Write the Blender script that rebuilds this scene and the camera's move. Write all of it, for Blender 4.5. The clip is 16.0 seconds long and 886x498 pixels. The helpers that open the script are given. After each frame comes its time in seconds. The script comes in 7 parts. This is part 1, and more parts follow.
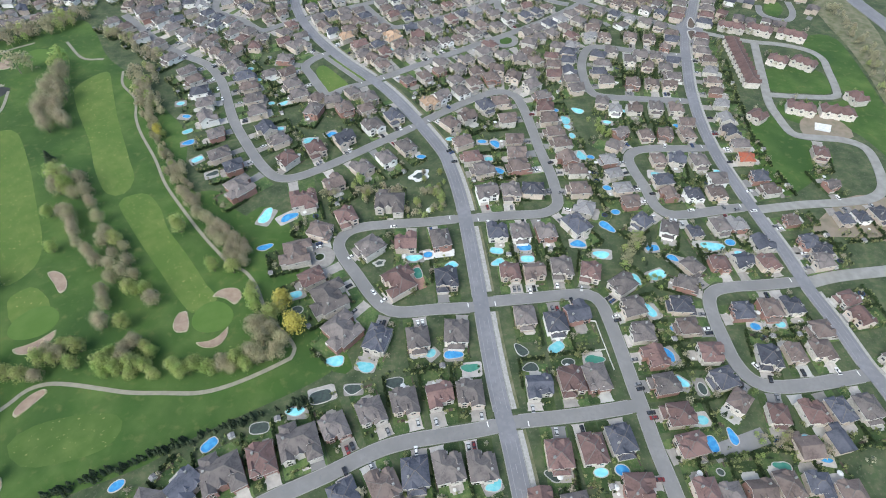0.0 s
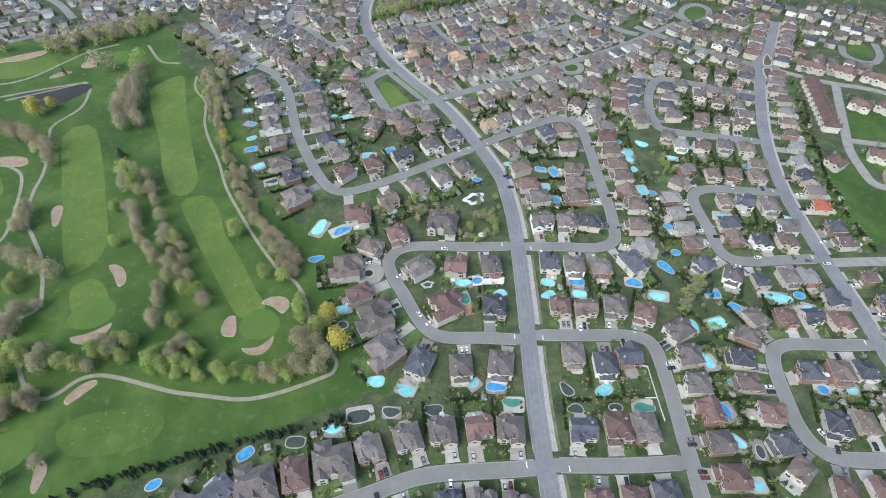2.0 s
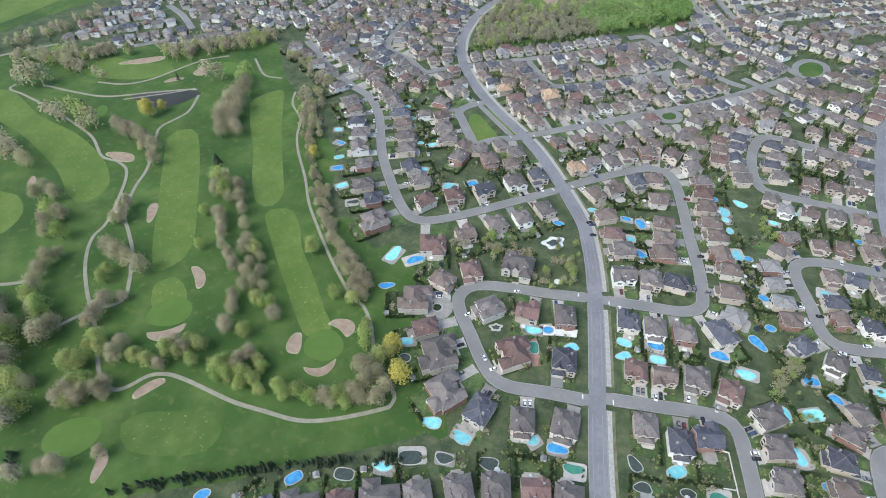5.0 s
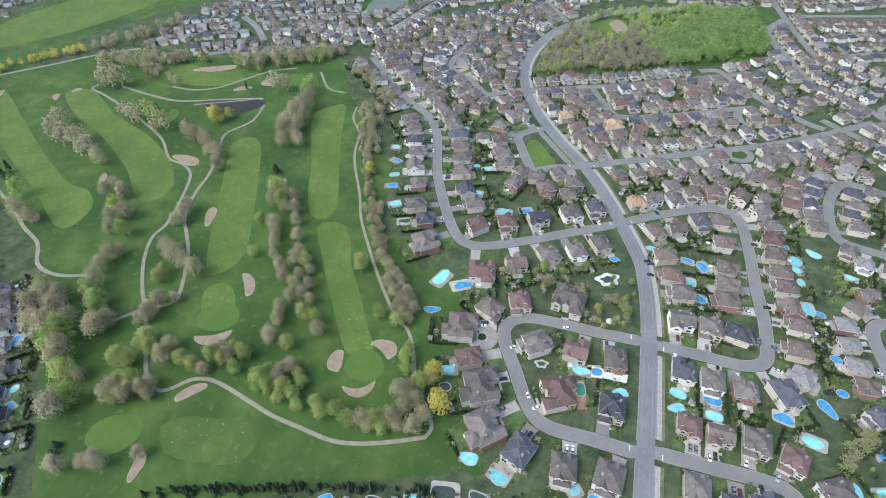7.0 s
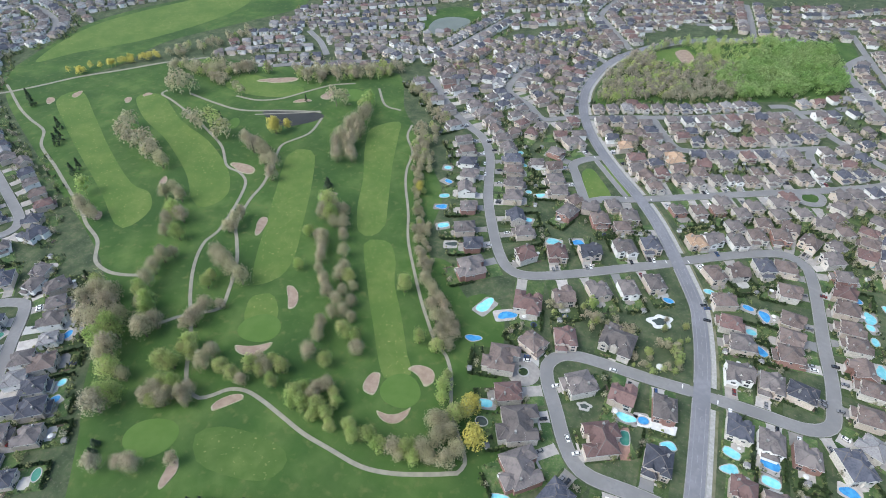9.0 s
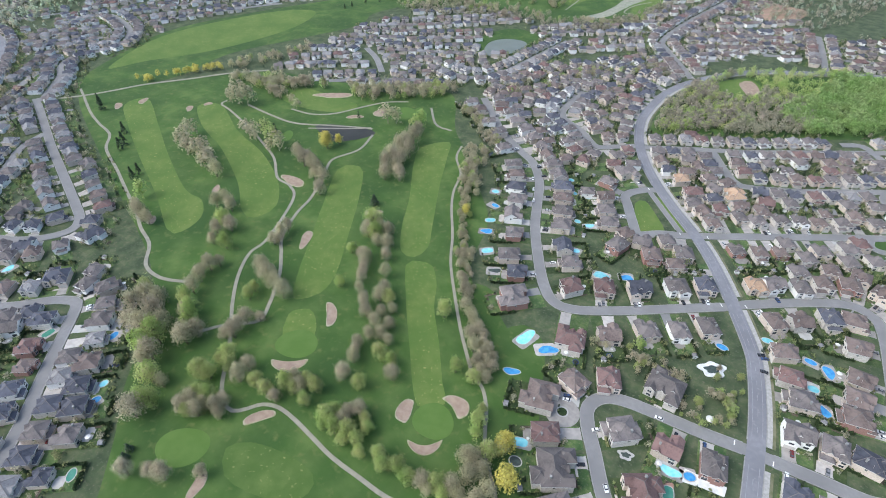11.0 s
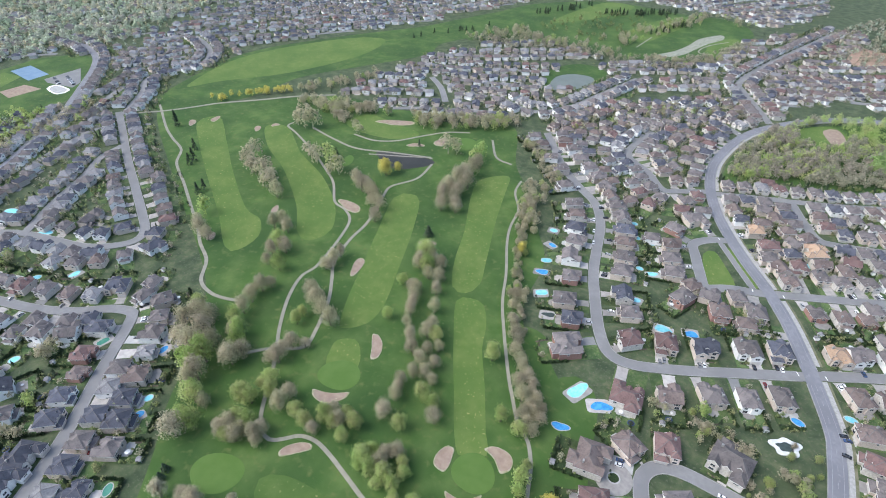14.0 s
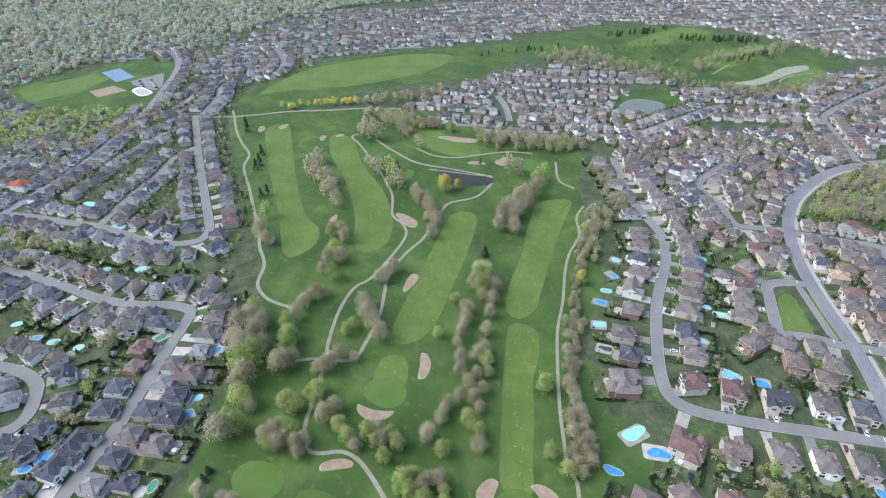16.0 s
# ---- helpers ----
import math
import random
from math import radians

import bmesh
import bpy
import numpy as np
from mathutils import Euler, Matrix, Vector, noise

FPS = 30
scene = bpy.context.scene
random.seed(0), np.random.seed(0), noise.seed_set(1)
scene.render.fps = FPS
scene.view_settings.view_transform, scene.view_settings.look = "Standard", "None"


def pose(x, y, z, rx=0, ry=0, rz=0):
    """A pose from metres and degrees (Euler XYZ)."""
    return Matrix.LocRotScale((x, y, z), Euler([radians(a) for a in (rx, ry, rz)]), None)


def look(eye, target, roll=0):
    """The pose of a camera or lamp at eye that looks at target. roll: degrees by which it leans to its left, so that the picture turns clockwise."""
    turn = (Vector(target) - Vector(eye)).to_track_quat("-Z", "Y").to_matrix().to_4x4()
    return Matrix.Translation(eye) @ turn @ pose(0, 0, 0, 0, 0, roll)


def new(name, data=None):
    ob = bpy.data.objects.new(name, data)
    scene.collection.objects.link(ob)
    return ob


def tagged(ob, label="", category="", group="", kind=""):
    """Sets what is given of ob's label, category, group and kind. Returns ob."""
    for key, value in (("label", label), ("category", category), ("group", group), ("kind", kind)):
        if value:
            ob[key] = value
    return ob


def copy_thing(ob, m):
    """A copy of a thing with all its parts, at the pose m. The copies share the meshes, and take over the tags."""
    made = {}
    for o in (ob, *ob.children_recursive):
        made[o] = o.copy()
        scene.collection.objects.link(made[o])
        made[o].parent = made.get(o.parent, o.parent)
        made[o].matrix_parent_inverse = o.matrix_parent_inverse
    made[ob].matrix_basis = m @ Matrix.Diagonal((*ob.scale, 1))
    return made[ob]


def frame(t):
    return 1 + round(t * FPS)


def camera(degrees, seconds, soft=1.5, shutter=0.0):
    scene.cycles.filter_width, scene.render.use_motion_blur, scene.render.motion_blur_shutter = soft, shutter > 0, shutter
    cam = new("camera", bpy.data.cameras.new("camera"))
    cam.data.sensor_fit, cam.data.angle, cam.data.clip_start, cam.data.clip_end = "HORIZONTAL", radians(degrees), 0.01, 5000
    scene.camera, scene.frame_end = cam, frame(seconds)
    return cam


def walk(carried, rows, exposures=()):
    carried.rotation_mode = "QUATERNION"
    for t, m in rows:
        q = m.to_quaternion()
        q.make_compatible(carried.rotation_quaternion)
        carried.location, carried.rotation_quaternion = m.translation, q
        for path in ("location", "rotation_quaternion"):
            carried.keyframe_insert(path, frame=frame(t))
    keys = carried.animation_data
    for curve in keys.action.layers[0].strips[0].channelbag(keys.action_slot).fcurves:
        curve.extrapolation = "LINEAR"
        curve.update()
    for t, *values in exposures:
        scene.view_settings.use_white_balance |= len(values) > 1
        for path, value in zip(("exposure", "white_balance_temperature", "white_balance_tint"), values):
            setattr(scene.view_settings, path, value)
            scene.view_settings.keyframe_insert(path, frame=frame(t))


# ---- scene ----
cam = camera(78.60, 16.0, 1.0)
# seconds, place, yaw, pitch, roll
ROWS = [
    (0, 0.00, 0.00, 260.00, 0.00, -49.25, 0.09),
    (0.5, -1.03, 2.15, 260.31, 1.70, -48.92, -0.05),
    (1, -2.65, 3.72, 260.05, 3.31, -48.44, -0.04),
    (1.5, -4.27, 5.56, 260.18, 4.97, -48.06, -0.04),
    (2, -5.74, 7.33, 259.84, 6.69, -47.60, -0.06),
    (2.5, -7.49, 9.11, 259.77, 8.28, -47.18, -0.02),
    (3, -9.00, 10.90, 259.55, 9.87, -46.75, -0.04),
    (3.5, -10.23, 12.50, 259.28, 11.52, -46.27, -0.09),
    (4, -11.63, 14.34, 259.42, 13.20, -45.87, -0.12),
    (6.5, -19.40, 23.59, 258.74, 21.27, -43.69, -0.02),
    (7, -21.00, 25.48, 258.62, 22.96, -43.28, -0.03),
    (7.5, -22.80, 27.60, 258.55, 24.47, -42.90, 0.00),
    (8, -24.24, 29.46, 258.31, 26.06, -42.46, 0.02),
    (8.5, -25.88, 31.34, 258.32, 27.62, -42.04, 0.05),
    (9, -27.36, 33.14, 258.23, 29.07, -41.61, 0.05),
    (11.5, -35.09, 42.32, 258.20, 36.16, -39.47, -0.00),
    (12, -36.53, 43.95, 257.85, 37.40, -38.99, 0.02),
    (12.5, -38.42, 45.52, 257.97, 38.35, -38.60, 0.02),
    (13, -40.24, 46.89, 257.51, 39.32, -38.14, 0.01),
    (13.5, -41.80, 48.54, 257.25, 40.42, -37.70, 0.00),
    (14, -43.60, 49.83, 257.10, 41.55, -37.25, -0.00),
    (14.5, -45.53, 50.80, 256.53, 42.78, -36.80, 0.01),
    (15, -47.85, 51.72, 256.33, 44.29, -36.46, 0.04),
    (15.5, -49.90, 52.39, 255.35, 46.31, -36.00, 0.10),
    (16, -52.39, 52.66, 254.66, 48.14, -35.59, 0.22),
]
walk(cam, [(t, pose(x, y, z, 0, 0, yaw) @ pose(0, 0, 0, 90 + pitch) @ pose(0, 0, 0, 0, 0, roll)) for t, x, y, z, yaw, pitch, roll in ROWS], [(0.0, 0.95, 6200, 1), (9.0, 0.98, 6050, 3), (11.5, 1.05, 6050, 5), (16.0, 1.12, 6000, 6)])

# ---- light ----
SUN_EL, SUN_AZ = 52.0, 215.0  # degrees; azimuth clockwise from +y
world = bpy.data.worlds.new("sky")
scene.world = world
world.use_nodes = True
wn = world.node_tree.nodes
sky = wn.new("ShaderNodeTexSky")
sky.sky_type, sky.sun_disc = "NISHITA", False
sky.sun_elevation, sky.sun_rotation = radians(SUN_EL), radians(SUN_AZ)
sky.air_density, sky.dust_density, sky.ozone_density = 1.0, 3.5, 1.0
wn["Background"].inputs["Strength"].default_value = 0.15
world.node_tree.links.new(sky.outputs["Color"], wn["Background"].inputs["Color"])
sun = new("sun", bpy.data.lights.new("sun", "SUN"))
sun.data.energy, sun.data.angle, sun.data.color = 0.9, radians(40), (1.0, 0.98, 0.95)
az, el = radians(SUN_AZ), radians(SUN_EL)
sun.matrix_world = look((0, 0, 400), (-math.sin(az) * math.cos(el) * 100, -math.cos(az) * math.cos(el) * 100, 400 - math.sin(el) * 100))


# ---- materials ----
def material(name, colours, scales=(1.0,), rough=0.85, bump=0.0, bump_scale=1.0, metal=0.0, island=0.0, per_object=0.0, spec=0.3, thin=0.0, speck=None):
    """colours: two or three base colours, mixed by noise of the given wavelengths (metres) on object coordinates."""
    m = bpy.data.materials.new(name)
    m.use_nodes = True
    nt = m.node_tree
    n, link = nt.nodes, nt.links.new
    b = n["Principled BSDF"]
    b.inputs["Roughness"].default_value, b.inputs["Metallic"].default_value = rough, metal
    b.inputs["Specular IOR Level"].default_value = spec
    geo = n.new("ShaderNodeNewGeometry")
    pos = geo.outputs["Position"]
    col = n.new("ShaderNodeRGB")
    col.outputs[0].default_value = (*colours[0], 1)
    out = col.outputs[0]
    for k, c in enumerate(colours[1:]):
        s = scales[min(k, len(scales) - 1)]
        t = n.new("ShaderNodeTexNoise")
        t.inputs["Scale"].default_value, t.inputs["Detail"].default_value = 1.0 / s, 5.0
        link(pos, t.inputs["Vector"])
        r = n.new("ShaderNodeMapRange")
        r.inputs["From Min"].default_value, r.inputs["From Max"].default_value = 0.38, 0.64
        link(t.outputs["Fac"], r.inputs["Value"])
        mix = n.new("ShaderNodeMix")
        mix.data_type = "RGBA"
        mix.inputs["B"].default_value = (*c, 1)
        link(r.outputs["Result"], mix.inputs["Factor"])
        link(out, mix.inputs["A"])
        out = mix.outputs["Result"]
    if speck:  # scattered small worn or dry patches: colour, size, noise range
        c, s, lo, hi = speck
        t, r, mix = n.new("ShaderNodeTexNoise"), n.new("ShaderNodeMapRange"), n.new("ShaderNodeMix")
        t.inputs["Scale"].default_value, t.inputs["Detail"].default_value = 1.0 / s, 3.0
        link(pos, t.inputs["Vector"])
        r.inputs["From Min"].default_value, r.inputs["From Max"].default_value, r.inputs["To Max"].default_value = lo, hi, 0.8
        link(t.outputs["Fac"], r.inputs["Value"])
        mix.data_type = "RGBA"
        mix.inputs["B"].default_value = (*c, 1)
        link(r.outputs["Result"], mix.inputs["Factor"])
        link(out, mix.inputs["A"])
        out = mix.outputs["Result"]
    for amount, source in ((island, geo.outputs["Random Per Island"]), (per_object, None)):
        if amount:
            if source is None:
                source = n.new("ShaderNodeObjectInfo").outputs["Random"]
            r = n.new("ShaderNodeMapRange")
            r.inputs["To Min"].default_value, r.inputs["To Max"].default_value = 1 - amount, 1 + amount
            link(source, r.inputs["Value"])
            v = n.new("ShaderNodeHueSaturation")
            link(r.outputs["Result"], v.inputs["Value"])
            link(out, v.inputs["Color"])
            out = v.outputs["Color"]
    link(out, b.inputs["Base Color"])
    if thin:  # thin leaves let light through
        tr, mx = n.new("ShaderNodeBsdfTranslucent"), n.new("ShaderNodeMixShader")
        mx.inputs[0].default_value = thin
        link(out, tr.inputs["Color"])
        link(b.outputs[0], mx.inputs[1]), link(tr.outputs[0], mx.inputs[2])
        link(mx.outputs[0], n["Material Output"].inputs["Surface"])
    if bump:
        t = n.new("ShaderNodeTexNoise")
        t.inputs["Scale"].default_value, t.inputs["Detail"].default_value = 1.0 / bump_scale, 4.0
        link(pos, t.inputs["Vector"])
        u = n.new("ShaderNodeBump")
        u.inputs["Strength"].default_value, u.inputs["Distance"].default_value = bump, bump_scale * 0.5
        link(t.outputs["Fac"], u.inputs["Height"])
        link(u.outputs["Normal"], b.inputs["Normal"])
    return m


PLOT = material("plot_grass", [(0.056, 0.094, 0.028), (0.098, 0.124, 0.05), (0.03, 0.06, 0.02)], (1.7, 7), 0.95, 0.5, 0.6, island=0.45, speck=((0.13, 0.115, 0.085), 0.9, 0.58, 0.72))
MULCH = material("mulch", [(0.07, 0.052, 0.042), (0.1, 0.08, 0.066)], (1.2,), 0.95, 0.4, 0.4, island=0.3)
LAWN = material("yard_grass", [(0.056, 0.082, 0.036), (0.095, 0.105, 0.058), (0.034, 0.052, 0.025)], (3.6, 11), 0.95, 0.5, 0.6, speck=((0.115, 0.108, 0.075), 1.5, 0.57, 0.72))
# the third, darkest tone puts tree shade and darker soil into the colour
ROUGH = material("rough_grass", [(0.045, 0.092, 0.018), (0.08, 0.124, 0.033), (0.03, 0.066, 0.015)], (15, 47), 0.95, 0.4, 0.5, speck=((0.095, 0.115, 0.035), 5.0, 0.56, 0.74))
FAIRWAY = material("fairway_grass", [(0.086, 0.135, 0.029), (0.113, 0.152, 0.041), (0.072, 0.122, 0.026)], (7, 33), 0.95, 0.15, 0.5, speck=((0.25, 0.24, 0.095), 2.1, 0.635, 0.7))
SEMI = material("semi_rough_grass", [(0.062, 0.108, 0.023), (0.088, 0.13, 0.034), (0.05, 0.092, 0.02)], (8, 29), 0.95, 0.2, 0.5, speck=((0.2, 0.2, 0.08), 2.1, 0.64, 0.72))
GREEN = material("putting_grass", [(0.068, 0.124, 0.024), (0.08, 0.136, 0.0304)], (9,), 0.9, 0.05, 0.5)
SAND = material("bunker_sand", [(0.232, 0.168, 0.132), (0.288, 0.224, 0.172)], (4,), 0.95, 0.2, 0.7)
SAND_LIP = material("bunker_lip", [(0.336, 0.304, 0.224), (0.208, 0.216, 0.112)], (3,), 0.95)
DIRT = material("bare_earth", [(0.23, 0.185, 0.145), (0.15, 0.135, 0.095), (0.21, 0.178, 0.14)], (6, 19), 0.95, 0.3, 0.8)
GRAVEL = material("gravel", [(0.25, 0.245, 0.235), (0.205, 0.2, 0.19)], (5,), 0.95, 0.2, 0.4)
CLAY = material("red_clay", [(0.33, 0.215, 0.165), (0.25, 0.19, 0.13)], (9,), 0.95)
ROCK = material("pale_rock", [(0.3, 0.3, 0.25), (0.15, 0.165, 0.11), (0.24, 0.24, 0.19)], (5, 16), 0.95, 0.6, 2.0)
ASPHALT = material("asphalt", [(0.186, 0.183, 0.184), (0.21, 0.206, 0.206), (0.166, 0.163, 0.164)], (2.5, 17), 0.9, 0.1, 0.3, speck=((0.16, 0.16, 0.17), 1.6, 0.63, 0.7))
ASPHALT_DARK = material("worn_asphalt", [(0.17, 0.17, 0.187), (0.2, 0.2, 0.216), (0.15, 0.15, 0.165)], (3, 21), 0.9, 0.1, 0.3, speck=((0.21, 0.21, 0.225), 2.4, 0.6, 0.72))
CONCRETE = material("concrete", [(0.38, 0.375, 0.36), (0.31, 0.305, 0.295)], (4,), 0.9, 0.1, 0.4)
PAVER = material("paver", [(0.33, 0.308, 0.288), (0.26, 0.243, 0.232)], (3,), 0.9, 0.1, 0.4, per_object=0.35)
KERB = material("kerb_stone", [(0.27, 0.266, 0.258), (0.21, 0.207, 0.2)], (2,), 0.9, 0.1, 0.4)
FOOTWAY = material("footway_concrete", [(0.34, 0.333, 0.32), (0.27, 0.264, 0.253)], (1.5, ), 0.9, 0.1, 0.4, speck=((0.2, 0.195, 0.16), 1.3, 0.6, 0.74))
VERGE = material("worn_verge", [(0.115, 0.118, 0.068), (0.085, 0.1, 0.045), (0.17, 0.16, 0.11)], (1.3, 6), 0.95, 0.3, 0.5)
PATHWAY = material("cart_path", [(0.25, 0.235, 0.19), (0.2, 0.19, 0.155)], (4,), 0.9, 0.1, 0.4)
PAINT = material("road_paint", [(0.27, 0.27, 0.29), (0.19, 0.19, 0.21)], (3,), 0.8)
ROOFS = {
    "g": material("taupe_shingle", [(0.125, 0.11, 0.11), (0.078, 0.07, 0.071), (0.155, 0.136, 0.132)], (0.9, 4.5), 0.9, 0.4, 0.35, per_object=0.22),
    "b": material("red_brown_shingle", [(0.135, 0.085, 0.08), (0.09, 0.058, 0.055), (0.155, 0.1, 0.093)], (0.9, 4.5), 0.9, 0.4, 0.35, per_object=0.22),
    "n": material("brown_shingle", [(0.13, 0.1, 0.092), (0.084, 0.066, 0.061), (0.155, 0.122, 0.112)], (0.9, 4.5), 0.9, 0.4, 0.35, per_object=0.22),
    "d": material("slate_shingle", [(0.066, 0.07, 0.09), (0.042, 0.045, 0.06), (0.085, 0.088, 0.11)], (0.9, 4.5), 0.9, 0.4, 0.35, per_object=0.3),
    "l": material("pale_shingle", [(0.215, 0.21, 0.215), (0.165, 0.16, 0.166)], (0.9, 4.5), 0.9, 0.4, 0.35, per_object=0.2),
    "o": material("tan_shingle", [(0.36, 0.25, 0.17), (0.28, 0.195, 0.135)], (0.9, 4.5), 0.9, 0.4, 0.35, per_object=0.1),
    "r": material("rust_shingle", [(0.32, 0.10, 0.06), (0.25, 0.08, 0.05)], (0.9, 4.5), 0.9, 0.4, 0.35),
}
RIDGE = material("ridge_shingle", [(0.15, 0.136, 0.133), (0.11, 0.1, 0.098)], (1.5,), 0.9)
WALLS = [
    material("pale_stone", [(0.6, 0.565, 0.52), (0.44, 0.41, 0.375)], (0.9,), 0.9, 0.3, 0.25, per_object=0.2),
    material("beige_brick", [(0.56, 0.485, 0.42), (0.43, 0.365, 0.315)], (0.6,), 0.9, 0.3, 0.2, per_object=0.2),
    material("white_siding", [(0.8, 0.79, 0.77), (0.72, 0.71, 0.69)], (1.2,), 0.8, 0.1, 0.2, per_object=0.1),
    material("red_brick", [(0.32, 0.19, 0.16), (0.24, 0.14, 0.12)], (0.5,), 0.9, 0.3, 0.2, per_object=0.15),
]
TRIM = material("white_trim", [(0.68, 0.67, 0.65), (0.6, 0.59, 0.57)], (2,), 0.6)
GLASS = material("window_glass", [(0.03, 0.035, 0.045), (0.05, 0.055, 0.065)], (1.5,), 0.08, spec=0.6)
DOOR = material("door_paint", [(0.12, 0.07, 0.05), (0.09, 0.05, 0.04)], (1,), 0.5)
GARAGE = material("garage_paint", [(0.52, 0.49, 0.45), (0.44, 0.42, 0.39)], (1.5,), 0.6)
WATERS = {
    "b": material("deep_blue_pool", [(0.045, 0.2, 0.45), (0.08, 0.3, 0.55)], (2.5,), 0.12, 0.1, 0.7),
    "c": material("turquoise_pool", [(0.16, 0.47, 0.54), (0.26, 0.56, 0.61)], (2.5,), 0.12, 0.1, 0.7, per_object=0.2),
    "e": material("dark_pool_cover", [(0.035, 0.045, 0.045), (0.05, 0.07, 0.06)], (1.5,), 0.6, 0.1, 0.7),
    "g": material("green_pool", [(0.05, 0.19, 0.14), (0.08, 0.22, 0.16)], (2.5,), 0.2, 0.1, 0.7),
}
POND = material("pond_water", [(0.03, 0.03, 0.025), (0.04, 0.038, 0.032)], (12,), 0.35, 0.1, 1.0, spec=0.12)
POND_PALE = material("shallow_water", [(0.115, 0.125, 0.1), (0.14, 0.15, 0.125)], (20,), 0.35, 0.1, 1.0)
BARK = material("bark", [(0.14, 0.115, 0.095), (0.09, 0.075, 0.065)], (0.4,), 0.95, 0.4, 0.2)
CROWNS = {
    "bare": material("twigs", [(0.56, 0.48, 0.37), (0.47, 0.425, 0.305), (0.52, 0.5, 0.32)], (2.2, 17), 0.95, island=0.16, per_object=0.16, thin=0.6),
    "leaf": material("spring_leaves", [(0.46, 0.53, 0.2), (0.53, 0.51, 0.27), (0.36, 0.48, 0.16)], (2.0, 15), 0.9, island=0.16, per_object=0.16, thin=0.6),
    "dim": material("dull_twigs", [(0.4, 0.35, 0.285), (0.31, 0.28, 0.215), (0.35, 0.34, 0.235)], (3, 23), 0.95, island=0.35, thin=0.4),
    "dull": material("dull_leaves", [(0.2, 0.235, 0.095), (0.135, 0.18, 0.065), (0.26, 0.26, 0.13)], (3, 19), 0.95, island=0.35, thin=0.4),
    "yellow": material("yellow_leaves", [(0.58, 0.51, 0.12), (0.5, 0.46, 0.14)], (2,), 0.9, island=0.25, per_object=0.15, thin=0.4),
    "conifer": material("needles", [(0.04, 0.062, 0.034), (0.06, 0.085, 0.046)], (1.2,), 0.95, island=0.35, per_object=0.3),
    "blossom": material("pale_buds", [(0.52, 0.47, 0.35), (0.44, 0.4, 0.28)], (2,), 0.9, island=0.25, per_object=0.15, thin=0.4),
    "bright": material("bright_leaves", [(0.3, 0.44, 0.15), (0.23, 0.37, 0.115), (0.37, 0.46, 0.2)], (3, 29), 0.9, island=0.3, thin=0.5),
    # distant foliage: pale grey-green, with the haze put into its base colour
    "canopy": material("hazed_far_canopy", [(0.48, 0.53, 0.42), (0.54, 0.5, 0.44), (0.38, 0.46, 0.32)], (11, 60), 0.95, island=0.3, thin=0.5),
}
HEDGE = material("hedge_leaves", [(0.02, 0.038, 0.014), (0.036, 0.058, 0.02)], (0.8,), 0.95, 0.8, 0.3, per_object=0.3)
FENCE = material("fence_wood", [(0.2, 0.17, 0.14), (0.15, 0.125, 0.1)], (1,), 0.9)
CARS = [material("car_paint_" + k, [c, tuple(v * 0.85 for v in c)], (3,), 0.25, spec=0.6) for k, c in
        (("white", (0.75, 0.75, 0.75)), ("black", (0.02, 0.02, 0.023)), ("grey", (0.2, 0.2, 0.21)), ("red", (0.16, 0.025, 0.025)), ("silver", (0.45, 0.46, 0.47)), ("blue", (0.04, 0.07, 0.16)))]
RUBBER = material("rubber", [(0.02, 0.02, 0.02), (0.03, 0.03, 0.03)], (0.5,), 0.9)
COURT = material("blue_court", [(0.13, 0.2, 0.29), (0.16, 0.23, 0.31)], (9,), 0.8)
TERRACOTTA = material("terracotta_paving", [(0.34, 0.2, 0.155), (0.27, 0.165, 0.13)], (1.4,), 0.9, 0.1, 0.3)
AWNING = material("white_canvas", [(0.62, 0.62, 0.61), (0.5, 0.5, 0.49)], (2,), 0.8)


# ---- tools ----
def mesh(name, bm, *mats):
    me = bpy.data.meshes.new(name)
    bm.to_mesh(me)
    bm.free()
    for m in mats:
        me.materials.append(m)
    return me


def part(name, bm, mat, parent, label=""):
    """One mesh object under a thing or a part."""
    ob = new(name, mesh(name, bm, *(mat if isinstance(mat, (list, tuple)) else (mat,))))
    ob.parent = parent
    return tagged(ob, label)


def faces(name, verts, polys, *mats, look_to=None):
    """A mesh from computed vertex and polygon arrays, quick for many faces."""
    me = bpy.data.meshes.new(name)
    if isinstance(polys, np.ndarray):
        n, k = polys.shape
        me.vertices.add(len(verts)), me.loops.add(n * k), me.polygons.add(n)
        me.vertices.foreach_set("co", np.asarray(verts, np.float32).ravel())
        me.loops.foreach_set("vertex_index", polys.ravel().astype(np.int32))
        me.polygons.foreach_set("loop_start", np.arange(0, n * k, k, dtype=np.int32))
    else:
        me.from_pydata([tuple(v) for v in verts], [], polys)
    for m in mats:
        me.materials.append(m)
    me.update(calc_edges=True)
    if look_to is not None:  # soft shading of a crown: the leaf faces share the crown's outward directions
        me.normals_split_custom_set_from_vertices(np.asarray(look_to).tolist())
    return me


def box(bm, x0, x1, y0, y1, z0, z1, slot=0):
    v = [bm.verts.new(p) for p in ((x0, y0, z0), (x1, y0, z0), (x1, y1, z0), (x0, y1, z0), (x0, y0, z1), (x1, y0, z1), (x1, y1, z1), (x0, y1, z1))]
    for f in ((3, 2, 1, 0), (4, 5, 6, 7), (0, 1, 5, 4), (1, 2, 6, 5), (2, 3, 7, 6), (3, 0, 4, 7)):
        bm.faces.new([v[i] for i in f]).material_index = slot


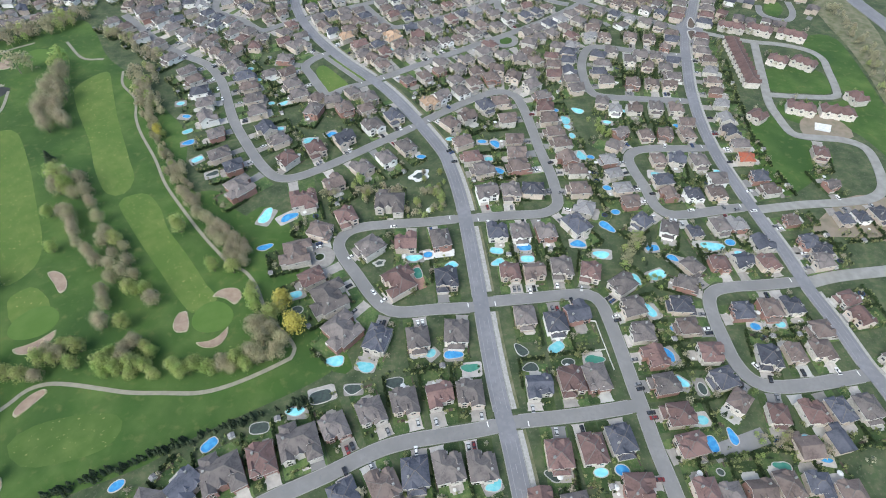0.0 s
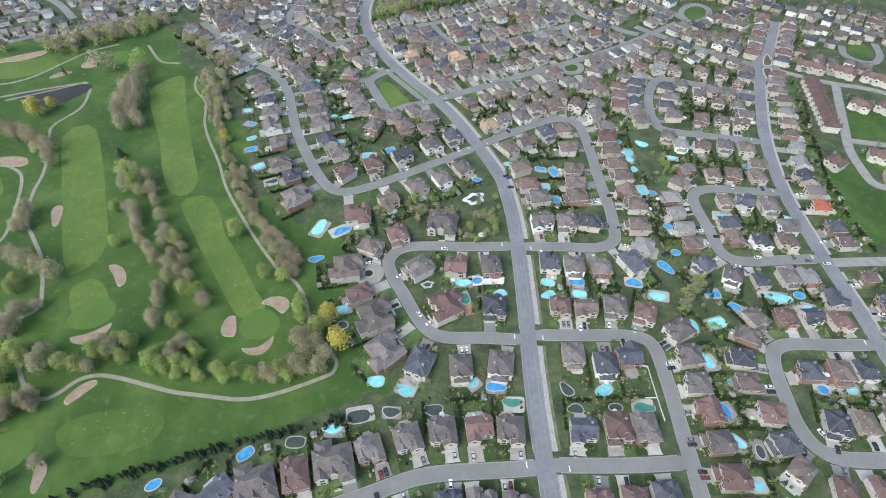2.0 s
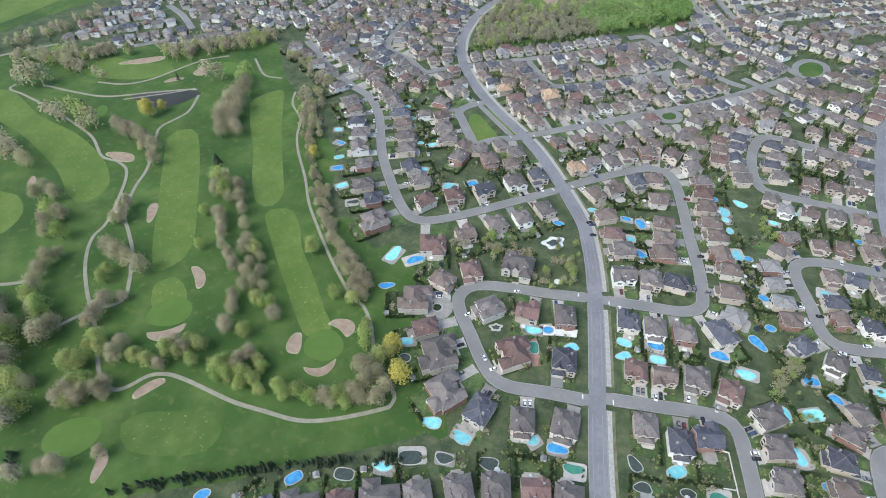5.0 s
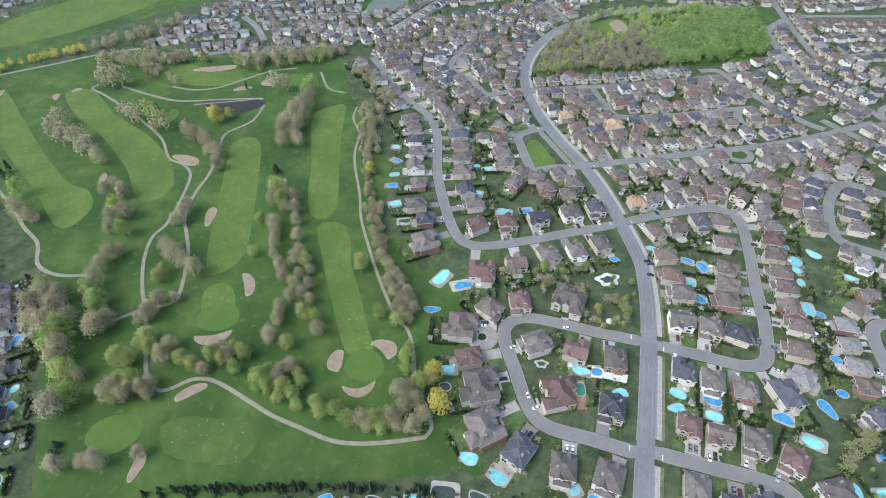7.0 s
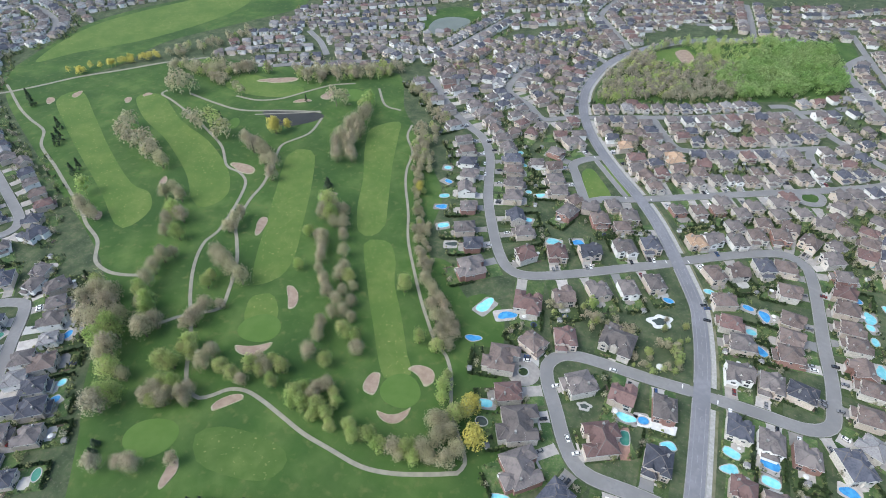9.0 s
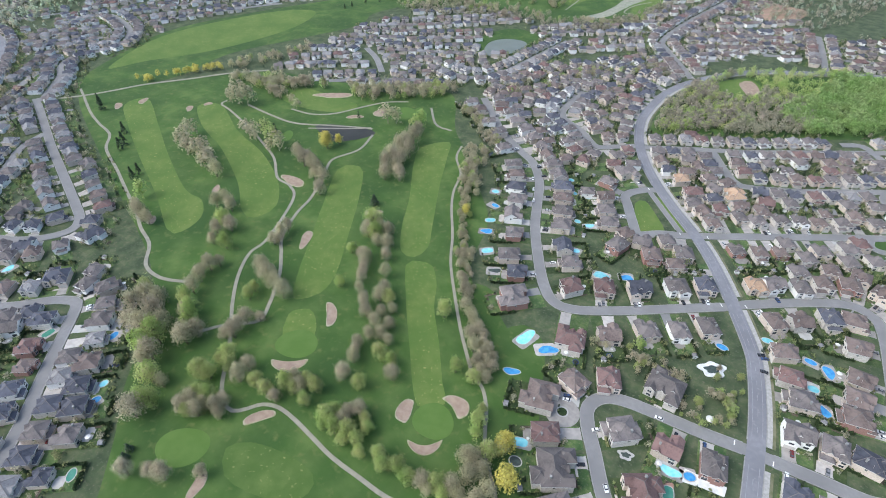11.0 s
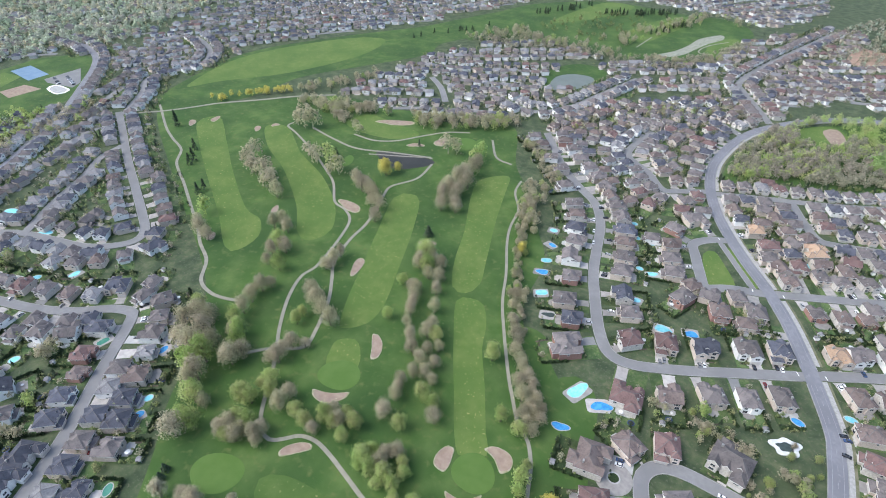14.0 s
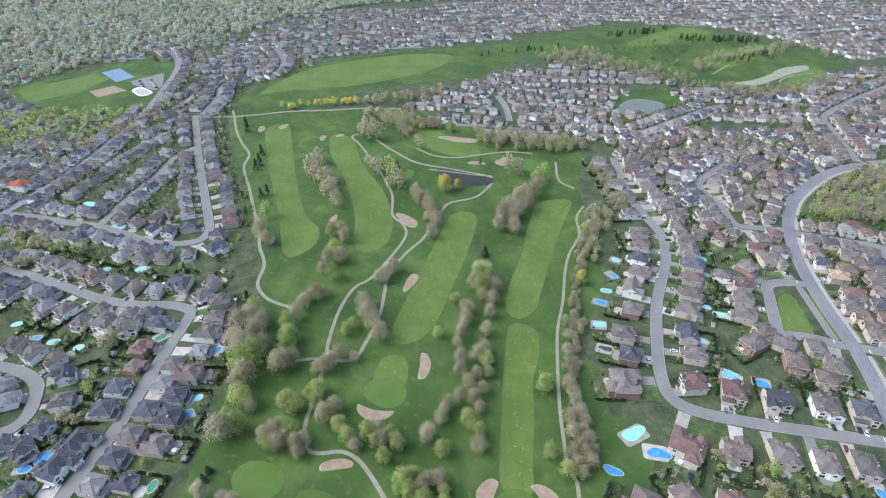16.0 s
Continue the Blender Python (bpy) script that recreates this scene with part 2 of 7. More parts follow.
def hip(bm, x0, x1, y0, y1, z, h, over=0.5):
    """A hipped roof with eaves and a fascia."""
    x0, x1, y0, y1 = x0 - over, x1 + over, y0 - over, y1 + over
    w, d = x1 - x0, y1 - y0
    s = min(w, d) / 2 * 0.98
    if w >= d:
        a, b = (x0 + s, (y0 + y1) / 2, z + h), (x1 - s, (y0 + y1) / 2, z + h)
    else:
        a, b = ((x0 + x1) / 2, y0 + s, z + h), ((x0 + x1) / 2, y1 - s, z + h)
    low = [bm.verts.new((x, y, z - 0.34)) for x, y in ((x0, y0), (x1, y0), (x1, y1), (x0, y1))]
    c = [bm.verts.new((x, y, z)) for x, y in ((x0, y0), (x1, y0), (x1, y1), (x0, y1))]
    a, b = bm.verts.new(a), bm.verts.new(b)
    bm.faces.new(low[::-1])
    for i in range(4):
        bm.faces.new((low[i], low[(i + 1) % 4], c[(i + 1) % 4], c[i])).material_index = 1
    if w >= d:
        fs = ((c[0], c[1], b, a), (c[1], c[2], b), (c[2], c[3], a, b), (c[3], c[0], a))
    else:
        fs = ((c[0], c[1], a), (c[1], c[2], b, a), (c[2], c[3], b), (c[3], c[0], a, b))
    for f in fs:
        bm.faces.new(f)
    ends = (a, b, b, a) if w >= d else (a, a, b, b)
    for k, e in zip(c, ends):
        cap(bm, k.co, e.co)
    cap(bm, a.co, b.co)


def cap(bm, p, q, r=0.17):
    """A raised ridge cap along an edge of a roof."""
    p, q = Vector(p), Vector(q)
    side = (q - p).cross(Vector((0, 0, 1))).normalized() * r
    up = Vector((0, 0, 0.09))
    v = [bm.verts.new(o) for o in (p - side, p + up, p + side, q - side, q + up, q + side)]
    bm.faces.new((v[0], v[1], v[4], v[3])).material_index = 2
    bm.faces.new((v[1], v[2], v[5], v[4])).material_index = 2


def gable(bm, x0, x1, y0, y1, z, h, along="y", over=0.45):
    """A gabled roof with its ridge along an axis: two pitched slabs of their own thickness."""
    x0, x1, y0, y1 = x0 - over, x1 + over, y0 - over, y1 + over
    if along == "y":
        xm = (x0 + x1) / 2
        prof = [(x0, z), (xm, z + h), (x1, z), (x1, z - 0.25), (xm, z + h - 0.3), (x0, z - 0.25)]
        ring = [[bm.verts.new((x, y, q)) for x, q in prof] for y in (y0, y1)]
    else:
        ym = (y0 + y1) / 2
        prof = [(y0, z), (ym, z + h), (y1, z), (y1, z - 0.25), (ym, z + h - 0.3), (y0, z - 0.25)]
        ring = [[bm.verts.new((x, y, q)) for y, q in prof] for x in (x1, x0)]
    n = len(prof)
    for i in range(n):
        bm.faces.new((ring[0][i], ring[0][(i + 1) % n], ring[1][(i + 1) % n], ring[1][i]))
    for r in (ring[0], ring[1]):
        bm.faces.new((r[0], r[1], r[4], r[5])).material_index = 1
        bm.faces.new((r[1], r[2], r[3], r[4])).material_index = 1


def gable_wall(bm, x0, x1, y0, y1, z, h, along="y"):
    """The wall prism under a gabled roof."""
    if along == "y":
        pr, ends = [(x0, z), (x1, z), ((x0 + x1) / 2, z + h)], [(lambda p, y=y: (p[0], y, p[1])) for y in (y0, y1)]
    else:
        pr, ends = [(y0, z), (y1, z), ((y0 + y1) / 2, z + h)], [(lambda p, x=x: (x, p[0], p[1])) for x in (x0, x1)]
    a, b = [[bm.verts.new(e(p)) for p in pr] for e in ends]
    bm.faces.new(a), bm.faces.new(b)
    for i in range(3):
        bm.faces.new((a[i], a[(i + 1) % 3], b[(i + 1) % 3], b[i]))


def spline(points, step=4.0, closed=False):
    """A smooth line through plan points, sampled about every step metres."""
    p = np.array(points, float)
    n = len(p)
    out = []
    for i in range(n if closed else n - 1):
        if closed:
            a, b, c, d = p[(i - 1) % n], p[i], p[(i + 1) % n], p[(i + 2) % n]
        else:
            b, c = p[i], p[i + 1]
            a = p[i - 1] if i else 2 * b - c
            d = p[i + 2] if i + 2 < n else 2 * c - b
        for t in np.arange(k := max(2, int(np.hypot(*(c - b)) / step))) / k:
            out.append(0.5 * (2 * b + (c - a) * t + (2 * a - 5 * b + 4 * c - d) * t**2 + (3 * b - a - 3 * c + d) * t**3))
    if not closed:
        out.append(p[-1])
    return np.array(out)


def normals(line):
    d = np.gradient(line, axis=0)
    d /= np.maximum(np.hypot(d[:, 0], d[:, 1]), 1e-6)[:, None]
    return np.stack([-d[:, 1], d[:, 0]], 1)


def ribbon(bm, line, left, right, z0, z1, keep=None):
    """A strip with thickness along a line, from left to right offset (metres to the left positive)."""
    nrm = normals(line)
    a, b = line + nrm * left, line + nrm * right
    rows = [[bm.verts.new((*q, z)) for q, z in ((a[i], z0), (a[i], z1), (b[i], z1), (b[i], z0))] for i in range(len(line))]
    for i in range(len(line) - 1):
        if keep is None or (keep[i] and keep[i + 1]):
            for j in range(3):
                bm.faces.new((rows[i][j], rows[i][j + 1], rows[i + 1][j + 1], rows[i + 1][j]))


def inside(poly, pts):
    """Which of the points lie in a polygon."""
    poly, pts = np.asarray(poly, float), np.atleast_2d(pts)
    hit = np.zeros(len(pts), bool)
    near = ((pts >= poly.min(0)) & (pts <= poly.max(0))).all(1)
    if near.any():
        q, a, b = pts[near][:, None, :], poly[None], np.roll(poly, -1, 0)[None]
        cross = (a[..., 1] > q[..., 1]) != (b[..., 1] > q[..., 1])
        x = a[..., 0] + (q[..., 1] - a[..., 1]) / (b[..., 1] - a[..., 1] + 1e-12) * (b[..., 0] - a[..., 0])
        hit[near] = (cross & (q[..., 0] < x)).sum(1) % 2 == 1
    return hit


def nearest(pts, line):
    """Distance of each point to a sampled line."""
    pts, line = np.atleast_2d(pts), np.atleast_2d(line)
    out = np.full(len(pts), 999.0)
    near = np.all((pts > line.min(0) - 60) & (pts < line.max(0) + 60), 1)
    if near.any():
        q = pts[near]
        out[near] = np.sqrt(np.min((q[:, 0, None] - line[None, :, 0]) ** 2 + (q[:, 1, None] - line[None, :, 1]) ** 2, 1))
    return out


# ---- ground ----
bm = bmesh.new()
bmesh.ops.create_grid(bm, x_segments=40, y_segments=40, size=4500)
tagged(new("ground", mesh("ground", bm, LAWN)), "mottled green suburban lawn reaching to the horizon", "ground", kind="structure")

AREAS = {}
level = [0.012]


def area(name, mat, outline, label, straight=False):
    line = np.array(outline, float) if straight else spline(outline, 6.0, True)
    AREAS[name] = line
    bm = bmesh.new()
    f = bm.faces.new([bm.verts.new((*p, level[0])) for p in line])
    if f.normal.z < 0 or f.calc_area() and sum(p[0] * q[1] - q[0] * p[1] for p, q in zip(line, np.roll(line, -1, 0))) < 0:
        f.normal_flip()
    bmesh.ops.triangulate(bm, faces=bm.faces[:])
    level[0] += 0.005
    return tagged(new(name, mesh(name, bm, mat)), label, name.replace("_", " "), kind="structure")


def spot(kind, x, y, rx, ry, turn, bend, seed):
    """A putting green or a sand bunker: an uneven oval, the bunker dished with a pale raised lip."""
    rng = np.random.RandomState(seed)
    ph = rng.uniform(0, 6.28, 3)
    n = 40
    bm = bmesh.new()
    a = np.linspace(0, 2 * np.pi, n, endpoint=False)
    wob = 1 + ((0.05 if bend else 0.14) * np.sin(2 * a + ph[0]) + (0.07 if bend else 0.1) * np.sin(3 * a + ph[1]) if kind == "bunker" else 0.05 * np.sin(2 * a + ph[0]) + 0.03 * np.sin(3 * a + ph[1]))
    c, s = math.cos(radians(turn)), math.sin(radians(turn))
    profile = ((1.06, 0.05), (1.02, 0.32), (0.94, 0.34), (0.86, 0.2), (0.5, 0.12)) if kind == "bunker" else ((1.0, 0.05), (0.97, 0.13), (0.6, 0.17))
    rings = []
    for k, z in profile:
        px, py = np.cos(a) * rx * wob * k, np.sin(a) * ry * wob * k
        if bend:  # a bean with blunt ends
            py = np.sign(np.sin(a)) * np.abs(np.sin(a)) ** 0.62 * ry * wob * k + bend * (0.5 - (px / rx) ** 2)
        rings.append([bm.verts.new((x + c * u - s * v, y + s * u + c * v, z)) for u, v in zip(px, py)])
    for i in range(len(rings) - 1):
        for j in range(n):
            f = bm.faces.new((rings[i][j], rings[i][(j + 1) % n], rings[i + 1][(j + 1) % n], rings[i + 1][j]))
            f.material_index = 1 if kind == "bunker" and i < 2 else 0
    bm.faces.new(rings[-1])
    if kind == "bunker":
        return tagged(new("sand_bunker", mesh("sand_bunker", bm, SAND, SAND_LIP)), "pinkish sand bunker with a pale raised lip", "bunker", "golf bunkers")
    return tagged(new("putting_green", mesh("putting_green", bm, GREEN)), "smooth closely mown oval putting green", "golf green", "golf greens")


area("golf", ROUGH, [(-222.2, 27.2), (-260.4, 66.3), (-288.3, 89.1), (-318, 120.2), (-361.2, 153.8), (-416.6, 177.3), (-534.7, 217.3), (-698.2, 280.8), (-680.2, 315.7), (-612.2, 417.9), (-563.1, 456.9), (-511.3, 464.5), (-462.9, 481.6), (-406.7, 486.3), (-359.3, 523.8), (-306.2, 455), (-273.4, 424.3), (-222.9, 370.2), (-198.8, 340.7), (-178.7, 283.4), (-131.9, 244.3), (-115.1, 226.2), (-94.3, 191), (-76, 167.5), (-69.9, 152.6), (-59.4, 137.9), (-119.6, 103.5), (-141.1, 88.7), (-179.2, 71.2), (-207, 51.2), (-247.4, 36.8)], "dark green rough grass of a golf course")
area("yard_green", ROUGH, [(-169.5, 276.6), (-153.4, 275.8), (-141.5, 259.9), (-123, 245.9), (-119.7, 227.6), (-138.6, 239), (-166.6, 265.4)], "dark green lawn")
area("yard_lawn", ROUGH, [(-135, 232), (-118, 222), (-96, 192), (-78, 168), (-68, 150), (-58, 138), (-48, 140), (-62, 165), (-78, 190), (-92, 222), (-104, 250), (-118, 262), (-130, 256)], "dark green lawn behind the houses")
area("fairway_a", FAIRWAY, [(-221.4, 264.5), (-215.4, 273.1), (-204.8, 273.8), (-191.1, 259.5), (-180.4, 241.5), (-162, 220.5), (-141.7, 195.5), (-132.5, 184.6), (-144.4, 175.1), (-173.5, 205.9), (-201.2, 238)], "light mown yellow-green grass")
area("fairway_b", FAIRWAY, [(-313, 406.4), (-297, 430.2), (-281.9, 404.5), (-260.5, 361.9), (-233.1, 313.4), (-220.1, 289.2), (-221.6, 274.4), (-233.7, 274.4), (-252, 298.5), (-270.7, 332.3), (-300.3, 377.3)], "light mown yellow-green grass")
area("fairway_c", FAIRWAY, [(-351.1, 330.8), (-343.8, 345.3), (-330, 341.5), (-303.8, 306.1), (-279.7, 267.6), (-256.5, 229.2), (-251.5, 208.2), (-259.4, 195.2), (-265.8, 196.9), (-281.1, 217.2), (-301.7, 250.1), (-321.9, 281.5)], "light mown yellow-green grass")
area("fairway_d", FAIRWAY, [(-566.1, 341.1), (-546.5, 356.6), (-485.4, 328.5), (-431.1, 312.9), (-382.1, 288.3), (-354, 261.2), (-356, 239.6), (-372.6, 241.3), (-409.4, 266.7), (-469.7, 296.2), (-523.1, 314.5)], "light mown yellow-green grass")
area("fairway_e", FAIRWAY, [(-634.1, 296.5), (-628, 320.5), (-563.3, 290.9), (-498.5, 259.4), (-436.5, 233.6), (-411.3, 231.5), (-391.3, 216.5), (-387.3, 195.9), (-399.2, 191.1), (-447.8, 213.5), (-519.6, 242.7), (-580.5, 269.1)], "light mown yellow-green grass")
area("fairway_h", FAIRWAY, [(-243.6, 167.3), (-252.2, 178.4), (-254.5, 186), (-246.6, 193.5), (-236.8, 189.4), (-227.9, 179.6), (-232.6, 171.4)], "light mown yellow-green grass")
area("fairway_f", FAIRWAY, [(-506.5, 407.2), (-503.7, 439.1), (-461.6, 442.8), (-426.7, 442.4), (-422, 428.4), (-439, 411.4), (-473.1, 402.1)], "light mown yellow-green grass")
area("fairway_g", SEMI, [(-210.3, 98.3), (-202.2, 108), (-181.4, 114), (-163.3, 113.8), (-158.2, 106.1), (-163.5, 96.3), (-182.2, 89.7), (-198.8, 88.3)], "light mown yellow-green grass")
area("meadow_n", ROUGH, [(-731.3, 289.6), (-755.6, 323.7), (-809.6, 468.2), (-770.5, 614.6), (-709.6, 751.2), (-680.7, 851), (-613.6, 770.3), (-620.9, 697.5), (-603.5, 641.7), (-635.3, 547.7), (-664.7, 460.9), (-655.6, 375.8), (-695, 288.1)], "rough green meadow grass")
area("meadow_e", ROUGH, [(-684.1, 824.3), (-673.8, 906.4), (-650.9, 1015.3), (-565.6, 1113.6), (-483.1, 1125.7), (-410.7, 1121.8), (-323.5, 1132.4), (-269, 1065.8), (-270.3, 953.9), (-288.8, 883.3), (-337.1, 852.4), (-387.1, 820.4), (-491.9, 810.7), (-582, 759.9), (-610.5, 745.6)], "rough green meadow grass")
area("meadow_f1", FAIRWAY, [(-750.8, 345.7), (-797.4, 460.9), (-760.5, 606.7), (-705.4, 655.6), (-674.2, 581.1), (-688.8, 468.4), (-730.7, 385.5)], "light mown yellow-green grass")
area("meadow_f2", FAIRWAY, [(-437.2, 968), (-408.2, 1101.4), (-376, 1076.8), (-381.6, 942.5), (-394.4, 911.1)], "light mown yellow-green grass")
area("meadow_f3", FAIRWAY, [(-563.1, 919.4), (-559, 1101.5), (-496.8, 1110), (-515.7, 984.7)], "light mown yellow-green grass")
area("meadow_f4", FAIRWAY, [(-322, 993.1), (-278.4, 1027.5), (-264.9, 951.8), (-290.3, 908.6), (-302, 950)], "light mown yellow-green grass")
area("park_w", ROUGH, [(-983.2, 97.1), (-1001.7, 155.1), (-1001.1, 207), (-1012.3, 258), (-978, 306.2), (-909.4, 291.8), (-847.2, 252.5), (-802.6, 202.4), (-818, 148), (-902.6, 109.2)], "green park lawn")
area("park_field", FAIRWAY, [(-977.6, 102.5), (-983.6, 203.1), (-948.4, 213.1), (-911.8, 164.4), (-915.7, 106)], "light mown yellow-green sports field", True)
area("basin", ROUGH, [(-411.7, 669), (-428.4, 713.8), (-411.5, 756.9), (-374.5, 758.7), (-351, 723.3), (-350.3, 680.9), (-378, 649.3), (-392.6, 646.8)], "grassy bank round a pond")
area("park_e", ROUGH, [(-136.9, 552.9), (-149.4, 594.8), (-149.8, 640.7), (-135.9, 695.2), (-111.2, 740.1), (-72, 781.2), (-9.2, 819), (87.5, 876.1), (87.8, 710.5), (12.2, 650.6), (-59.5, 604.6), (-105.3, 584.9)], "green park lawn")
area("field_r1", ROUGH, [(243.4, 358.8), (264.4, 366.4), (267.4, 340.7), (286.8, 330.4), (288.2, 310.5), (263.9, 288.8), (241.7, 274.2), (221, 271.4), (226.2, 300.9)], "open green field")
area("field_r2", ROUGH, [(283.4, 433.6), (320.5, 438.4), (334, 429.2), (327.2, 398.5), (303.3, 398.5), (278.7, 402.6)], "open green field")
area("field_r3", ROUGH, [(339.8, 483.1), (374.5, 488.5), (363.1, 378.3), (351.6, 301.2), (331.8, 295), (328.9, 320.4), (316.9, 348), (277.2, 358.9), (279.2, 386.1), (326.1, 386.2), (338.7, 402.8)], "open green field")
area("court_round", ROUGH, [(209.4, 617.5), (205.9, 608.9), (200, 602.8), (193.6, 599.4), (188.1, 601.4), (184.3, 606.4), (184, 614.5), (187.4, 623.3), (193.3, 629.6), (200, 633.2), (205.6, 631), (209.3, 625.8)], "grass island beside a street")
area("court_oval", ROUGH, [(66.6, 485.1), (65.4, 481.8), (62.6, 478.5), (59, 477), (55.4, 477.6), (52.9, 480.4), (51.9, 483.4), (53.1, 486.6), (55.8, 490.1), (59.6, 491.6), (63.2, 491), (65.7, 488.1)], "grass island beside a street")
area("court_green", FAIRWAY, [(-112.7, 432.3), (-107.1, 440.7), (-94.5, 427.7), (-81.6, 410.6), (-83.7, 403), (-94.9, 396.7), (-102.8, 407.7)], "grass island beside a street")
area("court_strip", FAIRWAY, [(-103.8, 449.5), (-97.3, 451.4), (-81.6, 435.4), (-67.9, 419), (-72.9, 417), (-87.8, 431)], "grass island beside a street")
area("waste_r", DIRT, [(244.2, 244.7), (279.7, 271.5), (306.2, 271.6), (324.9, 255.2), (310.1, 229.9), (261.7, 234.7), (243.4, 234.6)], "bare building ground")
area("dirt_pad", DIRT, [(285.5, 360.5), (302.3, 368.1), (317.2, 356.9), (317.3, 339.1), (294.6, 334), (279.9, 342.5)], "bare brown building ground")
area("clearing_e", FAIRWAY, [(-112, 700), (-120, 722), (-104, 748), (-88, 757), (-72, 738), (-74, 703), (-95, 688)], "mown grass clearing by a wood")
area("dirt_e", SAND, [(-86.7, 753.8), (-97.3, 740.4), (-88.2, 718.7), (-76.8, 704.9), (-73.3, 730.5)], "bare pale earth")
area("clay_w", SAND, [(-907.7, 175.6), (-910.9, 205.7), (-878.9, 215.1), (-875.1, 176.9)], "pale clay ball field infield", True)
area("clay_far", CLAY, [(-131.4, 1042.8), (-126.4, 1101.4), (-100.8, 1103), (-72, 1089.9), (-79, 1033.9), (-119.5, 1009.9)], "bare reddish clay")
area("scar", ROCK, [(-346.4, 869.1), (-334.1, 902.5), (-330, 930), (-328.4, 949.1), (-328.3, 991.6), (-310.3, 1034.3), (-299, 1014.3), (-308.3, 972.1), (-312.8, 930.7), (-317.6, 892.6), (-336.7, 861.5)], "pale eroded rocky bank")
area("verge_r", VERGE, [(386, 565), (425, 575), (424, 520), (413.6, 473), (392, 420), (366, 380), (374, 430), (379, 480), (379.1, 521.9)], "brown rough verge")
area("court_loop", ROUGH, [(331, 556), (328.5, 539.8), (336.1, 533.9), (347, 545.9), (349.6, 564), (340, 567)], "grass island beside a street")
SPOTS = [
    ("green", -131.61, 172.44, 11.26, 11.1, 38.38),
    ("green", -231.6, 168.18, 12.74, 11.48, 38.38),
    ("green", -229.4, 86.02, 13.66, 11.29, 38.38),
    ("green", -355.04, 460.93, 7.13, 17.45, 38.4),
    ("green", -436.07, 349.11, 5.64, 10.95, 38.4),
    ("green", -372.33, 453.96, 13.17, 14.93, 38.4),
    ("bunker", -148.2, 168.6, 7.2, 4.0, 104.4, 0.3),
    ("bunker", -126.0, 187.4, 7.7, 4.4, -24.2, 3.3),
    ("bunker", -126.6, 157.6, 8.8, 2.6, 33.4, -4.2),
    ("bunker", -231.9, 198.2, 10.1, 3.3, -47.4, 1.0),
    ("bunker", -224.2, 154.3, 10.8, 3.3, 35.2, -3.0),
    ("bunker", -210.3, 120.3, 7.8, 3.1, 55.5, 1.6),
    ("bunker", -301.8, 244, 9.5, 4.0, 114.7),
]
SPOTS += [
    ("bunker", -281.9, 299.2, 8.0, 3.6, 42.5),
    ("bunker", -370.3, 295.3, 13.0, 5.4, 3.0),
    ("bunker", -205.5, 77.65, 3.2, 6.65, 22.93),
    ("bunker", -414.69, 248.64, 2.43, 6.63, 38.39),
    ("bunker", -419.53, 191.2, 2.63, 5.89, 38.39),
    ("bunker", -637.7, 291.6, 8.5, 3.4, -27.6),
    ("bunker", -626.49, 313.97, 3.69, 7.74, 38.4),
    ("bunker", -568.47, 331.88, 3.59, 5.96, 38.4),
    ("bunker", -561.49, 350.32, 4.16, 3.64, 38.4),
    ("bunker", -408.58, 418.49, 7.87, 4.19, 38.4),
    ("bunker", -463.7, 444.94, 21.16, 6.08, 38.4),
    ("bunker", -392.84, 441.11, 6.96, 8.59, 38.4),
]

for i, s in enumerate(SPOTS):
    spot(*s[:6], s[6] if len(s) > 6 else 0, i)
area("pond_golf", POND, [(-427.2, 379.3), (-418.6, 390.9), (-383.7, 404.4), (-367.6, 403.4), (-370.2, 389.5), (-383.6, 371.5), (-394.7, 367.1), (-408.2, 371.2)], "dark still golf course pond")
area("pond_far", POND_PALE, [(-401.2, 666), (-407.6, 695.3), (-395.2, 715.8), (-373.8, 721.5), (-361.5, 711.2), (-359.8, 684.1), (-371.1, 657.2), (-384.7, 647.2)], "pale grey retention pond")
area("sports_court", COURT, [(-984.3, 210.2), (-989.2, 236.6), (-930.6, 240.9), (-924.7, 213.9)], "blue painted sports courts", True)
area("parking", ASPHALT, [(-914.4, 230), (-923.9, 279.2), (-865.5, 257.5), (-854.1, 243.4), (-897.6, 227.9)], "grey asphalt car park", True)
area("rink_rim", TRIM, [(-874.9, 219.6), (-880.9, 233), (-847.1, 238.1), (-842.9, 221.1)], "white painted rim of a rink", False)
area("rink_pad", CONCRETE, [(-871, 221.4), (-876.5, 231.4), (-849.5, 235.8), (-846, 222.8)], "pale concrete rink pad", False)

# ---- roads ----
STREETS, WIDTH = {}, {}


def street(name, width, points):
    STREETS[name], WIDTH[name] = spline(points, 3.5), width


street("parkway", 8.9, [(38.5, 58.9), (36.4, 74.7), (33.1, 98.4), (28.2, 127.8), (24.1, 161.9), (20.8, 197.5), (16.2, 239.1), (12, 270.9), (5.2, 302.3), (-2.7, 324.9), (-34, 380.5), (-57.7, 413.8), (-85.5, 444.3), (-108, 471.8), (-128, 501.5), (-146.4, 538.4), (-158.5, 579.8), (-161.2, 621.3), (-157.9, 666.5), (-145.4, 707), (-120, 751.4), (-85.4, 789.3), (-42.5, 814.9), (-6.2, 833.4)])
street("collector", 8.4, [(233.8, 98.8), (229.8, 128.2), (226.1, 142.9), (222.8, 167.9), (218.1, 193.7), (215.6, 220.2), (211.7, 247.2), (209.2, 265.8), (205.6, 294.7), (203.7, 320.1), (203.9, 347.7), (206.4, 377.9), (211.5, 411), (219.8, 447.6), (230, 488.1), (248.8, 533.2), (263.5, 570.6), (276.2, 604.4)])
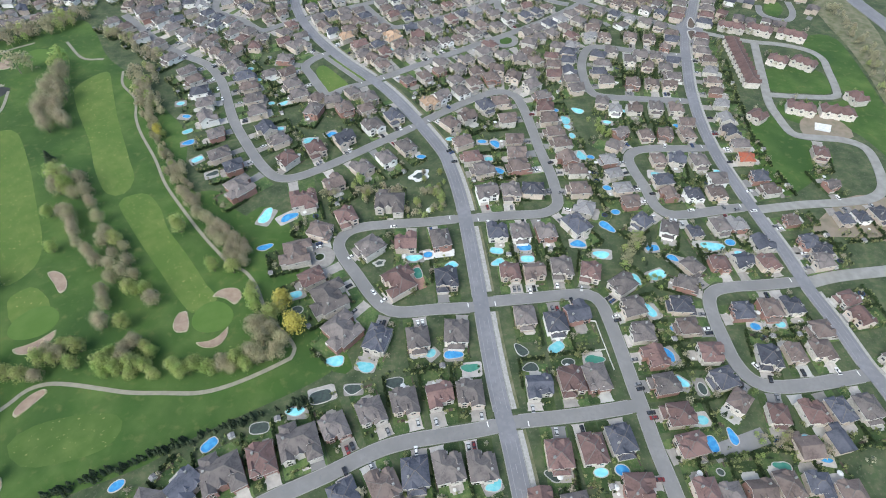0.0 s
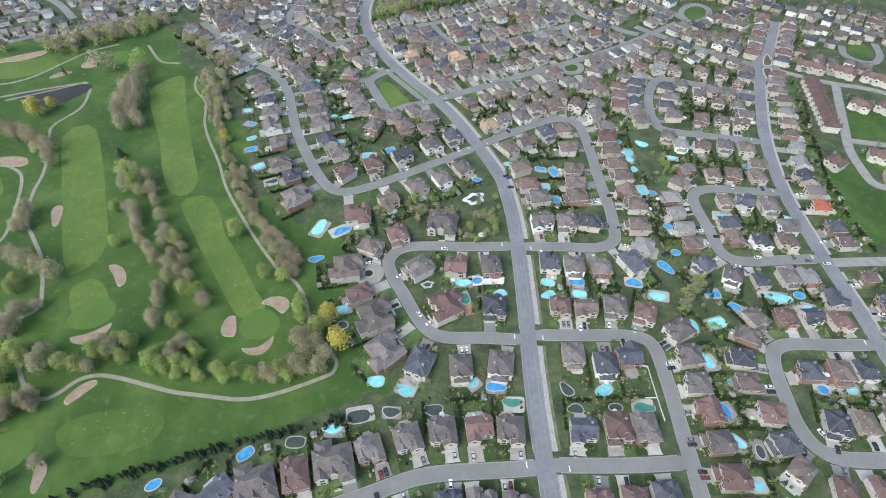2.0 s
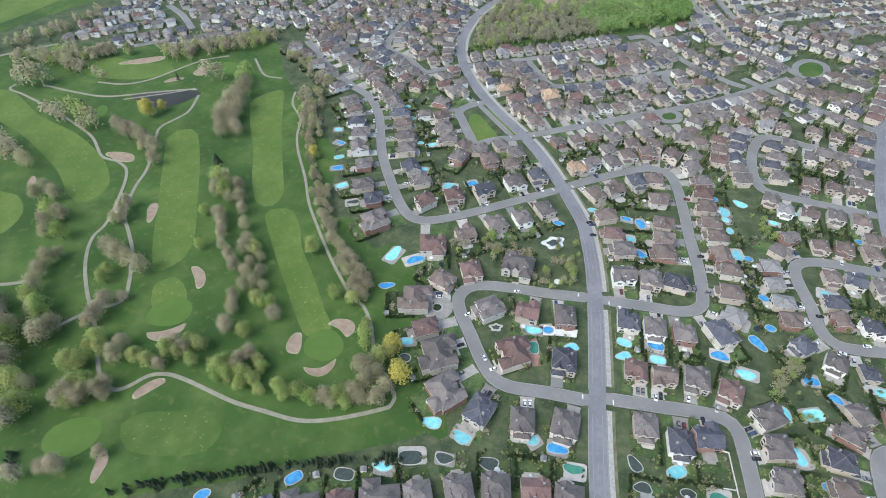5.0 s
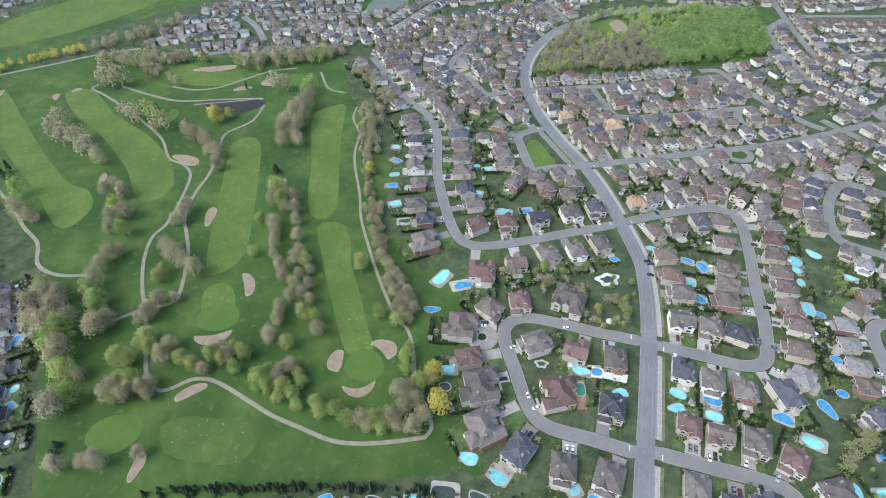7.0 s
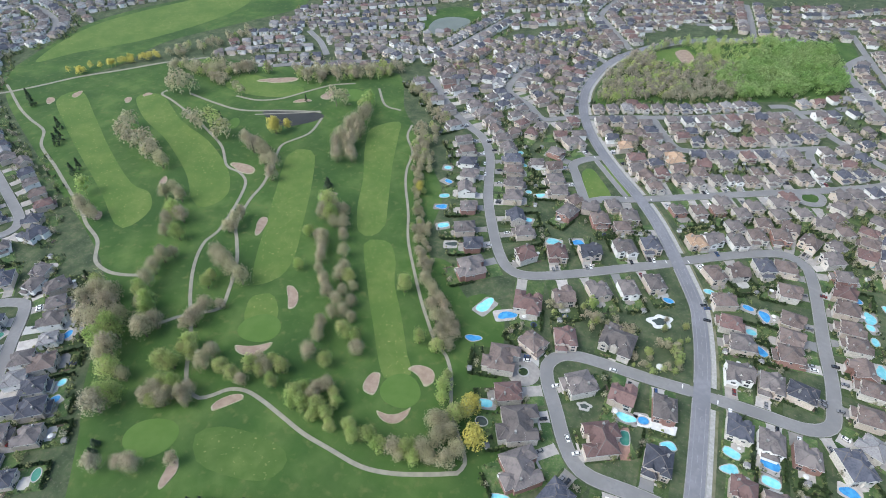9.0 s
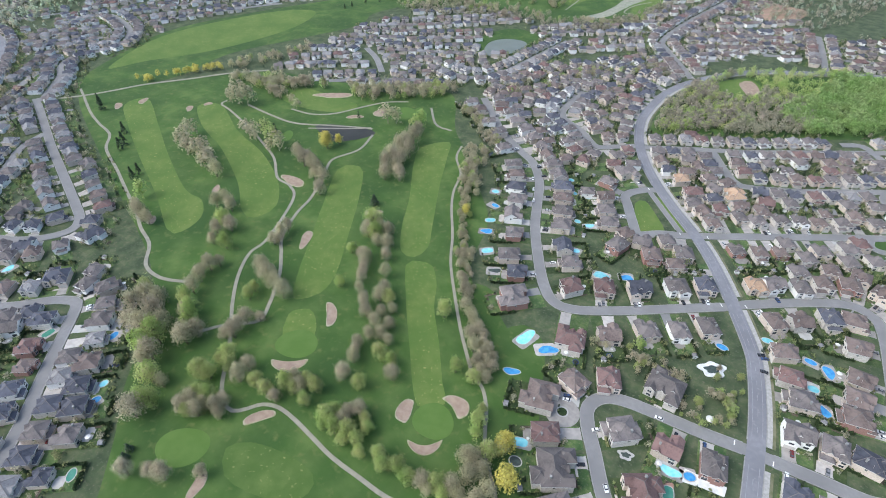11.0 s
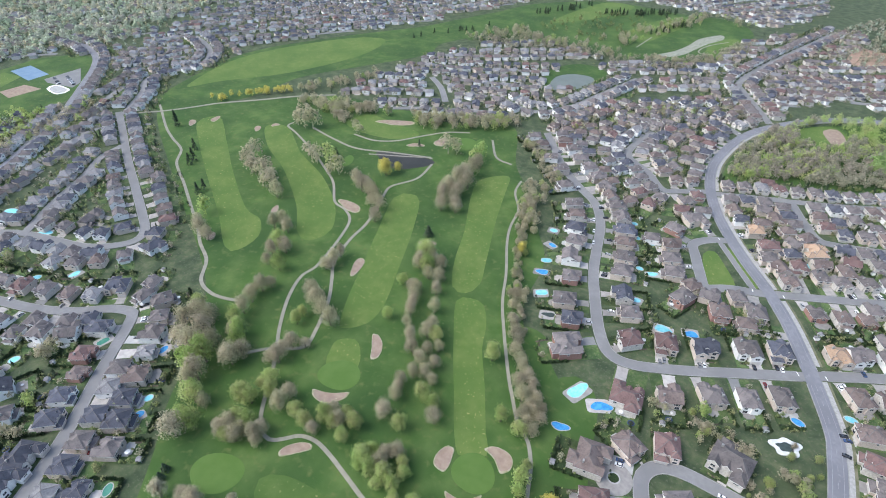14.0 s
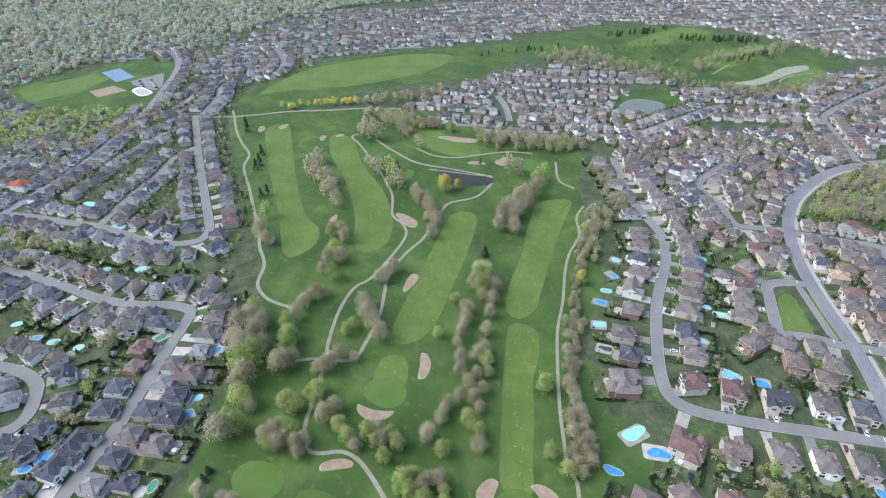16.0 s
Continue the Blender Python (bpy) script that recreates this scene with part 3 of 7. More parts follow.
street("s1", 7.1, [(29.8, 109.1), (15.7, 106.2), (-1, 103.4), (-14.7, 101.1), (-28.2, 97.5), (-41.1, 91.6), (-53.6, 85.1), (-65.8, 79.5), (-77.7, 74.1), (-95.6, 64.4)])
street("s2", 6.73, [(34.1, 110.3), (61.2, 113.3), (78.6, 115.7), (98.8, 119.3)])
street("s3", 7, [(107.4, 63.1), (129, 64.5), (167.5, 66.9), (211.7, 69.5)])
street("e1", 7.03, [(22.5, 182.7), (51.9, 185.9), (72.2, 188.4), (85.6, 188.5), (91.9, 183.2), (94.3, 173.3), (96.8, 154.8), (99.2, 131.1), (100.7, 118.7), (102.7, 98.5), (105.2, 82.8), (107, 70.5), (109.2, 56.8)])
street("w1", 7.03, [(21.7, 180.7), (15.1, 179.1), (-4.5, 177.8), (-24, 175.8), (-34, 179), (-43.1, 189), (-53, 203.9), (-62.3, 217.3), (-66.5, 228.2), (-62.2, 238), (-51.6, 243), (-31.4, 245.6), (-9, 247.7), (15.8, 251.4)])
street("e2", 7.03, [(15.8, 250.9), (43.9, 253.6), (66.8, 255.7), (77.3, 262.8), (78.8, 273.9), (77.5, 294.4), (72.7, 323.1), (69.2, 351), (65.1, 377.5), (59.5, 393.6), (45.7, 399.4), (26.2, 389.4), (7.2, 375.8), (-19, 355.1)])
street("w2", 7.03, [(-18.2, 354.6), (-51.2, 329), (-79.3, 307.4), (-102.9, 292.3), (-118, 290.9), (-131.7, 303.1), (-149.5, 329.2), (-166.2, 357.5), (-178.5, 385.1), (-192.3, 415.9), (-211.5, 441.4), (-234, 455.6), (-266.4, 479.1), (-301.8, 515), (-321.5, 535)])
street("re1", 7.03, [(218.3, 198.8), (191.9, 195.8), (174.5, 194.5), (161.7, 191.5), (156.4, 185.3), (154.9, 173.5), (155.6, 158.5), (157, 144.5), (162.2, 133.8), (172.4, 129.7), (190.5, 130.7), (209.7, 133.9), (227.8, 137.2)])
street("rw2", 7.03, [(209.9, 262.5), (185.6, 258.7), (165.3, 254.9), (152.1, 254.9), (144.6, 262.9), (141.7, 282.6), (137.8, 300.7), (137.4, 313.4), (144.7, 321.3), (160.4, 324.6), (177.3, 324), (204.2, 325.4)])
street("rw3", 7.03, [(207.9, 385.9), (185.8, 387.4), (158.1, 389.8), (130.6, 393.8), (123.3, 406.5), (122.9, 433.2), (127.9, 457), (137.3, 472.1), (155.8, 472.1), (180.5, 465.1), (221.6, 457.3)])
street("n1", 7.03, [(-58.7, 417.1), (-41.9, 428), (-8.7, 450.2), (29.7, 476.0), (51.4, 489.6), (80.4, 509.5), (111.1, 532.7), (137.8, 557.4), (151.7, 570.2), (173.4, 590.2)])
street("ring_a", 5.5, [(211.8, 617.7), (207.7, 606.4), (200.4, 598.9), (192.8, 595.4), (186.2, 597.2), (181.5, 603.4), (181.6, 614.3), (185.2, 624.4), (192.9, 633.9), (200.8, 637.7), (207.7, 635.6), (212.4, 629), (211.8, 617.7)])
street("ring_b", 5, [(68.2, 485.3), (66.9, 480), (63.6, 476.5), (58.9, 475), (54.2, 475.5), (51.2, 478.2), (50.3, 483.2), (51.6, 488.6), (54.8, 492.1), (59.7, 493.7), (64.4, 493.2), (67.4, 490.4), (68.2, 485.3)])
street("court", 7.2, [(-61.9, 414.5), (-83, 403.6), (-96.4, 393.8), (-105.2, 405.8), (-116, 424.9), (-123.2, 438.9), (-115.7, 453.1), (-102.1, 463.8)])
street("court_b", 3.74, [(-108.9, 456.4), (-85.4, 430.4), (-70.7, 414.2)])
street("west_lane", 6.73, [(-142.2, 528.2), (-161.3, 513.1), (-176.7, 503.6), (-200.2, 524.2), (-231.7, 545.5), (-237, 583.9), (-234, 613.7)])
street("ne1", 6.88, [(-139.5, 526.5), (-96.1, 551.8), (-53.4, 575.4), (-12.4, 602.9), (15.2, 621.1), (68.1, 656.9)])
street("ne2", 6.88, [(-83.3, 559.3), (-67, 532.1), (-51, 511.6), (-36.3, 512.9), (-2.1, 529.8), (22.7, 546.5), (70.2, 578.2)])
street("dirt_a", 7.2, [(211.8, 259.3), (245.2, 264.2), (277.5, 267), (297.3, 271.5), (310, 283), (317.9, 307.4), (318.8, 325.7), (306.3, 335.2), (281.8, 338.6), (271, 344.3), (268.9, 366.4), (269.8, 386), (278.1, 420), (287.4, 457.5), (293.1, 479.8)])
street("dirt_b", 6.6, [(272.2, 395.9), (300.8, 392.7), (326.8, 392.7), (333.9, 402.8), (341.1, 433.8), (344.7, 452.8), (338.4, 467.6), (319, 477.8), (294.3, 483), (272.8, 490.3), (242.3, 505.5)])
street("dirt_c", 8, [(219, 197.1), (239.1, 202.3), (271.7, 206.7), (298.7, 210.3)])
street("loop", 5.6, [(326, 558), (322, 540), (330, 529), (343.5, 526), (355, 541), (360, 566)])
street("nw_link", 6.73, [(236.4, 504.4), (210.5, 521.3), (180.7, 539), (149.9, 559.9), (128.9, 576.7)])
street("highway", 16, [(439.2, 612.1), (431.4, 571.2), (436.7, 516.3), (440, 453)])
street("l1", 6.88, [(-269.2, -4.6), (-284.4, 10.2), (-296.1, 25.6), (-314.3, 47.4), (-338, 70.5), (-358.1, 91.4), (-369.3, 103), (-377.5, 109.2), (-384.9, 106.9), (-393.9, 100.4), (-410.3, 82.7), (-432.7, 66.6), (-462.7, 51.7), (-494.4, 35.9), (-521, 18.3), (-546.8, -0.1)])
street("l2", 6.88, [(-729.3, 249.1), (-685.3, 233.9), (-610.6, 207), (-547.4, 186.4), (-494.3, 169.1), (-468.9, 159.7), (-459.6, 148.7), (-464.6, 134.3), (-481.5, 117.6), (-510, 104.2), (-539.7, 90.1), (-560.7, 73.1), (-590.5, 53.1), (-617.8, 32.1)])
street("l3", 8, [(-597.3, 5.3), (-612, 30), (-625.8, 50.3), (-664.3, 100.6), (-692.4, 130.2), (-735.7, 169.4), (-767.5, 198.9), (-804.7, 224.2), (-850.7, 253.9), (-908, 289.6), (-959.1, 313), (-1021.5, 323.3), (-1090, 318)])
street("l4", 6.88, [(-420, -13.7), (-405.1, 1.7), (-390.5, 11.3), (-374.7, 15.9), (-363.3, 12.9), (-352.2, 7.6), (-347.5, -1.2), (-351.2, -16.2)])
street("l5", 6.73, [(-536.2, 91.4), (-571.2, 126.8), (-599.8, 161.9), (-627, 188.3), (-637.6, 214)])
street("far_a", 6.73, [(-532.1, 578.9), (-496.6, 557.2), (-461.8, 526.7)])
street("far_b", 6.73, [(-420.9, 581.3), (-366, 573), (-340.3, 614.2), (-331.7, 674.9), (-322.2, 756)])
street("ne3", 6.9, [(16.1, 640), (34, 648), (49.6, 630.1), (71.1, 603.1), (91, 584.1), (114.2, 565.7), (129.9, 558.9)])
street("ne3b", 6.7, [(66, 576), (56, 562), (59.4, 542.5), (71.4, 516.3)])
street("ne4", 8, [(106.3, 838.3), (88, 800), (85.9, 771.9), (94.4, 740.5), (110.1, 695.2), (124.1, 654.8), (152.8, 634.4), (183.7, 600.5)])
street("ne5", 7, [(91.1, 908.9), (106.3, 838.3), (122, 769.3), (140, 720), (190, 690), (260, 650)])
street("ne6", 7, [(109.9, 850.2), (159.3, 871.1), (224.6, 898.6)])
street("n2", 7.4, [(-146.4, 720), (-166.7, 750.7), (-200, 800), (-215.9, 834.9), (-209.6, 930.2), (-194.9, 1028.4), (-172.5, 1177.6)])
street("n3", 6.9, [(-161, 668), (-178, 678), (-194.5, 686), (-222.3, 687.5), (-262, 700)])
street("n5", 6.9, [(-42.8, 972.2), (-30.5, 909.6), (-18.5, 836)])
street("w3", 6.9, [(-949.8, 462.7), (-905, 455), (-859.2, 439.8), (-826, 415), (-814.9, 398.7), (-812, 372), (-820.8, 338), (-800, 312), (-770.4, 296), (-717.4, 249)])
ROAD_KIND = [
    ("parkway", "parkway"),
    ("collector", "parkway"),
    ("s1", "road"),
    ("s2", "road"),
    ("s3", "road"),
    ("e1", "road"),
    ("w1", "road"),
    ("e2", "road"),
    ("w2", "road"),
    ("re1", "road"),
    ("rw2", "road"),
    ("rw3", "road"),
    ("n1", "road"),
    ("ring_a", "road"),
    ("ring_b", "road"),
    ("court", "road"),
    ("court_b", "road"),
    ("west_lane", "road"),
    ("ne1", "road"),
    ("ne2", "road"),
    ("dirt_a", "dirt"),
    ("dirt_b", "dirt"),
    ("dirt_c", "dirt"),
    ("loop", "road"),
    ("nw_link", "road"),
    ("highway", "parkway"),
    ("l1", "road"),
    ("l2", "road"),
    ("l3", "parkway"),
    ("l4", "road"),
    ("l5", "road"),
    ("far_a", "road"),
    ("far_b", "road"),
    ("ne3", "road"),
    ("ne3b", "road"),
    ("ne4", "road"),
    ("ne5", "road"),
    ("ne6", "road"),
    ("n2", "road"),
    ("n3", "road"),
    ("n5", "road"),
    ("w3", "road"),
]

ROAD_LOOK = {"parkway": (ASPHALT_DARK, "worn grey asphalt main road with lane lines"), "road": (ASPHALT, "pale grey asphalt residential street"), "dirt": (GRAVEL, "pale unfinished gravel road")}


def build_street(i, name, look_name):
    line, w = STREETS[name], WIDTH[name]
    top = 0.26 + 0.005 * i + (0.16 if look_name == "parkway" else 0)
    mat, label = ROAD_LOOK[look_name]
    bm = bmesh.new()
    ribbon(bm, line, w / 2, -w / 2, 0.0, top)
    ob = tagged(new("road_" + name, mesh("road", bm, mat)), label, "road", kind="structure")
    others = [(STREETS[k], WIDTH[k]) for k in STREETS if k != name]
    nrm = normals(line)
    if look_name == "dirt":
        return
    for side in (1, -1):
        edge = line + nrm * side * w / 2
        keep = np.ones(len(line), bool)
        for o, ow in others:
            keep &= nearest(edge, o) > ow / 2 + 0.3
        bm = bmesh.new()
        ribbon(bm, line, side * (w / 2 + 0.35), side * (w / 2 - 0.05), 0.0, top + 0.13, keep)
        k = new("kerb", mesh("kerb", bm, KERB))
        k.parent = ob
        tagged(k, "pale concrete kerb")
    if look_name == "parkway":
        near = np.zeros(len(line), bool)
        for o, ow in others:
            near |= nearest(line, o) < ow / 2 + 3
        bm = bmesh.new()
        for off, dash in ((0.0, True), (w / 2 - 1.9, False), (-w / 2 + 1.9, False)):
            keep = ~near
            if dash:
                keep = keep & (np.arange(len(line)) % 3 != 0)
            ribbon(bm, line, off + 0.11, off - 0.11, top, top + 0.006, keep)
        k = new("lane_line", mesh("lane_line", bm, PAINT))
        k.parent = ob
        tagged(k, "faded white lane lines")
    # a stop line where a side street meets a main road
    for ends, step in ((line, 1), (line[::-1], -1)):
        for main in ("parkway", "collector"):
            if name != main and look_name == "road" and nearest(ends[0], STREETS[main])[0] < 7:
                far = nearest(ends, STREETS[main])
                i = int(np.argmax(far > WIDTH[main] / 2 + 2.6))
                d = ends[i + 1] - ends[i]
                d /= np.hypot(*d)
                bm = bmesh.new()
                s = np.array([ends[i], ends[i] + d * 0.55])
                ribbon(bm, s, -0.2, -w / 2 + 0.4, top, top + 0.007) if step else None
                k = new("stop_line", mesh("stop_line", bm, TRIM))
                k.parent = ob


for i, (name, look_name) in enumerate(ROAD_KIND):
    build_street(i, name, look_name)

# the main road widens round two small planted islands
def lens(name, outline, z0, z1, mat, label, category, parent=None):
    line = spline(outline, 1.5, closed=True)
    bm = bmesh.new()
    low, high = [[bm.verts.new((*p, z)) for p in line] for z in (z0, z1)]
    bm.faces.new(high)
    for j in range(len(line)):
        bm.faces.new((low[j], low[(j + 1) % len(line)], high[(j + 1) % len(line)], high[j]))
    bmesh.ops.recalc_face_normals(bm, faces=bm.faces[:])
    ob = new(name, mesh(name, bm, mat))
    if parent:
        ob.parent = parent
        return ob
    return tagged(ob, label, category, kind="structure")


lens("road_widening", [(242.8, 545.8), (230.2, 517.7), (228.2, 484.5), (229.1, 474.9), (239.1, 476.1), (243.4, 484.3), (256.2, 516.4), (258.2, 547.5)], 0.0, 0.41, ASPHALT_DARK, "grey asphalt where the main road parts", "road")
for outer, inner in (([(248, 531.7), (241.5, 521.1), (238.8, 509.1), (246.2, 509.9), (249.5, 522)], [(247.4, 529.4), (242.3, 520.1), (240.1, 510.3), (245.4, 510.9), (248.1, 520.8)]), ([(236.8, 503.7), (234.5, 493.2), (234.8, 485.3), (241.2, 494), (244.7, 504.6)], [(237.6, 502.7), (235.8, 494.4), (236.2, 488.4), (240.5, 494.9), (243.3, 503.4)])):
    kerb = lens("traffic_island", outer, 0.38, 0.62, CONCRETE, "small kerbed traffic island with dark planting", "traffic island")
    lens("planting", inner, 0.6, 0.66, MULCH, "", "", kerb)

# wide pale footway along the main road, cut at the side streets
for name, side, off, wide in (("parkway", -1, 1.75, 2.5), ("collector", -1, 1.2, 1.6)):
    line = STREETS[name]
    edge = line + normals(line) * side * (WIDTH[name] / 2 + off)
    keep = np.ones(len(line), bool)
    for k in STREETS:
        if k != name:
            keep &= nearest(edge, STREETS[k]) > WIDTH[k] / 2 + 1.0
    bm = bmesh.new()
    ribbon(bm, line, side * (WIDTH[name] / 2 + off - wide / 2), side * (WIDTH[name] / 2 + off + wide / 2), 0.0, 0.36, keep)
    tagged(new("pavement_" + name, mesh("pavement", bm, FOOTWAY)), "pale concrete footway beside the main road", "pavement", kind="structure")

line = STREETS["parkway"]
keep = np.ones(len(line), bool)
for k in STREETS:
    if k != "parkway":
        keep &= nearest(line - normals(line) * 8.0, STREETS[k]) > WIDTH[k] / 2 + 1.0
bm = bmesh.new()
ribbon(bm, line, -WIDTH["parkway"] / 2 - 3.1, -WIDTH["parkway"] / 2 - 4.6, 0.0, 0.22, keep)
tagged(new("verge_parkway", mesh("verge", bm, VERGE)), "worn brown grass verge beside the main road", "verge", kind="structure")

PATHS = []


def cart_path(width, points):
    line = spline(points, 3.0)
    PATHS.append(line)
    bm = bmesh.new()
    ribbon(bm, line, width / 2, -width / 2, 0.0, 0.21 + 0.004 * len(PATHS))
    tagged(new("cart_path", mesh("cart_path", bm, PATHWAY)), "narrow winding pale asphalt golf cart path", "path", "cart paths", "structure")


cart_path(2, [(-282.7, 430.5), (-275, 410), (-256.2, 388.1), (-246.1, 362.4), (-234, 341.2), (-213.1, 311.6), (-196.3, 284.4), (-175.4, 258.4), (-156.4, 236.3), (-144.3, 223.7), (-131.3, 211), (-120.9, 205.4), (-111.6, 194.4), (-105.5, 182.9), (-98.3, 171.2), (-86.8, 160), (-81, 152), (-82.3, 145.7)])
cart_path(2.3, [(-81.9, 146.2), (-93.4, 139), (-109.8, 130.5), (-125.2, 125.9), (-144, 125.7), (-161.7, 125.9), (-177.9, 128.1), (-194.8, 130.4), (-206.5, 130.5), (-215.2, 126.8), (-220.5, 119.5), (-225.8, 114.6), (-234.7, 115.5), (-245.1, 123.1), (-259.5, 138.5), (-273.2, 151.5), (-293.1, 168.7), (-312, 189.1), (-323.9, 209), (-326.4, 228.3), (-349.2, 275.4), (-367.4, 288.4), (-385.7, 291.3), (-414.4, 312.6), (-448.6, 327.3), (-481.3, 339.6), (-527.5, 353.5), (-549, 358.4), (-551.3, 367.8)])
cart_path(2.4, [(-289.3, 139.9), (-282.8, 149.9), (-277, 156.3), (-265.8, 167.6), (-272, 181.9), (-287.5, 204.6), (-304.9, 222.1), (-319.3, 236.2), (-332.3, 263.3), (-338.1, 284.2), (-349.6, 308.2), (-361.8, 328.5), (-367.2, 343.4), (-359.4, 369.6), (-367.5, 399)])
cart_path(2.6, [(-715.7, 291.7), (-697.7, 285.2), (-648.6, 266.5), (-615.9, 257.5), (-583.7, 250.6), (-558.6, 232.9), (-516.7, 218.5), (-474.9, 203.2), (-437.9, 189.6), (-418.3, 180.7), (-394.1, 172.6), (-375.6, 158), (-359.6, 155), (-346.4, 157.9), (-333.1, 164.8)])
cart_path(2.6, [(-524.5, 374), (-483.3, 371.1), (-449.7, 372.7), (-416.8, 389.2), (-384.5, 405.3), (-375.4, 407.9)])
cart_path(2.4, [(-477.1, 393.5), (-450.3, 397.3), (-431.4, 412.2), (-417.1, 441.1), (-404.3, 463.8), (-384.8, 479.3)])
cart_path(2.4, [(-355.3, 481.2), (-328.5, 452.8), (-308, 450.6)])
cart_path(3.6, [(-709.8, 263.6), (-694.6, 283.6), (-680.7, 309), (-664.7, 342.8), (-638.1, 379.3), (-612.2, 417.9), (-579.6, 453)])
cart_path(1.9, [(-430.5, 372.5), (-391.4, 398.4), (-378.5, 409.4)])
cart_path(2.1, [(-385.1, 883.6), (-390.1, 948.7)])
cart_path(2.1, [(-278.4, 885), (-284.9, 912), (-305.2, 925.1), (-304.5, 964), (-287.4, 1003.4)])

# ---- houses ----
def window(parent, x, y, z, w, h, face):
    """A framed window, standing a little proud of the wall that looks to -y, +y, -x or +x."""
    bm = bmesh.new()
    f = 0.12
    for a, b, c, d, o, slot in ((-w / 2 - f, w / 2 + f, -h / 2 - f, h / 2 + f, 0.05, 0), (-w / 2, -0.04, -h / 2, h / 2, 0.08, 1), (0.04, w / 2, -h / 2, h / 2, 0.08, 1)):
        if face in "fb":
            s = -1 if face == "f" else 1
            box(bm, x + a, x + b, min(y, y + s * o), max(y, y + s * o), z + c, z + d, slot)
        else:
            s = -1 if face == "l" else 1
            box(bm, min(x, x + s * o), max(x, x + s * o), y + a, y + b, z + c, z + d, slot)
    return part("window", bm, (TRIM, GLASS), parent)


def garage_door(parent, x, y, w):
    bm = bmesh.new()
    for k in range(4):
        box(bm, x - w / 2, x + w / 2, y - 0.06, y, 0.15 + k * 0.56, 0.15 + k * 0.56 + 0.52)
    return part("garage_door", bm, GARAGE, parent)


def house(plan, style, wall, simple=False):
    """A two-storey detached house; the front looks to -y. plan picks one of five layouts."""
    root = new("house")
    w, d, h = ((12.4, 10.6, 5.6), (11.6, 11.4, 5.7), (13.0, 10.2, 5.5), (17.0, 11.5, 5.8), (11.0, 12.2, 5.6))[plan]
    x0, x1, y0, y1 = -w / 2, w / 2, -d / 2, d / 2
    wb, rb = bmesh.new(), bmesh.new()
    box(wb, x0, x1, y0, y1, 0, h)
    gs = 1 if plan in (0, 3, 4) else -1  # which side the garage is on
    gw = 6.2
    ga, gb = (x1 - gw, x1) if gs > 0 else (x0, x0 + gw)
    gf = y0 - (2.6 if plan != 4 else 1.6)
    if plan == 0:
        hip(rb, x0, x1, y0, y1, h, 3.3)
        box(wb, ga, gb, gf, y0, 0, h - 0.2)
        gable_wall(wb, ga, gb, gf, y0, h - 0.2, 2.0)
        gable(rb, ga, gb, gf, y0 + 2.5, h - 0.2, 2.1)
        ea = x0 + 1.2
        box(wb, ea, ea + 3.2, y0 - 0.9, y0, 0, h)
        gable_wall(wb, ea, ea + 3.2, y0 - 0.9, y0, h, 1.5)
        gable(rb, ea, ea + 3.2, y0 - 0.9, y0 + 2.0, h, 1.6)
    elif plan == 1:
        hip(rb, x0, x1, y0, y1, h, 3.5)
        box(wb, ga, gb, gf, y0, 0, 3.0)
        hip(rb, ga, gb, gf, y0 + 1.0, 3.0, 1.6)
        box(wb, x1 - 4.2, x1, y0 - 1.2, y0, 0, h)
        hip(rb, x1 - 4.2, x1, y0 - 1.2, y0 + 3.4, h, 1.9)
        box(wb, x0 + 2, x1 - 2, y1, y1 + 2.4, 0, 3.0)
        hip(rb, x0 + 2, x1 - 2, y1 - 0.6, y1 + 2.4, 3.0, 1.2)
    elif plan == 2:
        gable_wall(wb, x0, x1, y0, y1, h, 3.2, "x")
        gable(rb, x0, x1, y0, y1, h, 3.3, "x")
        box(wb, ga, gb, gf, y0, 0, h)
        gable_wall(wb, ga, gb, gf, y0, h, 2.1)
        gable(rb, ga, gb, gf, y0 + 3.4, h, 2.2)
        gable_wall(wb, x1 - 4.4, x1 - 0.6, y0 - 0.1, y0 + 2, h, 1.7)
        gable(rb, x1 - 4.4, x1 - 0.6, y0 - 0.1, y0 + 2.6, h, 1.8)
    elif plan == 3:
        hip(rb, x0, x1, y0, y1, h, 3.9)
        box(wb, ga, gb, gf - 2.0, y0, 0, h - 0.4)
        hip(rb, ga, gb, gf - 2.0, y0 + 3, h - 0.4, 2.6)
        box(wb, x0, x0 + 5.0, y0 - 2.0, y0, 0, h)
        gable_wall(wb, x0, x0 + 5.0, y0 - 2.0, y0, h, 2.1)
        gable(rb, x0, x0 + 5.0, y0 - 2.0, y0 + 3.2, h, 2.2)
        box(wb, x0 + 1.5, x0 + 8.5, y1, y1 + 3.6, 0, h - 0.3)
        hip(rb, x0 + 1.5, x0 + 8.5, y1 - 3.0, y1 + 3.6, h - 0.3, 2.5)
        gf -= 2.0
    else:
        hip(rb, x0, x1, y0, y1, h, 3.2)
        box(wb, ga, gb, gf, y0, 0, h)
        hip(rb, ga, gb, gf, y0 + 4.0, h, 2.3)
        box(wb, x0, x0 + 3.4, y0 - 0.8, y0, 0, h)
        hip(rb, x0, x0 + 3.4, y0 - 0.8, y0 + 2.4, h, 1.6)
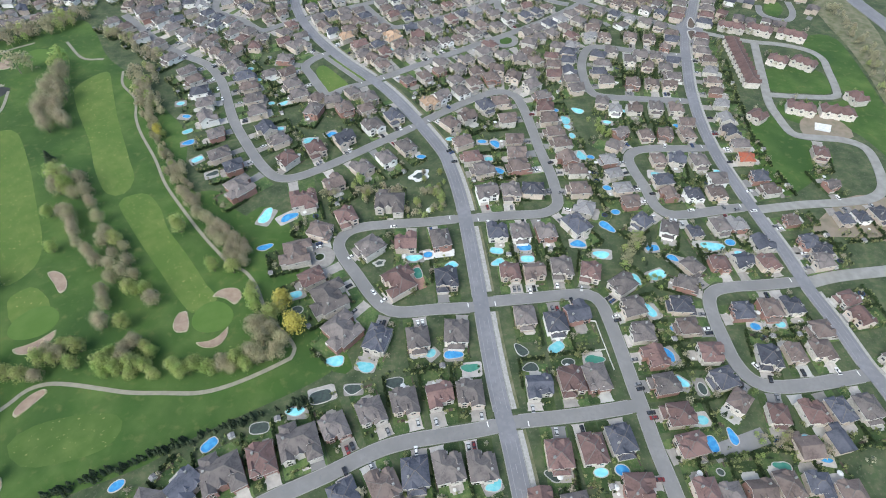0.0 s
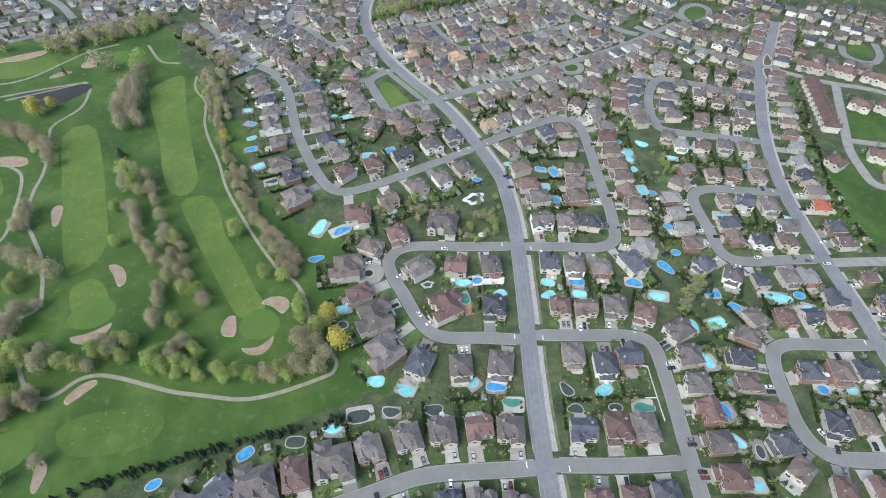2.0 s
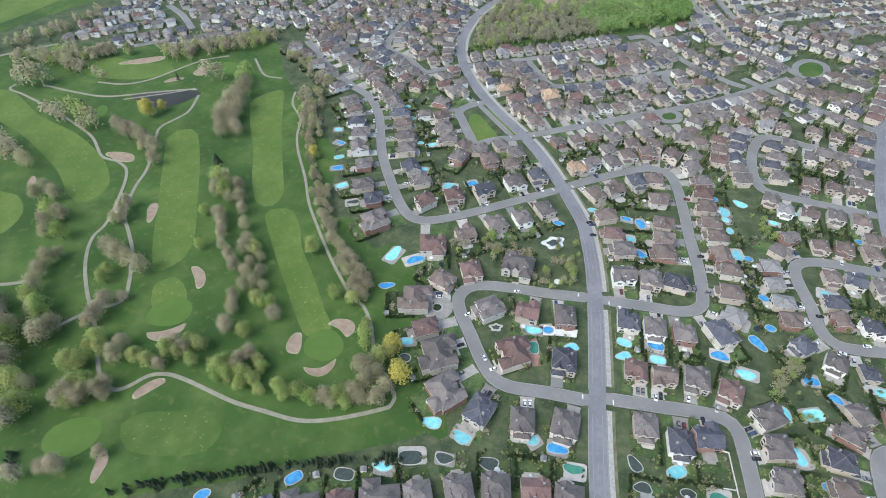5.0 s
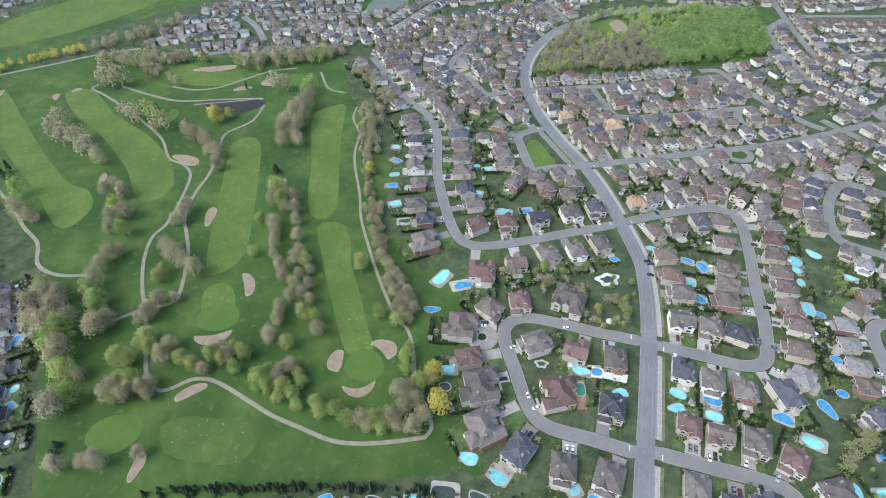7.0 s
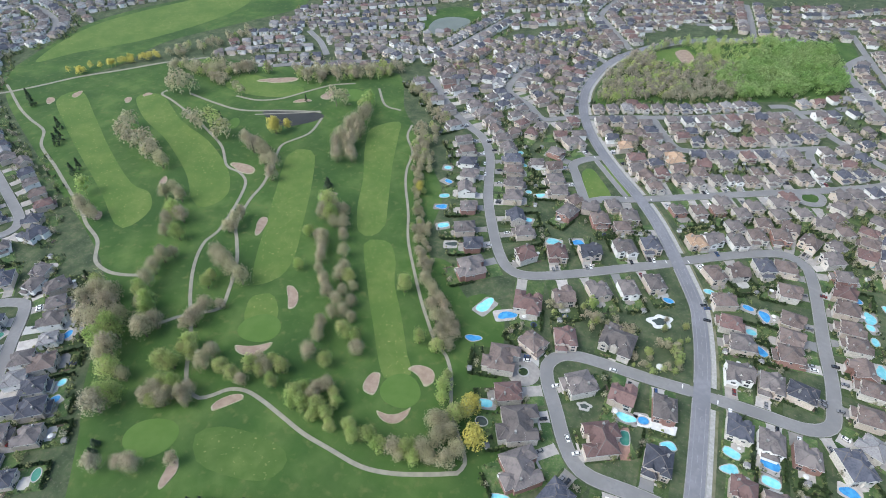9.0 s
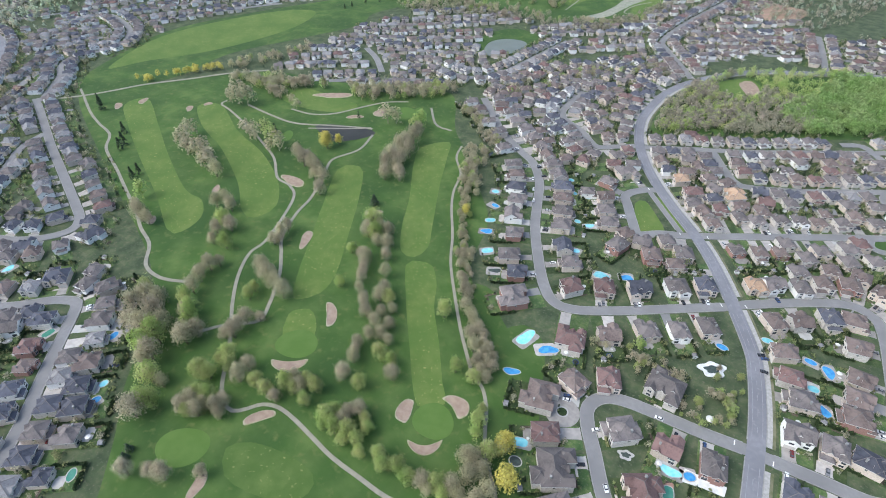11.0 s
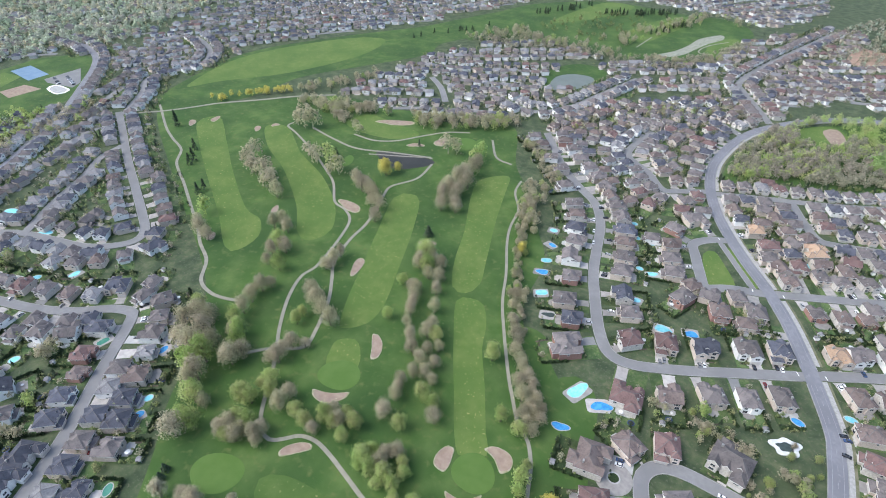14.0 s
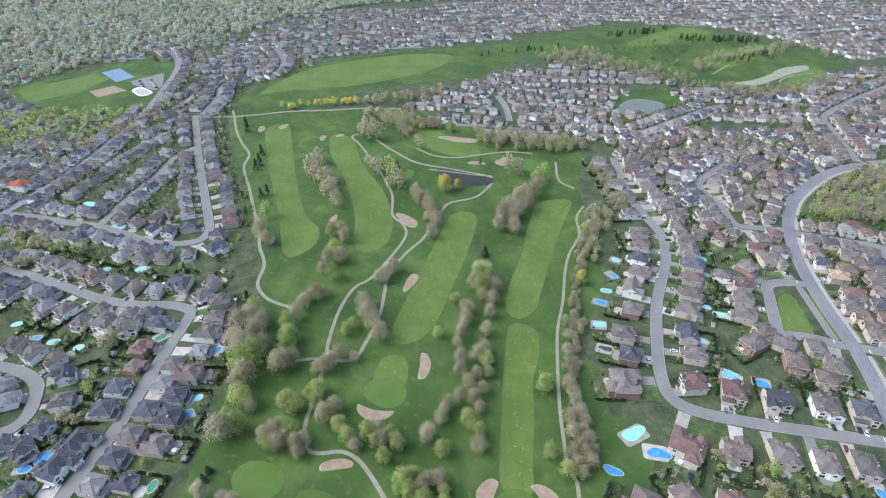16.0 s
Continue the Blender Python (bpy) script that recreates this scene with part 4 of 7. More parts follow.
    if plan in (0, 1, 3, 4):  # a rear gable breaking the main roof
        rx = -gs * w * 0.16
        box(wb, rx - 2.2, rx + 2.2, y1 - 1.0, y1 + 0.7, 0, h)
        gable_wall(wb, rx - 2.2, rx + 2.2, y1 - 1.0, y1 + 0.7, h, 1.6)
        gable(rb, rx - 2.2, rx + 2.2, y1 - 3.2, y1 + 0.7, h, 1.7)
    # small front gables and a dormer that break the roof
    for k, (mx, mw, my, mz, mh) in enumerate((((0.9, 2.6, y0 - 0.5, h, 1.5), (-gs * 3.9, 1.5, y0 + 1.6, h + 0.7, 1.0)) if plan in (0, 4) else ((-2.6, 3.4, y0 - 0.7, h, 1.8), (2.4, 1.6, y0 + 1.5, h + 0.7, 1.0)) if plan == 1
                                              else ((gs * 0.4, 1.7, y0 + 1.4, h + 0.7, 1.1), (-gs * 3.6, 3.2, y1 - 1.6, h, 1.4)) if plan == 2 else ((-0.6, 3.4, y0 - 0.9, h, 1.9), (4.2, 1.7, y0 + 1.7, h + 0.8, 1.1)))):
        if my > 0:
            box(wb, mx - mw / 2, mx + mw / 2, my, y1 + 0.4, 0, mz)
            gable_wall(wb, mx - mw / 2, mx + mw / 2, my, y1 + 0.4, mz, mh)
            gable(rb, mx - mw / 2, mx + mw / 2, my - 1.4, y1 + 0.4, mz, mh + 0.1)
        else:
            box(wb, mx - mw / 2, mx + mw / 2, my, my + 1.4, 0 if mz == h else h, mz + (0 if mz == h else 0.5))
            gable_wall(wb, mx - mw / 2, mx + mw / 2, my, my + 1.4, mz + (0 if mz == h else 0.5), mh)
            gable(rb, mx - mw / 2, mx + mw / 2, my, my + 3.0, mz + (0 if mz == h else 0.5), mh + 0.1, over=0.3)
    bmesh.ops.recalc_face_normals(wb, faces=wb.faces[:])
    bmesh.ops.recalc_face_normals(rb, faces=rb.faces[:])
    part("wall", wb, wall, root)
    roof = part("roof", rb, (ROOFS[style], TRIM, RIDGE), root)
    garage_door(root, (ga + gb) / 2, gf, 4.9)
    fy = y0 - (0.9 if plan == 0 else 2.0 if plan == 3 else 0.8 if plan == 4 else 0)
    fx = -gs * (w / 2 - 2.7)
    if plan == 1:
        fx, fy = x1 - 2.1, y0 - 1.2
    window(root, fx, fy, 4.2, 2.0, 1.4, "f")
    window(root, (ga + gb) / 2, gf if plan != 1 else y0, 4.3, 2.2, 1.2, "f")
    window(root, -gs * w * 0.16 if plan != 2 else x0 + w * 0.3, y1 + 0.7 if plan != 2 else y1, 4.2, 1.8, 1.3, "b")
    window(root, gs * w * 0.32, y1, 4.2, 1.8, 1.3, "b")
    window(root, x0, 0.5, 4.2, 1.0, 1.2, "l")
    window(root, x1, 0.8, 4.2, 1.0, 1.2, "r")
    if not simple:
        bm = bmesh.new()
        dx = -gs * 0.2
        box(bm, dx - 0.55, dx + 0.55, y0 - 0.07, y0, 0.2, 2.4)
        part("door", bm, DOOR, root)
        window(root, fx, fy, 1.6, 2.2, 1.5, "f")
        if plan not in (1, 3):
            window(root, gs * w * 0.3, y1, 1.5, 2.6, 2.0, "b")
        bm = bmesh.new()
        cx = -gs * (w / 2 - 2.6)
        box(bm, cx - 0.5, cx + 0.5, 1.6, 2.4, h + 0.4, h + 3.3)
        box(bm, cx - 0.58, cx + 0.58, 1.52, 2.48, h + 3.3, h + 3.45)
        part("chimney", bm, KERB, roof)
    root["garage_x"], root["front_y"], root["half"] = (ga + gb) / 2, gf, w / 2
    return root


NAMES = {"g": "taupe-grey", "b": "red-brown", "n": "brown", "d": "dark slate", "l": "pale grey", "o": "tan", "r": "rust-red"}
WALL_NAMES = ("pale stone", "beige brick", "white siding", "red brick")
protos = {}
HOUSES = []  # x, y, heading, driveway offset, front line, half width


def prototype(plan, style, wall, simple):
    key = (plan, style, wall, simple)
    if key not in protos:
        ob = house(plan, style, WALLS[wall], simple)
        tagged(ob, "two-storey house, %s shingle roof and %s walls" % (NAMES[style], WALL_NAMES[wall]), "house", "suburban houses")
        protos[key] = [ob, [] if simple else False]
    return protos[key]


def put_house(x, y, style, line, big=False, simple=False, rng=random, scale=0.9):
    near = line[np.argmin(((line - (x, y)) ** 2).sum(1))]
    dx, dy = near[0] - x, near[1] - y
    turn = math.atan2(dy, dx) + math.pi / 2  # front (-y) towards the street
    plan = 3 if big else rng.choice((0, 0, 1, 1, 2, 4))
    wall = rng.choice((0, 0, 1, 1, 1, 3) if style in "bn" else (0, 0, 1, 1, 2, 3) if x > -200 else (0, 2, 2, 2, 1, 1))
    if simple and wall == 3:
        wall = 1
    p = prototype(plan, style, wall, simple)
    size = scale * rng.uniform(0.95, 1.05)
    HOUSES.append((x, y, turn, p[0]["garage_x"] * size, p[0]["front_y"] * size, p[0]["half"] * size, math.hypot(dx, dy), simple))
    m = Matrix.Translation((x, y, 0)) @ Matrix.Rotation(turn, 4, "Z") @ Matrix.Diagonal((size, size, size, 1))
    if simple:
        p[1].append(m)
        return None
    if p[1]:
        ob = copy_thing(p[0], m)
    else:
        ob, p[1] = p[0], True
        ob.matrix_world = m
    return ob


house_rng = random.Random(5)


def row(name, places, scale, simple=False):
    for x, y, s in places:
        put_house(x, y, s[0], STREETS[name], s.endswith("+"), simple, house_rng, scale)


row("s1", [(-116.9, 78.7, "d"), (-101.8, 84.4, "g+"), (-84.6, 90.9, "b"), (-68.6, 98.9, "g+"), (-53, 106.7, "g"), (-35.9, 114.5, "g"), (-19.4, 119.9, "g"), (-1.6, 123.5, "b"), (13.8, 124.5, "g"), (-43.5, 73, "d"), (-26.3, 78.3, "n"), (-12.5, 83.8, "d"), (3, 85.9, "g"), (18.6, 86.4, "g"), (-131.5, 69.8, "g")], 1.02)
row("w1", [(-56.1, 160.1, "g+"), (-35.8, 154.8, "d"), (-13.5, 155.6, "g"), (7.5, 159.2, "g"), (-45.5, 222, "g"), (-23.4, 225.3, "b"), (-1.4, 228.2, "g"), (-25.4, 195.4, "b+"), (2, 197.5, "d"), (-91.4, 216.3, "n+"), (-78.6, 197.4, "b"), (-66.3, 181.8, "g+"), (-79.4, 236.3, "n"), (-63.9, 249, "b"), (-35.8, 262.3, "g+")], 1.05)
row("w2", [(-141.1, 275.5, "g+"), (-113.1, 307.4, "b"), (-94.7, 318.7, "b"), (-75, 331.1, "d"), (-54.9, 347, "g"), (-39.2, 359.4, "d"), (-93.9, 263.3, "b+"), (-76, 280.1, "n"), (-57.3, 296.5, "g"), (-41.2, 307.7, "g"), (-27.4, 321.3, "g")], 1.02)
row("w2", [(-151.1, 298.2, "d"), (-164.3, 311.1, "g"), (-173.9, 336, "g"), (-186.4, 355.8, "g"), (-193.4, 375.9, "g"), (-202.4, 392.7, "d"), (-212.3, 410.4, "n"), (-222.8, 423.2, "g"), (-245, 445.3, "g"), (-264.4, 468.2, "g"), (-284.6, 483, "g"), (-306.4, 500.9, "n"), (-323.2, 512.5, "g"), (-179.9, 429.5, "g"), (-170, 415.1, "d"), (-162.5, 400.6, "n"), (-154.3, 382.6, "g"), (-147.5, 365.8, "g"), (-135.2, 342.5, "d"), (-123.6, 329.2, "g"), (-192.8, 444.7, "g"), (-213.9, 466.5, "g"), (-230.3, 479.3, "g"), (-245, 490.1, "g"), (-260.1, 500.6, "g"), (-276, 513.6, "g"), (-291.6, 523.3, "n")], 1.02)
row("court", [(-141.6, 445, "g"), (-135.3, 421.3, "n"), (-127.7, 404.2, "g"), (-119.1, 389.2, "g"), (-103.7, 366.4, "g"), (-134.7, 469.2, "g+")], 1)
row("court", [(-79.1, 369.5, "n"), (-60.6, 384.1, "g")], 1)
row("west_lane", [(-197.7, 543.9, "d"), (-173, 522.6, "n"), (-161.6, 529.9, "n"), (-170.5, 482.5, "g"), (-150.7, 492.3, "g"), (-208.5, 555.8, "n")], 0.88, True)
row("e2", [(30.1, 272.4, "g"), (46.8, 273.6, "g"), (61.3, 274.8, "d"), (35, 234.6, "d"), (49.8, 234.6, "g"), (66.4, 234.7, "g"), (86.9, 240.7, "d"), (95.1, 256.7, "l"), (49.9, 355.1, "n"), (53.1, 329.6, "n"), (53.4, 313.6, "n"), (54.2, 299.7, "n"), (19, 358.8, "n"), (34.4, 373.3, "d"), (46.2, 378.9, "n"), (6, 349.9, "n"), (82.6, 371.9, "b"), (83.8, 356.7, "n"), (85.9, 339.3, "n"), (89.2, 326.2, "n"), (91.5, 307.3, "n"), (95.7, 295.5, "n"), (94.4, 275.4, "n"), (75.1, 404.5, "g"), (82.3, 388.6, "g"), (-11.2, 378.7, "o"), (-1.6, 386.8, "g"), (14.3, 394.2, "g"), (26.1, 406.9, "n"), (41.4, 414.8, "n"), (60.5, 417.5, "n")], 1)
row("parkway", [(15.1, 327.4, "n"), (21.3, 309, "b"), (28.9, 295.3, "g"), (-91.3, 485.2, "o"), (-76.9, 469.6, "b"), (-47.7, 485.3, "o+")], 1)
row("e1", [(40.4, 203.2, "b"), (55.1, 203.2, "n"), (72.1, 206.3, "g"), (89.1, 203.3, "b"), (46.4, 170.3, "g"), (63.2, 165.9, "d"), (75.9, 172.3, "d"), (110.7, 160.5, "g"), (114.1, 145, "b"), (115, 129.3, "g"), (117.5, 112.7, "b"), (119.1, 97.8, "b"), (109.3, 177.4, "g"), (106.6, 193.5, "g")], 0.95)
row("s2", [(49.5, 128.3, "d"), (66.4, 131.5, "b"), (79.5, 133.1, "g"), (54.9, 92.4, "b"), (71.2, 95.1, "b"), (85.5, 99.7, "d")], 0.98)
row("e1", [(88.2, 78, "b"), (44.1, 71.3, "b"), (59, 70.1, "g")], 0.95)
row("re1", [(144.6, 194.4, "g"), (136.7, 178.6, "d"), (136.3, 164.2, "n"), (143.1, 147.5, "b"), (145.5, 132.2, "d"), (149.2, 119.8, "n"), (174.3, 145.5, "d"), (189.3, 148.2, "n"), (204.3, 150, "n"), (171.1, 174.8, "d"), (187, 176, "n"), (200.8, 177.6, "d"), (166.5, 112.8, "b"), (184.5, 113.4, "b"), (198.1, 114.9, "d"), (212.3, 116.4, "g"), (169.1, 210.1, "b"), (184.1, 212.3, "d"), (199.1, 211, "b"), (151.8, 207.4, "g")], 0.86)
row("s3", [(119.2, 76.1, "b"), (130.1, 75.7, "g"), (144, 76.9, "n"), (157.5, 79.4, "n"), (171.7, 80.4, "d"), (184.5, 76.2, "n")], 0.86)
row("rw2", [(146.2, 238.3, "g"), (162.9, 235.8, "d"), (180.1, 240.9, "g"), (191.8, 241.9, "l"), (155.9, 271, "n"), (171.7, 271.1, "d"), (188.1, 272.8, "n"), (157.2, 307.4, "n"), (170, 307.5, "d"), (186, 305, "g"), (120.5, 306.7, "l"), (121.2, 291.9, "l"), (123.9, 276.6, "l"), (126.3, 263.2, "n"), (130.4, 245.3, "d"), (136.1, 339.5, "g"), (155.4, 336.7, "n"), (170.4, 338.1, "n"), (186.8, 338.2, "n")], 0.86)
row("rw3", [(138.5, 369.7, "l"), (153.5, 369.8, "n"), (171.8, 372.1, "g"), (187.5, 369.8, "n"), (139.8, 410.7, "g"), (161.1, 407.3, "n"), (177.4, 407.4, "n"), (191.8, 405.7, "n"), (141.6, 437.9, "g"), (167.1, 444.6, "g"), (180.5, 435.2, "n"), (195.2, 430.6, "g"), (151.9, 485.9, "n"), (176.5, 486, "n"), (193.8, 482.9, "n"), (205.3, 468.4, "n")], 0.88)
row("collector", [(237.8, 444.8, "n"), (234.1, 427, "l"), (231.3, 411, "n"), (228.6, 395.6, "n"), (227.3, 377.8, "l"), (223.5, 357.1, "l"), (221.4, 339.7, "d"), (223.6, 325.2, "g"), (222.1, 309.5, "r"), (224.2, 289.1, "d"), (226.4, 275.7, "n"), (229.5, 247.1, "n"), (232.4, 227.7, "d"), (236.9, 221.2, "d"), (233.7, 212, "g"), (235.4, 183.6, "b"), (237, 170.7, "b")], 0.86)
row("n1", [(-29.6, 411.1, "g"), (-15.8, 417.3, "n"), (-2.7, 426.4, "n"), (21.4, 444.1, "g"), (54.8, 453, "g"), (77.2, 457.9, "n"), (37.7, 457.8, "g"), (-53, 434.5, "n"), (-37.7, 455.6, "g"), (-25.4, 457.6, "g"), (-10.7, 469.8, "g"), (1.8, 477, "g"), (17.5, 498.5, "n"), (37.4, 507.5, "n"), (64.2, 521.3, "g")], 0.88)
row("dirt_a", [(271.6, 281.6, "g"), (264.7, 247.1, "d"), (276.8, 249.2, "d"), (289.8, 251.3, "d"), (278.9, 314.8, "b")], 0.88)
row("l1", [(-269.3, 36.4, "d"), (-280.7, 55.9, "g"), (-294.5, 66.3, "d"), (-307, 74.5, "d"), (-317.7, 87.4, "n"), (-332.9, 98.9, "l"), (-344.2, 109.7, "g"), (-356.5, 119.4, "g"), (-370.8, 128.7, "g"), (-393.8, 132.2, "g"), (-360.1, 71.9, "b"), (-347, 63.8, "n"), (-335.8, 51.4, "d"), (-324, 41, "d"), (-310.4, 23.5, "d+"), (-302.3, 12.4, "d+"), (-409.6, 114.3, "d+"), (-413.3, 98.4, "l"), (-426.9, 88, "n"), (-443.6, 78.9, "g"), (-460.2, 69.1, "b"), (-475.6, 62.1, "g"), (-491.1, 55.2, "g"), (-504.2, 48, "g"), (-520.5, 40.7, "l"), (-375.7, 87.8, "d"), (-385.5, 72.6, "g"), (-399.5, 60.9, "g"), (-411.5, 49.8, "g"), (-431.5, 45.1, "g"), (-444, 35.3, "l"), (-476.3, 18.8, "d"), (-299.7, -4.4, "d")], 0.92)
row("l4", [(-417.5, 12.3, "g"), (-400.5, 20.5, "g"), (-386.2, 29.4, "n"), (-366.5, 31.1, "d"), (-346.4, 24.7, "g"), (-333.2, 12.2, "d"), (-324.7, 1.4, "d")], 0.9)
row("l2", [(-473.4, 92.8, "l"), (-459.8, 103.7, "g"), (-448.9, 116.1, "n"), (-441.4, 132.5, "g"), (-435.7, 152.9, "d+"), (-532.2, 107.3, "g"), (-517.5, 117.1, "g"), (-484.8, 133, "d"), (-479.7, 148, "d"), (-568.5, 87.4, "l"), (-547, 56.3, "g"), (-534.3, 64.3, "g"), (-520.9, 73.3, "d"), (-503, 154.4, "g"), (-522.8, 159.8, "g"), (-538.6, 165.2, "l"), (-553.8, 170.8, "g"), (-569.7, 176.8, "n"), (-463.7, 178.1, "b"), (-482.4, 184.9, "n"), (-502.1, 190.9, "g"), (-519.9, 197.7, "d"), (-537.4, 206.4, "g")], 0.88, True)

row("l3", [(-655.6, 56.2, "r")], 1.2, True)

# houses on the rest of the streets, both sides, where a plot is free
GOLF_LIKE = [AREAS[k] for k in AREAS if k.split("_")[0] in ("golf", "meadow", "park", "basin", "field", "court", "waste", "dirt", "yard", "clay", "verge", "scar", "clearing", "parking", "rink", "sports")]


ROAD_POINTS = np.concatenate([STREETS[k] for k in STREETS])
ROAD_HALF = np.concatenate([np.full(len(STREETS[k]), WIDTH[k] / 2) for k in STREETS])
ROAD_NAME = np.concatenate([np.full(len(STREETS[k]), i) for i, k in enumerate(STREETS)])


def off_roads(q, gap):
    """Whether a point keeps that distance from the edge of every street."""
    return bool(np.all(np.hypot(ROAD_POINTS[:, 0] - q[0], ROAD_POINTS[:, 1] - q[1]) > ROAD_HALF + gap))


def street_at(q):
    """The street that passes nearest to a point, and how far off."""
    d = np.hypot(ROAD_POINTS[:, 0] - q[0], ROAD_POINTS[:, 1] - q[1])
    return list(STREETS)[ROAD_NAME[d.argmin()]], d.min()


def free(x, y, gap=13.5, road=11.5):
    if not off_roads((x, y), road) or any((x - q[0]) ** 2 + (y - q[1]) ** 2 < gap**2 for q in HOUSES):
        return False
    return not any(inside(a, (x, y))[0] for a in GOLF_LIKE)


def line_street(name, spacing=13.0, off=14.5, s0=0, s1=1e9):
    line = STREETS[name]
    nrm = normals(line)
    along = np.r_[0, np.cumsum(np.hypot(*np.diff(line, axis=0).T))]
    for side in (1, -1):
        s = 10.0
        while s < along[-1]:
            i = int(np.searchsorted(along, s))
            x, y = line[min(i, len(line) - 1)] + nrm[min(i, len(line) - 1)] * side * (WIDTH[name] / 2 + off - 4.7)
            if s0 <= s <= s1 and free(x, y, 12.6, 8.0):
                # further west more pale roofs are drawn, to carry the brightening of haze
                put_house(x, y, house_rng.choice("gggggnnbddl" if x > -230 else "dddgggll"), line, False, True, house_rng)
                s += spacing
            else:
                s += 2.5


for name in ("rw3", "rw2", "collector", "n1", "ne1", "ne2", "west_lane", "l1", "l2", "l4", "l5", "nw_link", "far_b", "ne3", "ne3b", "ne4", "ne5", "n2", "n3", "n5", "w3", "l3"):
    line_street(name)


def infill(outline, gap, styles, spacing=3.0):
    """Houses on the plots still free inside an outline, each looking to its nearest street."""
    poly = np.array(outline, float)
    pts = [(x, y) for x in np.arange(*poly[:, 0][[poly[:, 0].argmin(), poly[:, 0].argmax()]], spacing) for y in np.arange(*poly[:, 1][[poly[:, 1].argmin(), poly[:, 1].argmax()]], spacing)]
    pts = [p for p, ok in zip(pts, inside(poly, pts)) if ok]
    pts.sort(key=lambda p: street_at(p)[1])
    for x, y in pts:
        if free(x, y, gap, 9.0):
            k = street_at((x, y))[0]
            put_house(x + house_rng.uniform(-1, 1), y + house_rng.uniform(-1, 1), house_rng.choice(styles), STREETS[k], False, True, house_rng)


infill([(-330, 560), (-320, 500), (-235, 440), (-190, 455), (-128, 470), (-112, 480), (-148, 540), (-166, 600), (-168, 680), (-150, 712), (-190, 760), (-250, 720), (-330, 620)], 14.5, "gggnndb")
infill([(-110, 380), (-60, 360), (-64, 405), (-100, 390), (-128, 440), (-150, 420)], 14.5, "ggn")
infill([(-40, 400), (60, 420), (110, 400), (122, 470), (150, 500), (130, 560), (60, 500), (-20, 440)], 14.5, "gggnnb")
infill([(-100, 480), (-60, 440), (60, 510), (140, 560), (60, 650), (-20, 600), (-130, 515)], 14.0, "gggnnbd")


def join_houses():
    """The smaller houses further off, joined into one mesh from their prototypes."""
    verts, polys, slots, mats, base = [], [], [], [], 0
    for (plan, style, wall, simple), (ob, places) in protos.items():
        if not simple:
            continue
        for o in ob.children:
            me = o.data
            co = np.empty(len(me.vertices) * 3)
            me.vertices.foreach_get("co", co)
            co = np.c_[co.reshape(-1, 3), np.ones(len(me.vertices))]
            index = []
            for m in me.materials:
                if m not in mats:
                    mats.append(m)
                index.append(mats.index(m))
            fs = [(tuple(p.vertices), index[p.material_index]) for p in me.polygons]
            for m in places:
                verts.append((co @ np.array(m).T)[:, :3])
                for f, k in fs:
                    polys.append([base + i for i in f])
                    slots.append(k)
                base += len(co)
        for o in (*ob.children, ob):
            bpy.data.objects.remove(o)
    me = faces("further_houses", np.concatenate(verts), polys, *mats)
    me.polygons.foreach_set("material_index", slots)
    tagged(new("further_houses", me), "many two-storey houses with taupe, brown and slate roofs", "houses", kind="stuff")


join_houses()

TERRACES = [(270, 484, 262.5, 405), (267.8, 509.5, 289.5, 501), (294.2, 506, 313.5, 494), (319.9, 496, 341.2, 483.5), (292.6, 448.9, 305.4, 439.4), (313.6, 447, 327.5, 432.9), (278.9, 375.6, 298.3, 367.9), (303.5, 369.4, 327.7, 363.4), (339.4, 393.5, 342.3, 378.9), (245.5, 365.4, 252.9, 355.7)]


def terrace(x0, y0, x1, y1):
    """A row of joined brown-roofed houses, with a gable over every home."""
    length, root = math.hypot(x1 - x0, y1 - y0), new("terrace")
    wb, rb = bmesh.new(), bmesh.new()
    box(wb, -length / 2, length / 2, -5.5, 5.5, 0, 5.4)
    hip(rb, -length / 2, length / 2, -5.5, 5.5, 5.4, 3.2)
    n = max(2, round(length / 7.5))
    for k in range(n):
        x = -length / 2 + (k + 0.5) * length / n
        for s in (-1, 1):
            a, b = (s * 6.6, s * 5.0) if s < 0 else (5.0, 6.6)
            box(wb, x - 1.9, x + 1.9, a, b, 0, 5.3)
            gable_wall(wb, x - 1.9, x + 1.9, a, b, 5.3, 1.7)
            gable(rb, x - 1.9, x + 1.9, min(a, -2.5) if s < 0 else 2.5, -2.5 if s < 0 else b, 5.3, 1.8)
    bmesh.ops.recalc_face_normals(wb, faces=wb.faces[:])
    bmesh.ops.recalc_face_normals(rb, faces=rb.faces[:])
    part("wall", wb, WALLS[0], root)
    part("roof", rb, (ROOFS["b"], TRIM, RIDGE), root)
    for k in range(n):
        x = -length / 2 + (k + 0.5) * length / n
        for y, f in ((-6.6, "f"), (6.6, "b")):
            window(root, x, y, 4.1, 1.6, 1.3, f)
    root.matrix_world = Matrix.Translation(((x0 + x1) / 2, (y0 + y1) / 2, 0)) @ Matrix.Rotation(math.atan2(y1 - y0, x1 - x0), 4, "Z")
    HOUSES.append(((x0 + x1) / 2, (y0 + y1) / 2, 0, 0, 0, length / 2, 99, True))
    return tagged(root, "row of joined houses with red-brown shingle roofs", "terrace", "terraced rows")


for q in TERRACES:
    terrace(*q)

# ---- driveways, hedges, cars ----
yard_rng = random.Random(11)


FAR_DRIVES = []


